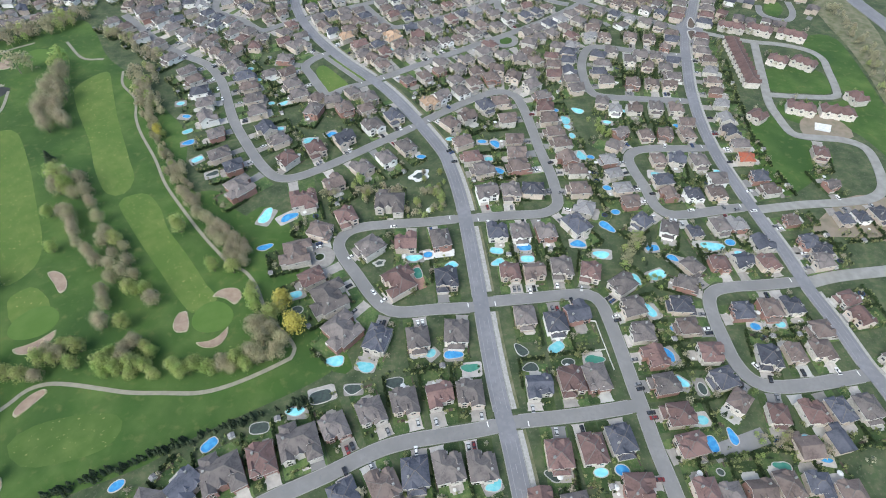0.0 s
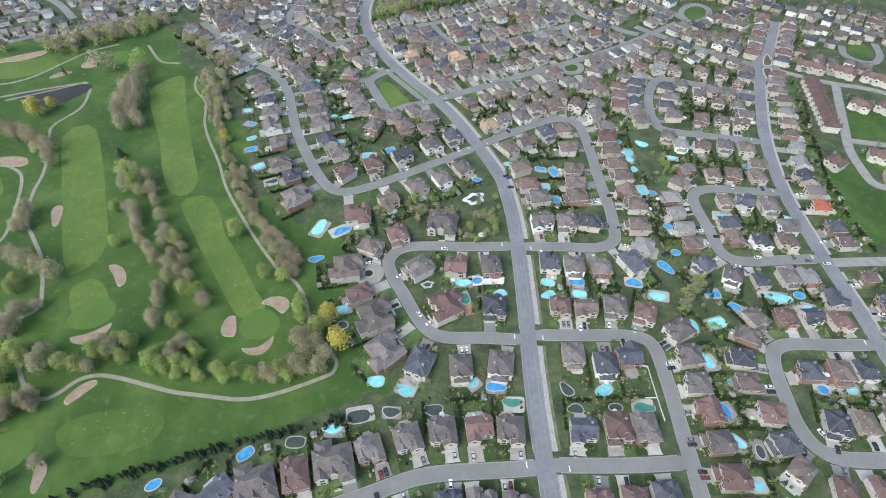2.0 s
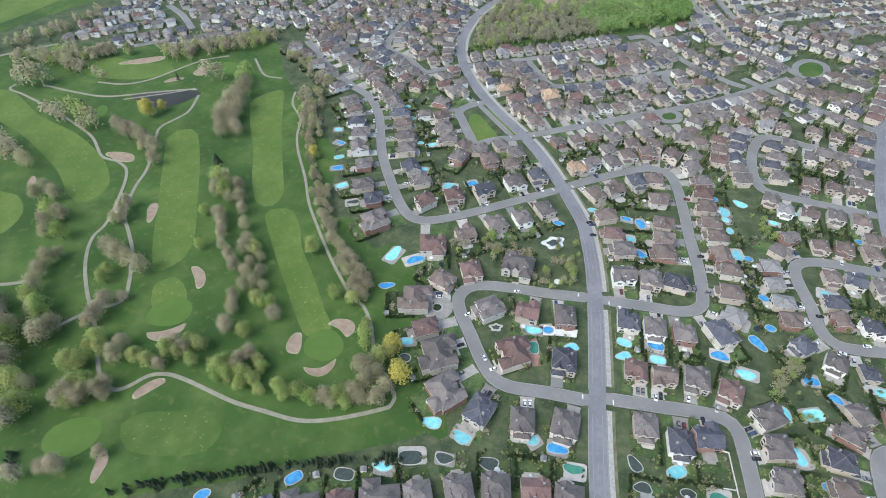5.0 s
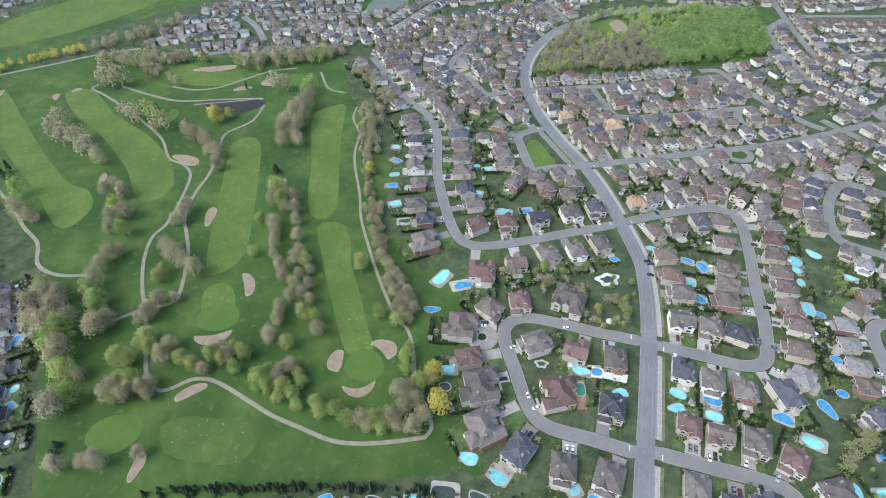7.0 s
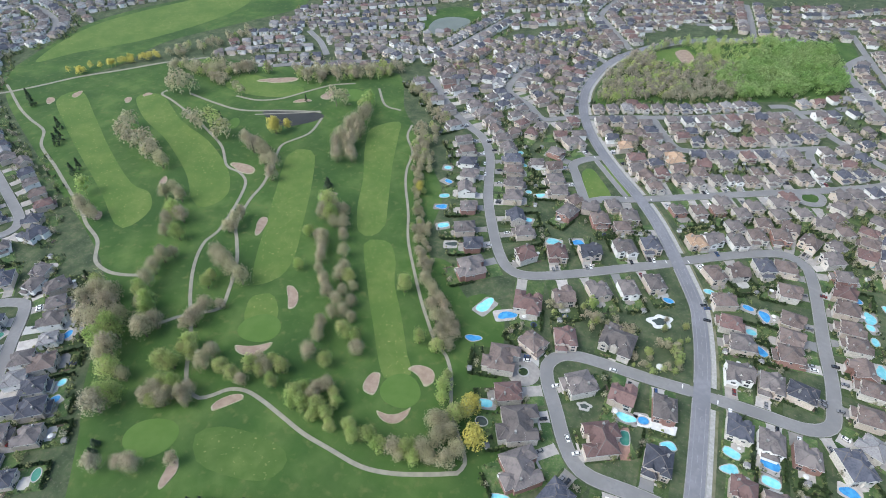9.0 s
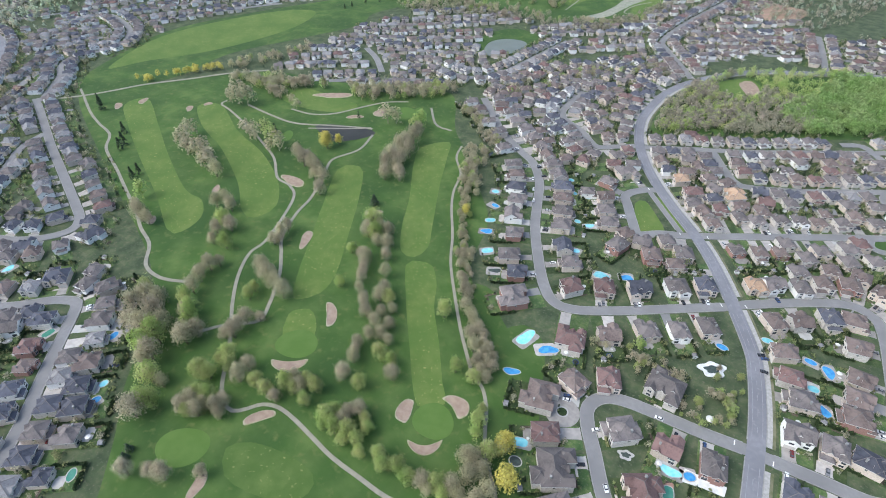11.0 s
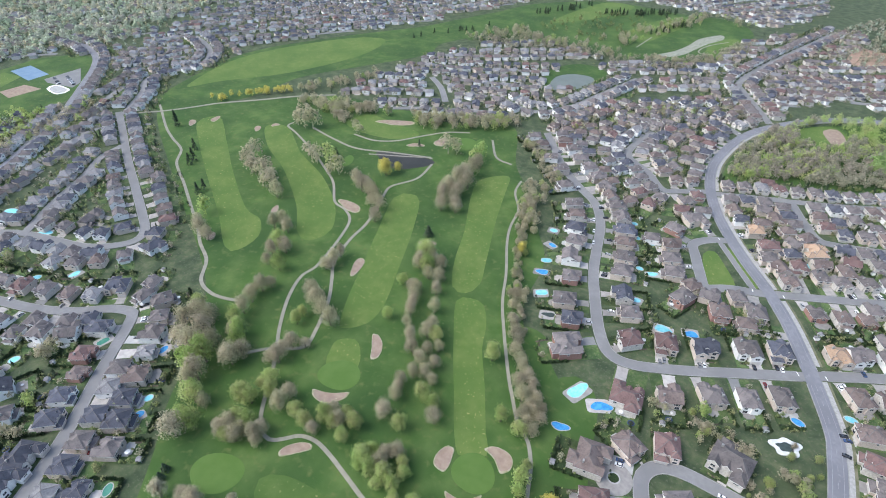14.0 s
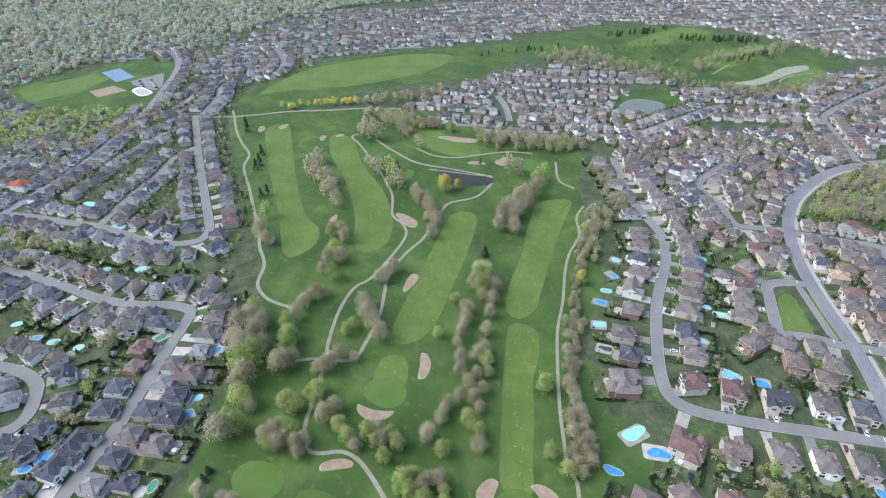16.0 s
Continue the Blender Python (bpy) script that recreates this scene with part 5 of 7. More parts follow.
def driveway(h):
    x, y, turn, gx, fy, half, dist, simple = h
    bm = bmesh.new()
    y0 = fy
    y1 = -dist + 4.4
    if y0 - y1 < 2.0 or dist > 40:
        bm.free()
        return None
    wide = yard_rng.choice((5.8, 6.6, 7.4))
    if simple:
        FAR_DRIVES.append((x, y, turn, gx - wide / 2, gx + wide / 2, y1, y0, 0.165 + 0.0003 * len(FAR_DRIVES)))
        bm.free()
        return None
    rows = [[bm.verts.new((gx + s * (wide / 2 + (0.5 if k == 0 else 0)), yy, z)) for s in (-1, 1) for z in (0.0, 0.16)] for k, yy in enumerate((y1, y1 + 1.2, y0))]
    for a, b in zip(rows, rows[1:]):
        for i, j in ((0, 1), (1, 3), (3, 2)):
            bm.faces.new((a[i], a[j], b[j], b[i]))
    bmesh.ops.recalc_face_normals(bm, faces=bm.faces[:])
    kind = yard_rng.random()
    ob = new("driveway", mesh("driveway", bm, PAVER if kind < 0.72 else CONCRETE if kind < 0.82 else ASPHALT))
    ob.matrix_world = Matrix.Translation((x, y, 0)) @ Matrix.Rotation(turn, 4, "Z")
    return tagged(ob, "straight paved driveway from the street to a garage", "driveway", "driveways", "structure")


def car():
    root_bm = bmesh.new()
    prof = ((-2.2, 0.55), (-2.15, 0.85), (-1.2, 0.98), (1.7, 0.98), (2.15, 0.9), (2.2, 0.55), (2.1, 0.28), (-2.1, 0.28))
    sides = [[root_bm.verts.new((s * 0.9, a, z)) for a, z in prof] for s in (-1, 1)]
    n = len(prof)
    for i in range(n):
        root_bm.faces.new((sides[0][i], sides[0][(i + 1) % n], sides[1][(i + 1) % n], sides[1][i]))
    root_bm.faces.new(sides[0]), root_bm.faces.new(sides[1][::-1])
    top = [root_bm.verts.new(p) for p in ((-0.62, -0.5, 1.47), (0.62, -0.5, 1.47), (0.62, 1.2, 1.45), (-0.62, 1.2, 1.45))]
    low = [root_bm.verts.new((p.co.x, p.co.y, 1.43)) for p in top]
    root_bm.faces.new(top)
    for i in range(4):
        root_bm.faces.new((top[i], low[i], low[(i + 1) % 4], top[(i + 1) % 4]))
    bmesh.ops.recalc_face_normals(root_bm, faces=root_bm.faces[:])
    return root_bm


def car_cabin():
    bm = bmesh.new()
    a = [bm.verts.new(p) for p in ((-0.84, -1.15, 0.97), (0.84, -1.15, 0.97), (0.84, 1.95, 0.97), (-0.84, 1.95, 0.97))]
    b = [bm.verts.new(p) for p in ((-0.66, -0.52, 1.44), (0.66, -0.52, 1.44), (0.66, 1.25, 1.42), (-0.66, 1.25, 1.42))]
    for i in range(4):
        bm.faces.new((a[i], a[(i + 1) % 4], b[(i + 1) % 4], b[i]))
    bm.faces.new(b)
    return bm


def wheel():
    bm = bmesh.new()
    bmesh.ops.create_cone(bm, cap_ends=True, segments=12, radius1=0.33, radius2=0.33, depth=0.24, matrix=Matrix.Rotation(math.pi / 2, 4, "Y"))
    return bm


CAR_NAMES = ("white", "black", "grey", "dark red", "silver", "dark blue")
car_kinds = []
for k, paint in enumerate(CARS):
    body = new("car", mesh("car_body", car(), paint))
    tagged(body, CAR_NAMES[k] + " passenger car parked on the paving", "car", "parked cars")
    part("cabin_glass", car_cabin(), GLASS, body)
    for sx in (-0.82, 0.82):
        for sy in (-1.35, 1.35):
            part("wheel", wheel(), RUBBER, body).matrix_basis = Matrix.Translation((sx, sy, 0.33))
    car_kinds.append([body, False])


def put_car(x, y, z, turn, k):
    body = car_kinds[k]
    m = Matrix.Translation((x, y, z)) @ Matrix.Rotation(turn, 4, "Z")
    if body[1]:
        copy_thing(body[0], m)
    else:
        body[0].matrix_world, body[1] = m, True


def clump_box(lx, ly, lz, n, seed, leaf=0.35):
    """A clipped but uneven hedge: a dark core inside a shell of small leaf faces."""
    rng = np.random.RandomState(seed)
    c = np.stack([rng.uniform(-lx / 2, lx / 2, n), rng.uniform(-ly / 2, ly / 2, n), lz * rng.uniform(0.15, 1, n) ** 0.6], 1)
    c[:, 2] *= 0.85 + 0.2 * np.sin(c[:, 0] * 1.3 + seed)
    return leaf_quads(c, leaf, rng)


def leaf_quads(c, size, rng, stretch=1.0, axis=None, face=None):
    """Small uneven leaf faces at the points c; axis: the way they are stretched; face: the way they look."""
    n = len(c)
    if face is not None:
        w = face + 0.55 * rng.normal(size=(n, 3))
        u = np.cross(w, rng.normal(size=(n, 3)))
        v = np.cross(w, u)
    else:
        u = rng.normal(size=(n, 3))
        if axis is not None:
            u = axis + 0.35 * u
        v = np.cross(u, rng.normal(size=(n, 3)))
    u /= np.maximum(np.linalg.norm(u, axis=1), 1e-6)[:, None]
    v /= np.maximum(np.linalg.norm(v, axis=1), 1e-6)[:, None]
    s = size * rng.uniform(0.6, 1.3, n)[:, None]
    u, v = u * s * stretch, v * s
    verts = np.stack([c - u * 1.1 - v * 0.75, c + u * 1.2 - v * 0.45, c - u * 0.15 + v * 1.25], 1).reshape(-1, 3)
    return verts, np.arange(3 * n).reshape(n, 3)


hedge_long = faces("hedge", *clump_box(13, 1.2, 2.2, 230, 3, 0.6), HEDGE)
hedge_side = faces("hedge", *clump_box(17, 1.0, 2.0, 250, 4, 0.6), HEDGE)


def hedge(me, x, y, turn):
    ob = new("hedge", me)
    ob.matrix_world = Matrix.Translation((x, y, 0)) @ Matrix.Rotation(turn, 4, "Z")
    tagged(ob, "dense dark green clipped garden hedge", "hedge", "garden hedges")


POOLS = []
POOLS += [(-112.7, 98.8, 9.3, 48, "b"), (-73.9, 115.7, 9.3, 6, "c"), (-62.6, 123.8, 13, 17, "e"), (-46.4, 127.9, 9.9, 4, "e"), (-25, 131.9, 11.2, 5, "e"), (-57.8, 144.6, 11.2, 7, "c"), (-41.1, 141.1, 11, -12, "c"), (-150, 79.8, 8.1, 38, "b"), (-90.4, 107.2, 10.4, 8, "e"), (-6.5, 149.2, 6.7, 47, "c"), (5, 148.3, 10.4, 2, "b"), (14.4, 140.2, 10, 6, "g"), (43.1, 151, 9.5, -47, "e"), (47.1, 140.4, 9.1, 4, "e"), (62.2, 152.8, 10.7, 37, "c"), (67.3, 143.8, 7.7, 5, "e"), (81.9, 145.5, 10.8, 4, "g"), (123.1, 148.4, 9, -67, "b"), (124.6, 132.7, 9.3, -39, "c"), (129.5, 111.6, 6.8, 7, "c"), (52.3, 84.4, 9.2, -16, "e"), (74.1, 86.1, 7.6, 6, "c")]
POOLS += [(84.3, 87.1, 7.3, -10, "b"), (23.8, 79.9, 8.9, 25, "c"), (134.7, 128.5, 7.6, -84, "e"), (130.6, 99.6, 9, -79, "b"), (141.9, 103.2, 8.5, -80, "b"), (177.7, 101.7, 6.7, -45, "c"), (182.1, 92.9, 8, -11, "b"), (160.1, 89.2, 8.6, -10, "g"), (130.4, 165.2, 5.6, -8, "b"), (176.4, 166.5, 6.6, -13, "b"), (191.1, 168.2, 6.7, -10, "c"), (130.1, 86.4, 3.8, -28, "e"), (-118.8, 252.2, 14.7, 75, "c"), (-102.9, 251.4, 12.4, 37, "b"), (-113.2, 224.9, 9.6, 23, "b"), (-87.3, 187.9, 9.3, 21, "c"), (-84.1, 177.3, 7.1, 3, "e"), (-18, 216.3, 10.6, 5, "c"), (-9.1, 220, 5.4, 32, "b"), (5.6, 211.3, 8.6, 12, "c"), (33.9, 222.6, 9.3, -9, "c"), (34.4, 213.4, 9.6, 25, "c")]
POOLS += [(51.5, 225.5, 10.4, -3, "b"), (52.7, 215.9, 9.5, 0, "c"), (86.3, 228.7, 10.7, -5, "b"), (107.3, 243.9, 11.8, -47, "b"), (99.3, 219.3, 11.2, -5, "c"), (132.9, 225, 9.3, 6, "b"), (143.3, 216.6, 8.3, -26, "b"), (130.4, 203.4, 12.5, 23, "c"), (116, 200.5, 10.2, -57, "c"), (120, 177.1, 10.3, -66, "c"), (184.1, 229.9, 7.3, 8, "b"), (187, 220.4, 8.1, -13, "c"), (201.5, 223.5, 6.3, -22, "e"), (171.5, 226.2, 14.7, -5, "c"), (153.6, 294.6, 11.5, -9, "c"), (198.3, 297.7, 6.3, -29, "c"), (115.2, 280.8, 6.8, -25, "b"), (116.2, 257.1, 6.5, 0, "b"), (227.5, 291.7, 7.6, -23, "b"), (-216.3, 381.9, 7.1, 13, "c"), (-206, 364, 7.9, -11, "b"), (-199.1, 344.5, 8.8, 35, "c")]
POOLS += [(-194.1, 330.5, 10.5, 27, "b"), (-181.6, 311, 9.7, 42, "c"), (-165.7, 295, 9.2, 28, "e"), (-131.8, 382.1, 8.5, 35, "c"), (-102.4, 333.1, 12.4, 13, "c"), (-86.2, 341.2, 10.6, 28, "b"), (-45.5, 469.5, 10.8, 17, "c"), (-16.3, 314.3, 8, -5, "b"), (29.7, 332.4, 7.8, -5, "b"), (39.6, 329.4, 10.8, -62, "b"), (5.3, 335.5, 7.5, 11, "c"), (33.7, 311.8, 6.8, 6, "c"), (40.2, 298.9, 9.6, -31, "b"), (142.6, 372.2, 10.8, -12, "c"), (130.2, 357.3, 7.5, -11, "c"), (183.9, 352.7, 6.1, -7, "b"), (97.7, 351.4, 6.4, -65, "c"), (99.9, 339.6, 7.9, -80, "c")]
POOLS += [(91, 373.2, 6.2, -11, "b"), (97.4, 360.1, 12.3, -79, "c"), (98.5, 341, 9.3, -78, "c"), (102.6, 316.3, 11.6, -74, "c"), (109.5, 314.2, 6.1, -19, "b"), (109.4, 372.9, 11.3, -30, "c"), (131.9, 355.7, 10.1, -8, "c"), (107.8, 460.7, 8.8, -37, "c"), (103.6, 440.2, 8.1, -15, "c"), (99.1, 417, 6.9, -51, "c")]
POOLS += [(-170.9, 435, 5.8, -17, "c"), (-160.9, 417.5, 7.9, -13, "c"), (-148, 418.1, 6.4, 1, "c"), (-141.5, 382.3, 5.8, -7, "c"), (-133.5, 384.7, 9.9, -38, "c"), (-127.5, 348.1, 6.2, 7, "c"), (-330.2, 107.3, 8.2, 105, "b"), (-300.6, 84.2, 5.6, 89, "c"), (-293.6, 75.6, 6.3, 78, "b"), (-261.3, 45.3, 7.9, 132, "g"), (-407.4, 31.5, 8.3, 56, "c"), (-391.1, 42.3, 7, 74, "c"), (-419.2, 24.4, 5.4, 60, "b"), (-314.5, -0.7, 7.7, 58, "b"), (-303.5, -7.9, 6.7, 115, "c"), (-365.7, 85.1, 8.6, 90, "g"), (-467.9, 78.9, 7.3, 71, "c"), (-451.1, 99, 9.5, 97, "c"), (-525.8, 103.8, 11.6, 40, "c"), (-442.6, 16.8, 7.9, 69, "c"), (-582.2, 96, 14.7, 37, "c"), (-315.5, 8, 9.6, 112, "b")]


def pool(x, y, length, turn, kind, seed):
    """A garden pool: paved surround, light coping with an uneven outline, and water (or a dark winter cover)."""
    rng = np.random.RandomState(seed)
    length *= 0.87
    n, wide = 36, (0.8 if length < 6.5 else 0.6) * length
    a = np.linspace(0, 2 * np.pi, n, endpoint=False)
    style = rng.randint(3)
    if length < 7.2:
        r = np.ones(n)
    elif style == 0:
        r = (np.abs(np.cos(a)) ** 3.2 + np.abs(np.sin(a)) ** 3.2) ** (-1 / 3.2)
    else:
        r = 1 + 0.14 * np.cos(2 * a) * (style == 1) + 0.12 * np.sin(3 * a + rng.uniform(0, 6)) - 0.1 * np.cos(a - rng.uniform(0, 6))
    px, py = np.cos(a) * r * length / 2, np.sin(a) * r * wide / 2

    def ring(bm, grow, z):
        k = np.hypot(px, py)
        return [bm.verts.new((u * (1 + grow / q), v * (1 + grow / q), z)) for u, v, q in zip(px, py, k)]

    bm = bmesh.new()
    rings = [ring(bm, g, z) for g, z in ((0.55, 0.0), (0.5, 0.24), (0.0, 0.24), (0.0, 0.02))]
    for p, q in zip(rings, rings[1:]):
        for j in range(n):
            bm.faces.new((p[j], p[(j + 1) % n], q[(j + 1) % n], q[j]))
    root = new("swimming_pool", mesh("coping", bm, CONCRETE))
    if rng.rand() < 0.55:  # a squarish paved yard round the pool
        bm = bmesh.new()
        e = (np.abs(np.cos(a)) ** 9 + np.abs(np.sin(a)) ** 9) ** (-1 / 9)
        off, lx, ly = rng.uniform(-1.2, 1.2, 2), length / 2 + rng.uniform(0.8, 2.0), wide / 2 + rng.uniform(0.8, 2.0)
        skew = rng.uniform(-0.12, 0.12)
        outer = [[bm.verts.new((off[0] + math.cos(t) * k * lx + skew * math.sin(t) * k * ly, off[1] + math.sin(t) * k * ly, z)) for t, k in zip(a, e)] for z in (0.0, 0.13)]
        inner = ring(bm, 0.35, 0.13)
        for p, q in ((outer[0], outer[1]), (outer[1], inner)):
            for j in range(n):
                bm.faces.new((p[j], p[(j + 1) % n], q[(j + 1) % n], q[j]))
        part("paving", bm, PAVER, root, "pale paved pool surround")
    bm = bmesh.new()
    bm.faces.new(ring(bm, 0.0, 0.2))
    part("water", bm, WATERS[kind], root)
    root.matrix_world = Matrix.Translation((x, y, 0)) @ Matrix.Rotation(radians(turn), 4, "Z")
    what = {"b": "deep blue water", "c": "pale turquoise water", "e": "a dark cover", "g": "green murky water"}[kind]
    return tagged(root, "garden swimming pool with %s and pale coping" % what, "swimming pool", "garden pools")


POOLS = [q for q in POOLS if math.hypot(q[0] + 9.1, q[1] - 220) > 3] + [(-15.4, 204.5, 9.2, 106, "g"), (-9.4, 219.2, 6.6, 20, "b")]
POOLS = [q for i, q in enumerate(POOLS) if all(math.hypot(q[0] - o[0], q[1] - o[1]) > 6.0 for o in POOLS[:i])]
for i, q in enumerate(POOLS):
    pool(*q, i)


def white_terrace(x, y, turn, size=1.0, mat=AWNING):
    """A broad pale garden terrace of several lobes round a dark pond."""
    bm = bmesh.new()
    n = 48
    a = np.linspace(0, 2 * np.pi, n, endpoint=False)
    r = 1 + 0.13 * np.sin(5 * a + 0.5) + 0.08 * np.sin(3 * a)
    rings = [[bm.verts.new((math.cos(t) * k * l, math.sin(t) * k * w, z)) for t, k in zip(a, r)] for l, w, z in ((7.6, 5.6, 0), (7.6, 5.6, 0.3), (4.6, 3.0, 0.3), (4.6, 3.0, 0.05))]
    for p, q in zip(rings, rings[1:]):
        for j in range(n):
            bm.faces.new((p[j], p[(j + 1) % n], q[(j + 1) % n], q[j]))
    root = new("garden_terrace", mesh("terrace_slab", bm, mat))
    bm = bmesh.new()
    bm.faces.new([bm.verts.new((math.cos(t) * k * 4.6, math.sin(t) * k * 3.0, 0.12)) for t, k in zip(a, r)])
    part("water", bm, WATERS["e"], root, "dark drained pool")
    root.matrix_world = Matrix.Translation((x, y, 0)) @ Matrix.Rotation(radians(turn), 4, "Z") @ Matrix.Diagonal((size, size, 1, 1))
    tagged(root, "broad white lobed terrace round a dark drained pool", "terrace")


def forecourt(x, y):
    """A round paved forecourt with a planted ring in its middle."""
    bm = bmesh.new()
    n = 32

    def ring(r, z):
        return [bm.verts.new((math.cos(k * 2 * math.pi / n) * r, math.sin(k * 2 * math.pi / n) * r, z)) for k in range(n)]

    rings = [ring(r, z) for r, z in ((9.5, 0.0), (9.5, 0.17), (3.4, 0.17), (3.4, 0.45), (2.7, 0.45), (2.7, 0.2))]
    for i, (p, q) in enumerate(zip(rings, rings[1:])):
        for j in range(n):
            bm.faces.new((p[j], p[(j + 1) % n], q[(j + 1) % n], q[j])).material_index = 1 if i > 1 else 0
    bm.faces.new(rings[-1]).material_index = 2
    ob = new("forecourt", mesh("forecourt", bm, PAVER, CONCRETE, HEDGE))
    ob.matrix_world = Matrix.Translation((x, y, 0))
    tagged(ob, "round paved forecourt with a planted stone ring", "forecourt", kind="structure")


for q in [(-16.8, 293.5)]:
    white_terrace(*q, 35)
for q in [(-77, 217)]:
    forecourt(*q)
for q in [(-9.4, 258.6)]:
    bm = bmesh.new()
    for r, z0, z1 in ((2.2, 0, 0.5), (0.9, 0.5, 1.1), (0.3, 1.1, 1.8)):
        bmesh.ops.create_cone(bm, cap_ends=True, segments=20, radius1=r, radius2=r * 0.92, depth=z1 - z0, matrix=Matrix.Translation((0, 0, (z0 + z1) / 2)))
    fountain = new("fountain", mesh("fountain", bm, AWNING))
    fountain.location = (*q, 0)
    tagged(fountain, "round white tiered stone garden fountain", "fountain")
def deck(outline, z, mat, label):
    """A paved or boarded deck with a rim."""
    bm = bmesh.new()
    low, high = [[bm.verts.new((*p, h)) for p in outline] for h in (0, z)]
    bm.faces.new(high)
    for j in range(len(outline)):
        bm.faces.new((low[j - 1], low[j], high[j], high[j - 1]))
    bmesh.ops.recalc_face_normals(bm, faces=bm.faces[:])
    return tagged(new("pool_deck", mesh("pool_deck", bm, mat)), label, "deck", "pool decks")


deck([(-12.6, 222.2), (-4, 222.8), (7.2, 224), (7.2, 218.2), (-3, 216.8), (-11.8, 214.6)], 0.18, AWNING, "white boarded deck behind a house")
deck([(-20.6, 207.6), (-14.9, 211.6), (-9.6, 193.9), (-14.2, 191.5)], 0.17, TERRACOTTA, "terracotta paved deck beside a green pool")
deck([(295, 356.9), (306.6, 353.2), (301.3, 344.3), (290.9, 347.8)], 0.5, AWNING, "white concrete foundation slab on bare earth")
white_terrace(-39.4, 212.4, 20, 0.5, CONCRETE)
POOL_AT = np.array([q[:2] for q in POOLS])


def free_of_roads(x, y):
    return off_roads((x, y), 3)


def clear_of_pools(x, y, r):
    return np.min(((POOL_AT - (x, y)) ** 2).sum(1)) > r * r


for h in list(HOUSES):
    x, y, turn, gx, fy, half, dist, simple = h
    if dist > 60:
        continue
    drive = driveway(h)
    c, s = math.cos(turn), math.sin(turn)

    def at(u, v):
        return x + c * u - s * v, y + s * u + c * v

    if drive and not simple:
        for k in (-1, 1):
            if yard_rng.random() < 0.42:
                q = at(gx + k * 1.35, fy - 3.2 - yard_rng.random() * 2)
                put_car(*q, 0.17, turn + yard_rng.choice((0, math.pi)), yard_rng.choice((0, 0, 0, 0, 1, 1, 1, 1, 2, 2, 2, 2, 4, 4, 3, 5)))
    if not simple:
        q = at(0, 17.0)
        if yard_rng.random() < 0.85 and all(clear_of_pools(*at(u, 17.0), 4.6) for u in (-6, -2, 2, 6)) and off_roads(q, 3):
            hedge(hedge_long, *q, turn)
        q = at(-half - 1.9, 9.0)
        if yard_rng.random() < 0.9 and all(clear_of_pools(*at(-half - 1.9, v), 4.6) for v in (2, 6, 10, 14, 17)) and off_roads(q, 7):
            hedge(hedge_side, *q, turn + math.pi / 2)


# ---- trees ----
def crown_points(kind, n, rng, lobes=11):
    """Points of a one metre tall crown and the way each looks, outwards and up."""
    if kind == "conifer":
        z = rng.uniform(0.06, 1, n) ** 0.85
        a, r = rng.uniform(0, 6.28, n), (1 - z) * 0.24 * rng.uniform(0.55, 1.05, n) + 0.01
        p = np.stack([np.cos(a) * r, np.sin(a) * r, z], 1)
        return p, np.stack([np.cos(a), np.sin(a), 0.5 + 0 * a], 1)
    centres = []
    for k in range(lobes):
        a, q = 2.4 * k + rng.uniform(-0.6, 0.6), (k + rng.uniform(0, 1)) / lobes
        rr = 0.27 * rng.uniform(0.35, 1.0) * math.sin(math.pi * (0.34 + 0.58 * q))
        centres.append((math.cos(a) * rr, math.sin(a) * rr, 0.3 + 0.5 * q, rng.uniform(0.1, 0.17)))
    centres = np.array(centres)
    pick = centres[rng.randint(0, lobes, n)]
    d = rng.normal(size=(n, 3))
    d[:, 2] = np.abs(d[:, 2]) * np.where(rng.rand(n) < 0.72, 1, -1)
    d /= np.linalg.norm(d, axis=1)[:, None]
    reach = np.where(rng.rand(n) < 0.8, rng.uniform(0.72, 1.1, n), rng.uniform(1.0, 1.55, n))  # a few twig ends stand far out
    p = pick[:, :3] + d * (1.0, 1.0, 1.3) * pick[:, 3:4] * reach[:, None]
    p[:, 2] = np.maximum(p[:, 2], 0.12)
    out = d * 0.6 + (p - (0, 0, 0.4)) * 1.5 + (0, 0, 0.75)
    return p, out / np.linalg.norm(out, axis=1)[:, None]


def trunk_mesh(seed, limbs=7):
    """A tapered trunk with limbs, one metre tall; scaled where it is planted."""
    rng = np.random.RandomState(seed)
    bm = bmesh.new()

    def limb(p, q, r0, r1):
        p, q = Vector(p), Vector(q)
        d = (q - p).normalized()
        u = d.orthogonal().normalized()
        v = d.cross(u)
        rings = [[bm.verts.new(o + (u * math.cos(a) + v * math.sin(a)) * r) for a in (0, 1.26, 2.51, 3.77, 5.03)] for o, r in ((p, r0), (q, r1))]
        for j in range(5):
            bm.faces.new((rings[0][j], rings[0][(j + 1) % 5], rings[1][(j + 1) % 5], rings[1][j]))

    limb((0, 0, -0.02), (0.01, 0, 0.38), 0.026, 0.018)
    limb((0.01, 0, 0.38), (0.0, 0.02, 0.8), 0.018, 0.005)
    for k in range(limbs):
        a, z = k * 2.4 + rng.uniform(0, 1), rng.uniform(0.25, 0.55)
        r = rng.uniform(0.16, 0.3)
        limb((0.008, 0, z), (math.cos(a) * r, math.sin(a) * r, z + rng.uniform(0.15, 0.35)), 0.011, 0.003)
    return mesh("trunk", bm, BARK)


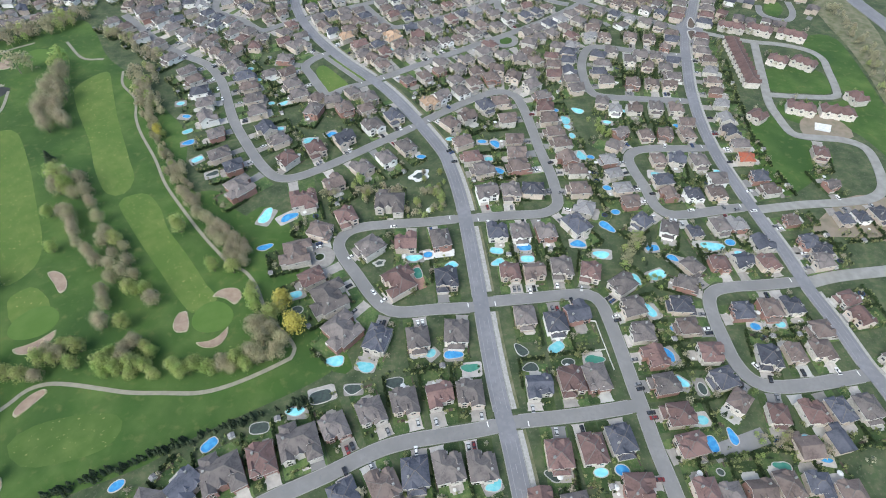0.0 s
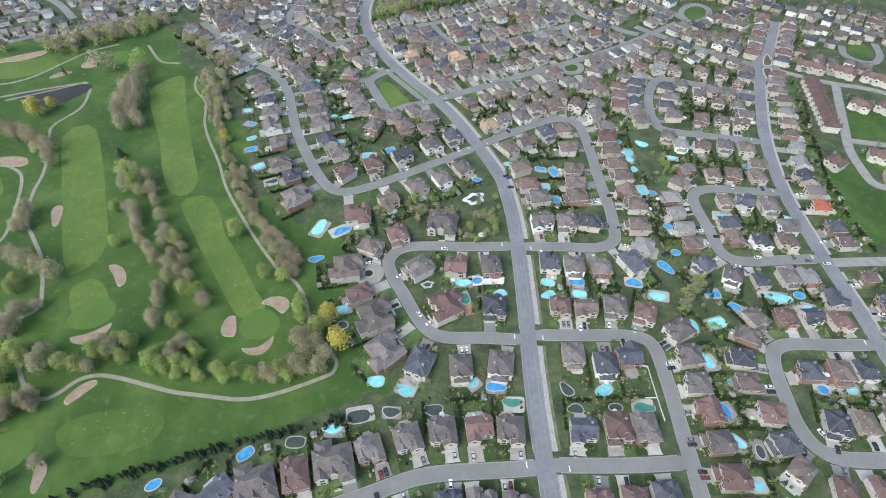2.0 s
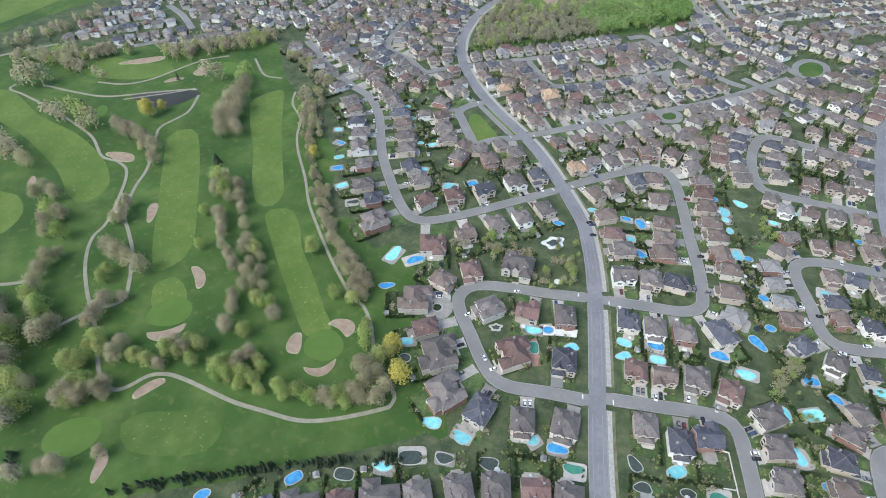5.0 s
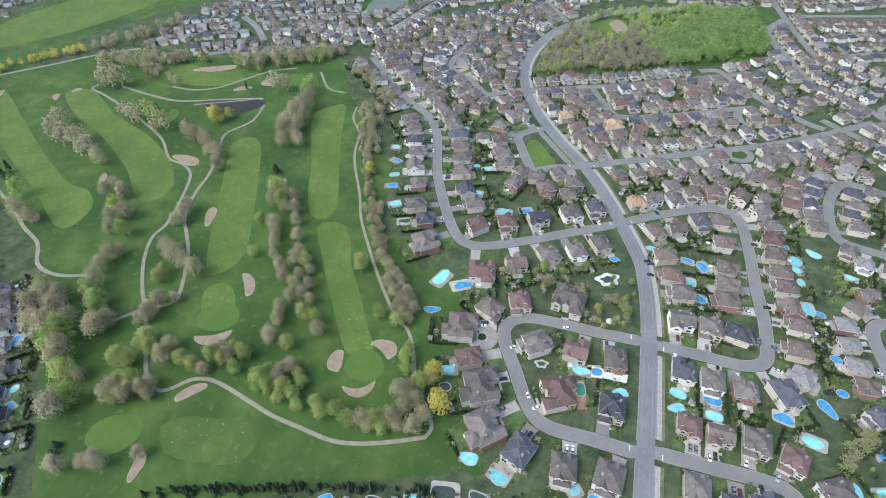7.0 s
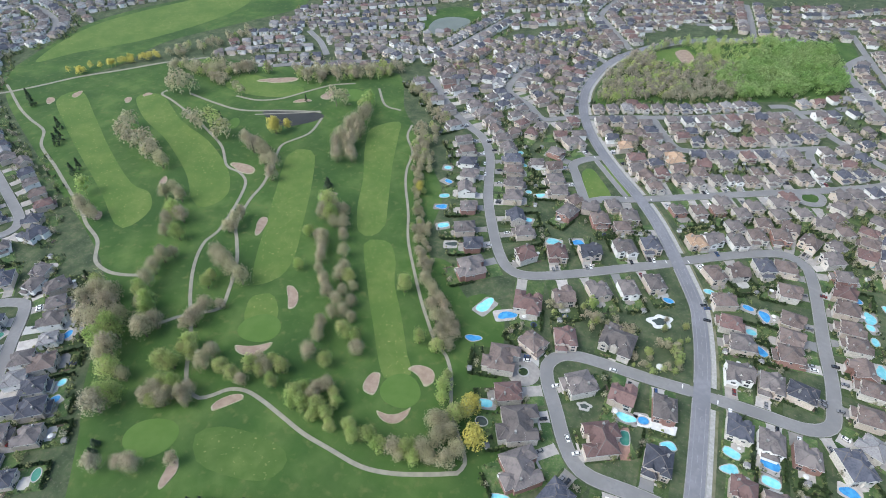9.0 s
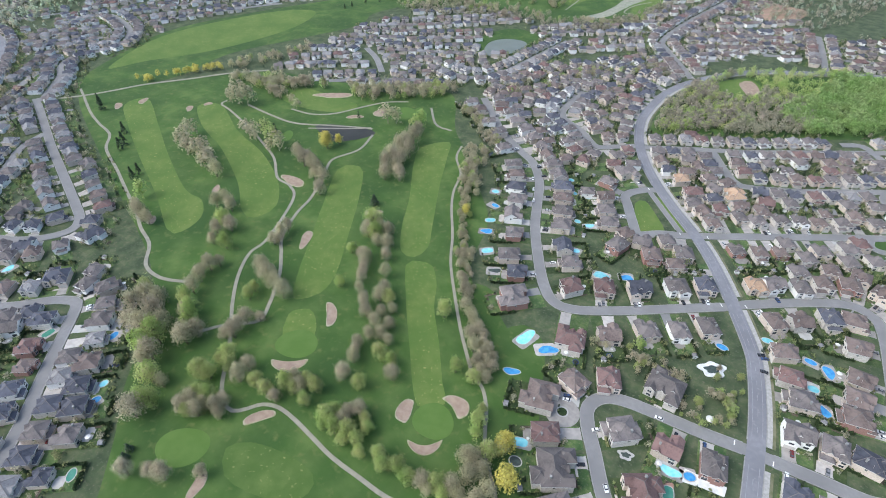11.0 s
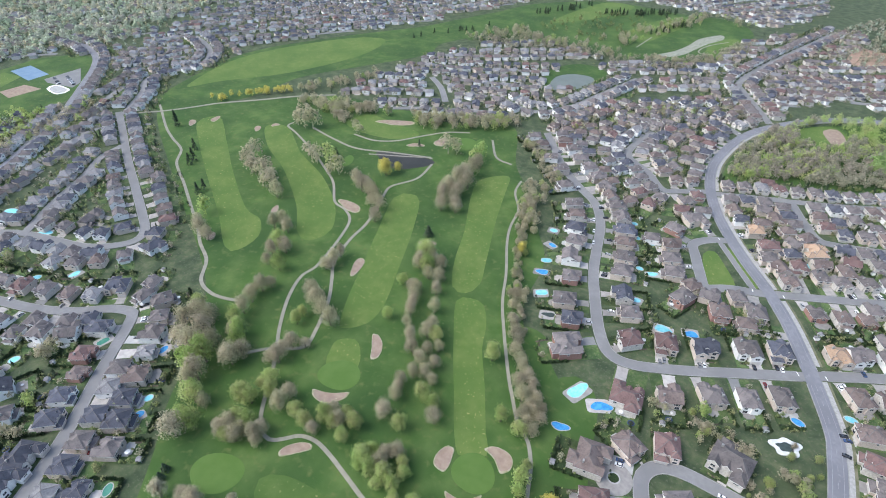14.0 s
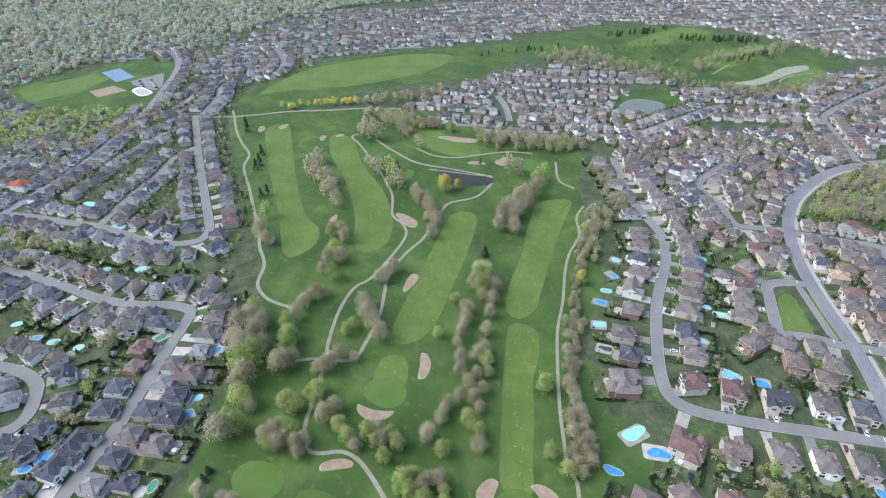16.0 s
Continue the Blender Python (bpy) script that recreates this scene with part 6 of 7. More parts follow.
def crown_mesh(kind, seed):
    rng = np.random.RandomState(seed)
    n, s = {"bare": (1900, 0.0168), "blossom": (1900, 0.0185), "leaf": (1900, 0.02), "yellow": (1700, 0.022), "conifer": (500, 0.036)}[kind]
    p, out = crown_points(kind, n, rng, 19)
    if kind == "conifer" or kind == "yellow":
        v, f = leaf_quads(p, s, rng, face=out)
    else:  # fine upright twigs with small leaves
        m = n * 2 // 3
        v, f = leaf_quads(p[:m], s * 0.95, rng, face=out[:m])
        a = leaf_quads(p[m:], s * 0.55, rng, 3.2, out[m:] * 0.6 + (0, 0, 0.8))
        v, f = np.r_[v, a[0]], np.r_[f, a[1] + len(v)]
    turned = np.repeat(out + 0.3 * rng.normal(size=out.shape), 3, 0)
    turned /= np.linalg.norm(turned, axis=1)[:, None]
    if kind in ("bare", "blossom"):  # bare twigs standing out of the crown
        q, d = crown_points(kind, 200, rng, 19)
        a = leaf_quads(q + d * 0.02, 0.006, rng, 7.0, d + (0, 0, 0.5))
        v, f, turned = np.r_[v, a[0]], np.r_[f, a[1] + len(v)], np.r_[turned, np.repeat(d, 3, 0)]
    return faces("crown", v, f, CROWNS[kind], look_to=turned)


TRUNKS = [trunk_mesh(s) for s in range(4)]
CROWN_MESHES = {k: [crown_mesh(k, 20 + s) for s in range(7)] for k in ("bare", "leaf", "yellow", "conifer", "blossom")}
TREE_LABEL = {"bare": "deciduous tree with bare grey-brown budding twigs", "leaf": "deciduous tree with sparse fresh yellow-green leaves", "yellow": "round tree in bright golden-yellow leaf",
              "conifer": "narrow dark green conifer", "blossom": "deciduous tree with pale cream buds"}
tree_rng = random.Random(3)


MORE = {k: [] for k in (*CROWN_MESHES, "dim", "dull")}  # trees that stay joined
planted = [0]


def tree(kind, x, y, height, wide=1.0, single=True):
    if not single or planted[0] >= 300 or math.hypot(x + 120, y - 180) > 330:
        MORE[kind].append((x, y, height))
        return None
    planted[0] += 1
    ob = new("tree", tree_rng.choice(TRUNKS))
    crown = new("crown", tree_rng.choice(CROWN_MESHES[kind]))
    crown.parent = ob
    w = height * wide * tree_rng.uniform(1.08, 1.25)
    ob.matrix_world = Matrix.Translation((x, y, 0)) @ Matrix.Rotation(tree_rng.uniform(0, 6.28), 4, "Z") @ Matrix.Diagonal((w, w, height, 1))
    return tagged(ob, TREE_LABEL[kind], "tree", kind + " trees")


FAIRWAYS = [AREAS[k] for k in AREAS if k.startswith(("fairway", "pond"))]


def belt(kind, points, spread, count, low, high):
    """Trees strewn along a line."""
    line = spline(points, 1.5)
    done, tries = 0, 0
    while done < count and tries < count * 6:
        tries += 1
        p = line[tree_rng.randrange(len(line))]
        x, y = p[0] + tree_rng.gauss(0, spread * 0.55), p[1] + tree_rng.gauss(0, spread * 0.55)
        if any(inside(f, (x, y))[0] for f in FAIRWAYS) or any(math.hypot(x - s[1], y - s[2]) < max(s[3], s[4]) + 2 for s in SPOTS):
            continue
        other = {"bare": "leaf", "leaf": "bare"}.get(kind, kind)
        tree(kind if tree_rng.random() < 0.8 else other, x, y, tree_rng.uniform(low, high) * (1.2 if kind != "conifer" else 1.0) * 1.06, 0.82 if kind != "conifer" else 1.35)
        done += 1


def grove(kind, places):
    """Trees standing where they can be told apart: x, y, crown width."""
    for x, y, w in places:
        h = w * tree_rng.uniform(1.2, 1.5) if kind != "conifer" else w * 1.5
        tree(kind, x, y, h, 1.18 * w / h if kind != "conifer" else 1.35)


grove("leaf", [(-136.7, 135.6, 9.6), (-129.5, 138.7, 10.3), (-122.5, 138, 9.6), (-108.5, 142.2, 11), (-96.3, 170.4, 11.8), (-92, 175.9, 10.5), (-103.7, 140, 9)])
grove("bare", [(-114.7, 139.5, 10.3), (-101.2, 145.7, 11.8), (-97.6, 153.5, 12.7), (-100.1, 163.2, 12.3), (-103.9, 161.5, 11.5), (-89.3, 146.9, 10.5), (-86.8, 153.3, 10.6), (-93.9, 160.3, 11.5), (-110.9, 138.2, 8.3), (-96.4, 143.5, 9.7)])
grove("yellow", [(-81.5, 162.1, 14), (-90.7, 177.6, 13)])
grove("bare", [(-336.4, 136.8, 16.4), (-317.3, 130, 16.6), (-313.9, 118.8, 15.4), (-290.7, 110, 15.3), (-335.7, 127, 14.5), (-328.2, 139.5, 13.8), (-308.3, 129.4, 13.2), (-325.5, 117.8, 13.2), (-290, 105, 12.2), (-270.4, 102.8, 9.6)])
grove("leaf", [(-300.2, 120.3, 16.6), (-301.2, 111.6, 15.6), (-277.9, 100.7, 14.7), (-261.7, 91.6, 13.3), (-272.3, 90, 10.1)])
grove("blossom", [(-265.2, 82.7, 15.9)])
grove("bare", [(-326.4, 169.4, 11), (-320.8, 159.4, 11.6), (-286.6, 129.8, 15), (-286.1, 137.5, 12.9), (-307.1, 143.6, 9.5), (-266.4, 149.6, 12), (-270.2, 162.2, 10.8), (-264.4, 168.1, 7.7), (-270.2, 146.1, 9), (-269.5, 156.3, 9.1)])
grove("leaf", [(-315.9, 151.1, 11.4), (-303.6, 146.2, 12.7), (-296.3, 140.3, 12.4), (-258.2, 119.6, 11.9), (-252.8, 121.7, 11.1), (-255.4, 137.2, 12.3), (-249, 132.6, 11.3), (-256.7, 132, 8.5)])
grove("bare", [(-287.4, 195.5, 16.1), (-299.2, 200.4, 12.9), (-267.8, 190.8, 14.6), (-278.1, 193.6, 11.6), (-237.4, 130.3, 12.4), (-239.4, 138.3, 10.5), (-246.8, 99.7, 11.9), (-245.9, 105.1, 11.3), (-237.9, 102.4, 11.1), (-231.9, 109.8, 11.1), (-231.2, 114.3, 9.9), (-226.9, 108.2, 7.7), (-238.7, 107.5, 8.5)])
grove("leaf", [(-285.1, 177, 9.7), (-288.3, 184.2, 8.2), (-247, 110.1, 10.8), (-241.2, 111.8, 11.4), (-241.9, 99.3, 8.5)])
grove("leaf", [(-227.2, 133.7, 9.5), (-217.8, 132.7, 10), (-212.4, 142.4, 10.8), (-196.6, 149.8, 11.4), (-195, 139.8, 9.1), (-205.1, 151.6, 8.1), (-205.7, 142, 8), (-177.8, 165.3, 10)])
grove("bare", [(-211, 132.9, 8.6), (-211.1, 147.9, 8.9), (-204, 145.3, 10.7), (-190, 165.4, 11.6), (-192.9, 177.4, 9.1), (-198.4, 187.5, 8.6), (-196.5, 182.7, 7.8)])
grove("leaf", [(-182.7, 188.1, 10.6), (-172.4, 187.3, 10.4), (-178.2, 187.9, 7.7), (-206.3, 226.8, 10.2), (-244.4, 220.8, 9)])
grove("bare", [(-166.5, 180.6, 10.1), (-197.2, 196.3, 9.5), (-191.5, 200.5, 10.2), (-201.2, 206.5, 10.5), (-192, 209.1, 10.4), (-218.9, 216, 10.2), (-211.5, 209.8, 10), (-212.3, 224.8, 11.1), (-214.7, 232.8, 9.6), (-234.7, 232.4, 9.9), (-242.5, 244, 10.2), (-251.2, 251.4, 9.6), (-224.4, 245.4, 10), (-184.3, 199, 8.6), (-229.6, 223.8, 8.1), (-203.1, 215.2, 9.2), (-199.1, 221.3, 7.7)])
grove("leaf", [(-177.4, 138.6, 12), (-176.6, 145.1, 10.2), (-170.1, 136.7, 10.5), (-162.7, 139, 11.1), (-155.7, 137.9, 9.7), (-155.6, 146.5, 8.6), (-141.8, 139.3, 8.8), (-150.6, 134.3, 7.7), (-162.5, 134.7, 7.9), (-176.5, 135, 7.5), (-161.2, 151.3, 7.5), (-169.8, 237.9, 11.4)])
grove("bare", [(-170.1, 148.5, 10.2), (-166.3, 152.5, 10.2), (-169.3, 142.9, 9.4)])
grove("bare", [(-179.8, 272.4, 8.1), (-170.6, 261.9, 9.5), (-161.4, 250, 9.9), (-149.8, 241.1, 10.3), (-145.8, 231.2, 10.1), (-138.3, 234.9, 9.3), (-138.6, 224.1, 10.5), (-130.7, 226.8, 9.7), (-131.1, 215, 10.2), (-122.2, 217.4, 9.4), (-121.5, 209.6, 9.3), (-187.1, 283.4, 8.4), (-195, 291.9, 7.7), (-164.4, 257.6, 8.5), (-155.3, 246.9, 9), (-144.3, 237.9, 9.4), (-136.1, 229.4, 8.5), (-131.6, 221.5, 9), (-127.4, 219.7, 8.2), (-125.4, 225.3, 7.5), (-126.9, 212.4, 8), (-175.6, 267.9, 7.2)])
grove("leaf", [(-139.3, 205.7, 9.5), (-127.1, 204.4, 9.9)])
grove("leaf", [(-110.7, 183.7, 10.4), (-107.4, 177.1, 9), (-112.2, 190.7, 7.5)])
grove("bare", [(-220.5, 70.4, 12.4), (-206.9, 82.3, 7.6), (-229, 68.6, 8.3)])
grove("blossom", [(-237.8, 61.7, 10.1)])
grove("bare", [(-529.9, 367.9, 21.7), (-520.5, 371.6, 18.4), (-540.9, 366.9, 15.4), (-473.4, 330.1, 13.9), (-453.9, 325.5, 14.9), (-419.5, 324.3, 14.4), (-464.3, 327.5, 10.9), (-426.1, 319.2, 11.7), (-505.4, 283.6, 16.4), (-513.4, 296, 13.9), (-487, 277.1, 16), (-466.8, 269.2, 15.5), (-471.8, 279.7, 14.4), (-445.2, 265.5, 16.4), (-429.9, 261.8, 14.7), (-454.4, 266, 13.9), (-484.5, 271.2, 13.1), (-505.9, 277.4, 12.1), (-458.6, 277.5, 11.5)])
grove("leaf", [(-451.8, 336.4, 15.1), (-430.1, 327.4, 17.4)])
grove("bare", [(-391.9, 323.1, 14), (-379.5, 318.1, 13.7), (-368.2, 318.1, 14.8), (-358.8, 313.3, 13.3), (-346.2, 307.5, 13), (-335.3, 293.2, 12.6), (-382.6, 326.2, 11.3), (-356.7, 307.7, 9.5), (-370.5, 426.5, 16.9), (-363, 430.9, 15.4), (-323.4, 408, 15.8), (-323.4, 395.4, 15.6), (-322.3, 384.2, 15.3), (-311.3, 385.6, 15.2), (-316.6, 365.8, 14.9), (-309.3, 366.5, 13.5), (-313.4, 353.7, 14.6), (-304.4, 356.1, 13.2), (-305.3, 342.3, 13), (-294.1, 348.5, 13), (-310.6, 375.1, 12.4), (-328.8, 422.7, 13.4)])
grove("yellow", [(-385.5, 353.6, 15.8), (-381.1, 365.3, 9.8)])
grove("leaf", [(-339.4, 441.5, 15.3), (-336.8, 430.9, 13.6)])
grove("yellow", [(-218, 338, 8.5)])
belt("bare", [(-243, 392), (-232, 358), (-216, 334), (-199, 306), (-184, 284), (-168, 266)], 5, 70, 4.5, 7.5)
grove("leaf", [(-266.7, 283.2, 15.7), (-257.3, 272.9, 13.2), (-261.3, 251.8, 8.8), (-364.8, 219.1, 14), (-341.5, 202.4, 12.2)])
grove("bare", [(-264.5, 273.2, 12.3), (-251.7, 281.5, 12.2), (-243.7, 270.6, 11.9), (-246.5, 250.5, 10.4), (-239.3, 239.4, 9.2), (-235.7, 259.7, 10.4), (-262.3, 283.8, 10.3), (-251.8, 268.6, 9.9), (-388, 238.6, 12.4), (-376.9, 235.5, 12.2), (-390.4, 231.9, 11.2), (-354.7, 217.9, 12.7), (-360, 209.2, 11.5), (-353.5, 200.3, 9.2), (-330.5, 180.3, 11.3), (-328.8, 187.1, 8.7), (-332.1, 174.9, 8.6)])
grove("bare", [(-317.2, 234.8, 11.3), (-319, 242.8, 10.4), (-316.6, 226.1, 10.1), (-312.4, 228.4, 9.1), (-423.8, 186.4, 14.3), (-416, 187.2, 12), (-441.8, 193, 10.1)])
grove("leaf", [(-452.1, 205.2, 14), (-344.7, 141.7, 12.5)])
grove("conifer", [(-571.5, 259.9, 8.9), (-551.1, 247.1, 9.7), (-545.1, 240.1, 8.5), (-656.2, 281.9, 8.6), (-640.2, 275.8, 9.6), (-489, 217.8, 7.8), (-489.8, 224.8, 7.9), (-403.7, 419, 5.1), (-454.4, 350.2, 5.5), (-288, 308.1, 7), (-249.5, 69.4, 4.4), (-246.6, 65.6, 4.4)])
belt("leaf", [(-61.6, 280), (-39.6, 267.6), (-6.7, 261.4), (-8.3, 291.4)], 10, 26, 3, 6)
belt("bare", [(-61.5, 279.5), (-39.6, 267.1), (-6.7, 261), (-8.3, 290.9)], 10, 12, 4, 7)
belt("leaf", [(144.3, 95.2), (168.1, 100.6), (188.6, 97.9)], 6, 14, 2, 4)
belt("bare", [(152.8, 103.4), (166.9, 97.9)], 6, 10, 3, 4)
belt("bare", [(-388.2, 56), (-372.1, 59.1)], 5, 4, 8, 10)
belt("leaf", [(-351, 37.5), (-338.6, 39)], 3, 3, 6, 8)
belt("bare", [(-337.6, 25.1), (-325.7, 27.2)], 4, 4, 6, 8)
belt("bare", [(-558.3, 33.1), (-535.1, 44.9), (-503.9, 74.3)], 9, 16, 6, 9)
belt("bare", [(-519.4, 19.8), (-512.2, 33.3)], 6, 6, 6, 9)
belt("bare", [(-759.4, 85.4), (-710.6, 152.2), (-784, 239.2)], 22, 40, 7, 10)
belt("bare", [(-247.9, 403.5), (-261.2, 448.3), (-292, 477.4), (-322.8, 500.4)], 8, 44, 6, 9)
belt("bare", [(-245.2, 609.7), (-286.6, 604.3), (-300.9, 571.1), (-240.2, 679.2)], 16, 34, 5, 8)
belt("bare", [(-194.3, 734.8), (-230.5, 683.9), (-253.3, 655.2)], 18, 30, 6, 9)
belt("bare", [(-270, 428.1), (-250.1, 393.5), (-227, 367.2)], 8, 30, 7, 11)
belt("bare", [(-559.2, 420.1), (-505.6, 436.9), (-446.3, 460.9), (-388.8, 499.1), (-366.1, 529.4)], 16, 120, 7, 12)
belt("yellow", [(-677.5, 344.8), (-658.6, 378.3), (-630.7, 428.5)], 7, 26, 6, 9)
belt("bare", [(-621.4, 430.9), (-607.3, 465.7), (-591, 530)], 14, 40, 6, 10)
belt("conifer", [(-192.7, 68.9), (-156.5, 84.8), (-132.8, 96), (-108.3, 106.3), (-83.7, 116.2), (-61.5, 125)], 2, 110, 4, 6)
belt("conifer", [(-602.7, 942.4), (-566.2, 1070.7)], 10, 24, 8, 11)
belt("conifer", [(-510.8, 1030.6), (-417.2, 1109.9)], 12, 40, 8, 11)
belt("conifer", [(-397.5, 961.6), (-372.9, 1071)], 8, 22, 7, 9)
belt("conifer", [(-681.4, 682.7), (-618.7, 819.5)], 12, 12, 6, 9)
belt("bare", [(-55.7, 269.4), (-32.8, 275), (-9.5, 278), (0.3, 256.9)], 9, 16, 5, 8)
belt("leaf", [(-60.2, 284.3), (-56.8, 281.9)], 2, 2, 8, 9)
belt("bare", [(107.8, 205.8), (118.2, 221.7), (127.4, 235.2)], 3, 16, 5, 7)
belt("conifer", [(116, 208.4), (132.2, 231.7)], 6, 10, 4, 6)
belt("leaf", [(128.3, 215.6), (127.4, 191.7), (122, 183.5)], 6, 9, 3, 5)
belt("bare", [(-93.9, 278.3), (-63.2, 267.1), (-52.7, 278.4)], 7, 10, 4, 7)
belt("leaf", [(118.1, 354.3), (126.4, 339.9), (115, 361.8)], 6, 12, 4, 6)
belt("bare", [(-597.5, 750), (-559.8, 816.8), (-474.3, 811.9), (-381.8, 823.4)], 22, 90, 7, 11)
belt("bare", [(-409.9, 877.3), (-409, 966.2), (-364, 1116.7), (-296, 1119.4)], 22, 90, 7, 11)
belt("bare", [(-335.2, 845.1), (-281.9, 861.8), (-264.6, 932.9)], 12, 40, 6, 9)
belt("bare", [(392, 560), (396, 500), (384, 430), (372, 395)], 8, 40, 5, 8)
belt("bare", [(-590.2, 406.6), (-553, 414.5), (-507.9, 409.6), (-466.3, 405)], 10, 34, 8, 11)

# garden trees and shrubs
for h in HOUSES:
    x, y, turn, gx, fy, half, dist, simple = h
    c, s = math.cos(turn), math.sin(turn)
    for u, v, chance in ((-0.6 * half, fy - 3.5, 0.55), (0.8 * half, 12.0, 0.6), (-0.5 * half, 14.5, 0.6), (0.1 * half, 15.5, 0.5), (-half - 1.2, 8.0, 0.5), (half + 1.2, 2.0, 0.35)):
        if simple:
            chance *= 1.25
        if tree_rng.random() < chance:
            u, v = u * (-1 if gx < 0 and v < 0 else 1) + tree_rng.uniform(-1.5, 1.5), v + tree_rng.uniform(-1.5, 1.5)
            q = x + c * u - s * v, y + s * u + c * v
            if clear_of_pools(*q, 5.5) and off_roads(q, 2):
                tree(tree_rng.choice(("dim", "dim", "dim", "dull", "dull", "conifer")), *q, tree_rng.uniform(2.4, 6) * (1.25 if simple else 1.0), 1.1, False)

# cars in the car park by the sports field
lot_rng = random.Random(21)
for k in range(22):
    i, j = k % 11, k // 11
    x, y = -908 + 4.2 * i + 3 * j, 240 + 14 * j - 0.6 * i
    if lot_rng.random() < 0.8 and inside(AREAS["parking"], (x, y))[0]:
        put_car(x, y, 0.3, 0.2, lot_rng.choice((0, 0, 4, 2, 1)))

# cars left at the kerb
for (x, y), k, name in zip([(-199.1, 416.9), (-191, 402.2), (-183.3, 387.5)] + [(-41.1, 189.5), (-32.3, 242.5), (167.1, 258.1), (209.2, 257.6), (198.4, 259.2), (166.8, 141.4)], (0, 0, 0, 0, 0, 0, 0, 2, 0), ("w2", "w2", "w2", "w1", "w1", "rw2", "rw2", "rw2", "re1")):
    line = STREETS[name]
    i = int(np.argmin(((line - (x, y)) ** 2).sum(1)))
    dx, dy = line[min(i + 1, len(line) - 1)] - line[max(i - 1, 0)]
    put_car(x, y, 0.42, math.atan2(dy, dx) - math.pi / 2, k)

# ---- lawns of the single plots, beds and front walks ----
def flat_boxes(name, boxes, mat, label, category):
    """Low slabs with a rim, joined: centre, heading, extent, top."""
    verts, polys = [], []
    for x, y, turn, u0, u1, v0, v1, z in boxes:
        c, s, base = math.cos(turn), math.sin(turn), len(verts)
        for zz in (0.0, z):
            verts += [(x + c * u - s * v, y + s * u + c * v, zz) for u, v in ((u0, v0), (u1, v0), (u1, v1), (u0, v1))]
        polys += [[base + i for i in f] for f in ((4, 5, 6, 7), (0, 1, 5, 4), (1, 2, 6, 5), (2, 3, 7, 6), (3, 0, 4, 7))]
    return tagged(new(name, faces(name, verts, polys, mat)), label, category, kind="structure")


plot_rng = random.Random(12)
plots, beds, walks = [], [], []
for i, (x, y, turn, gx, fy, half, dist, simple) in enumerate(HOUSES):
    z = 0.062 + 0.0001 * i
    if dist > 45:
        continue
    plots.append((x, y, turn, -half - 1.2, half + 1.2, -dist + 4.6, -1.0, z))
    c, s = math.cos(turn), math.sin(turn)
    if free_of_roads(x - s * 15, y + c * 15):
        plots.append((x, y, turn, -half - 1.2, half + 1.2, -1.0, 14 + plot_rng.uniform(0, 3), z + 0.00005))
    side = -1 if gx > 0 else 1
    walks.append((x, y, turn, min(gx + side * 2.8, side * 1.6), max(gx + side * 2.8, side * 1.6), fy - 1.9, fy - 0.6, z + 0.05))
    for k in range(3):
        u, v = plot_rng.choice(((side * half * 0.55, fy - 0.3), (plot_rng.uniform(-half, half), 15.2), (-half - 0.4, plot_rng.uniform(0, 12)), (half + 0.3, plot_rng.uniform(0, 12))))
        a, b = (plot_rng.uniform(1, 2.6), plot_rng.uniform(0.4, 0.9))
        if abs(u) > half - 0.5:
            a, b = b * 0.7, a * 1.3
        if clear_of_pools(x + c * u - s * v, y + s * u + c * v, 5.5):
            beds.append((x, y, turn, u - a, u + a, v - b, v + b, z + 0.02 + 0.006 * k))
flat_boxes("lawn_plots", plots, PLOT, "patchy green and straw-coloured house lawns", "lawn")
flat_boxes("flower_beds", beds, MULCH, "dark brown mulched flower beds", "flower bed")
flat_boxes("driveways", FAR_DRIVES, PAVER, "straight paved driveways of the houses further off", "driveway")
flat_boxes("front_walks", walks, PAVER, "short paved walks to the front doors", "walk")

# ---- garden things ----
def white_fence(runs):
    """A low white board fence: posts, and two boards between each pair."""
    root = new("fence")
    for line in runs:
        line = spline(line, 2.4)
        for p in line:
            bm = bmesh.new()
            box(bm, p[0] - 0.1, p[0] + 0.1, p[1] - 0.1, p[1] + 0.1, 0, 1.5)
            part("post", bm, TRIM, root)
        for p, q in zip(line, line[1:]):
            d = q - p
            bm = bmesh.new()
            box(bm, 0, float(np.hypot(*d)), -0.05, 0.05, 0.15, 1.35)
            bm.transform(Matrix.Translation((*p, 0)) @ Matrix.Rotation(math.atan2(d[1], d[0]), 4, "Z"))
            part("board", bm, TRIM, root)
    return tagged(root, "white board fence round a corner garden", "fence")


white_fence([[(82.2, 169.6), (84.4, 169.7), (86.6, 169.5)], [(86.6, 169.5), (87.8, 160.3), (89.1, 151.4), (90, 144.9), (91, 139.1)], [(72.7, 149.5), (78.1, 150.1), (83.6, 150.8), (88.5, 151.4)]])

def patio(x, y, turn, w, l):
    bm = bmesh.new()
    box(bm, -w / 2, w / 2, -l / 2, l / 2, 0, 0.14)
    bmesh.ops.bevel(bm, geom=[e for e in bm.edges if abs(e.verts[0].co.z - e.verts[1].co.z) > 0.1], offset=min(w, l) * 0.2, segments=3, affect="EDGES")
    ob = new("patio", mesh("patio", bm, PAVER if yard_rng.random() < 0.7 else CONCRETE))
    ob.matrix_world = Matrix.Translation((x, y, 0)) @ Matrix.Rotation(turn, 4, "Z")
    tagged(ob, "paved garden terrace behind a house", "patio", "garden patios", "structure")


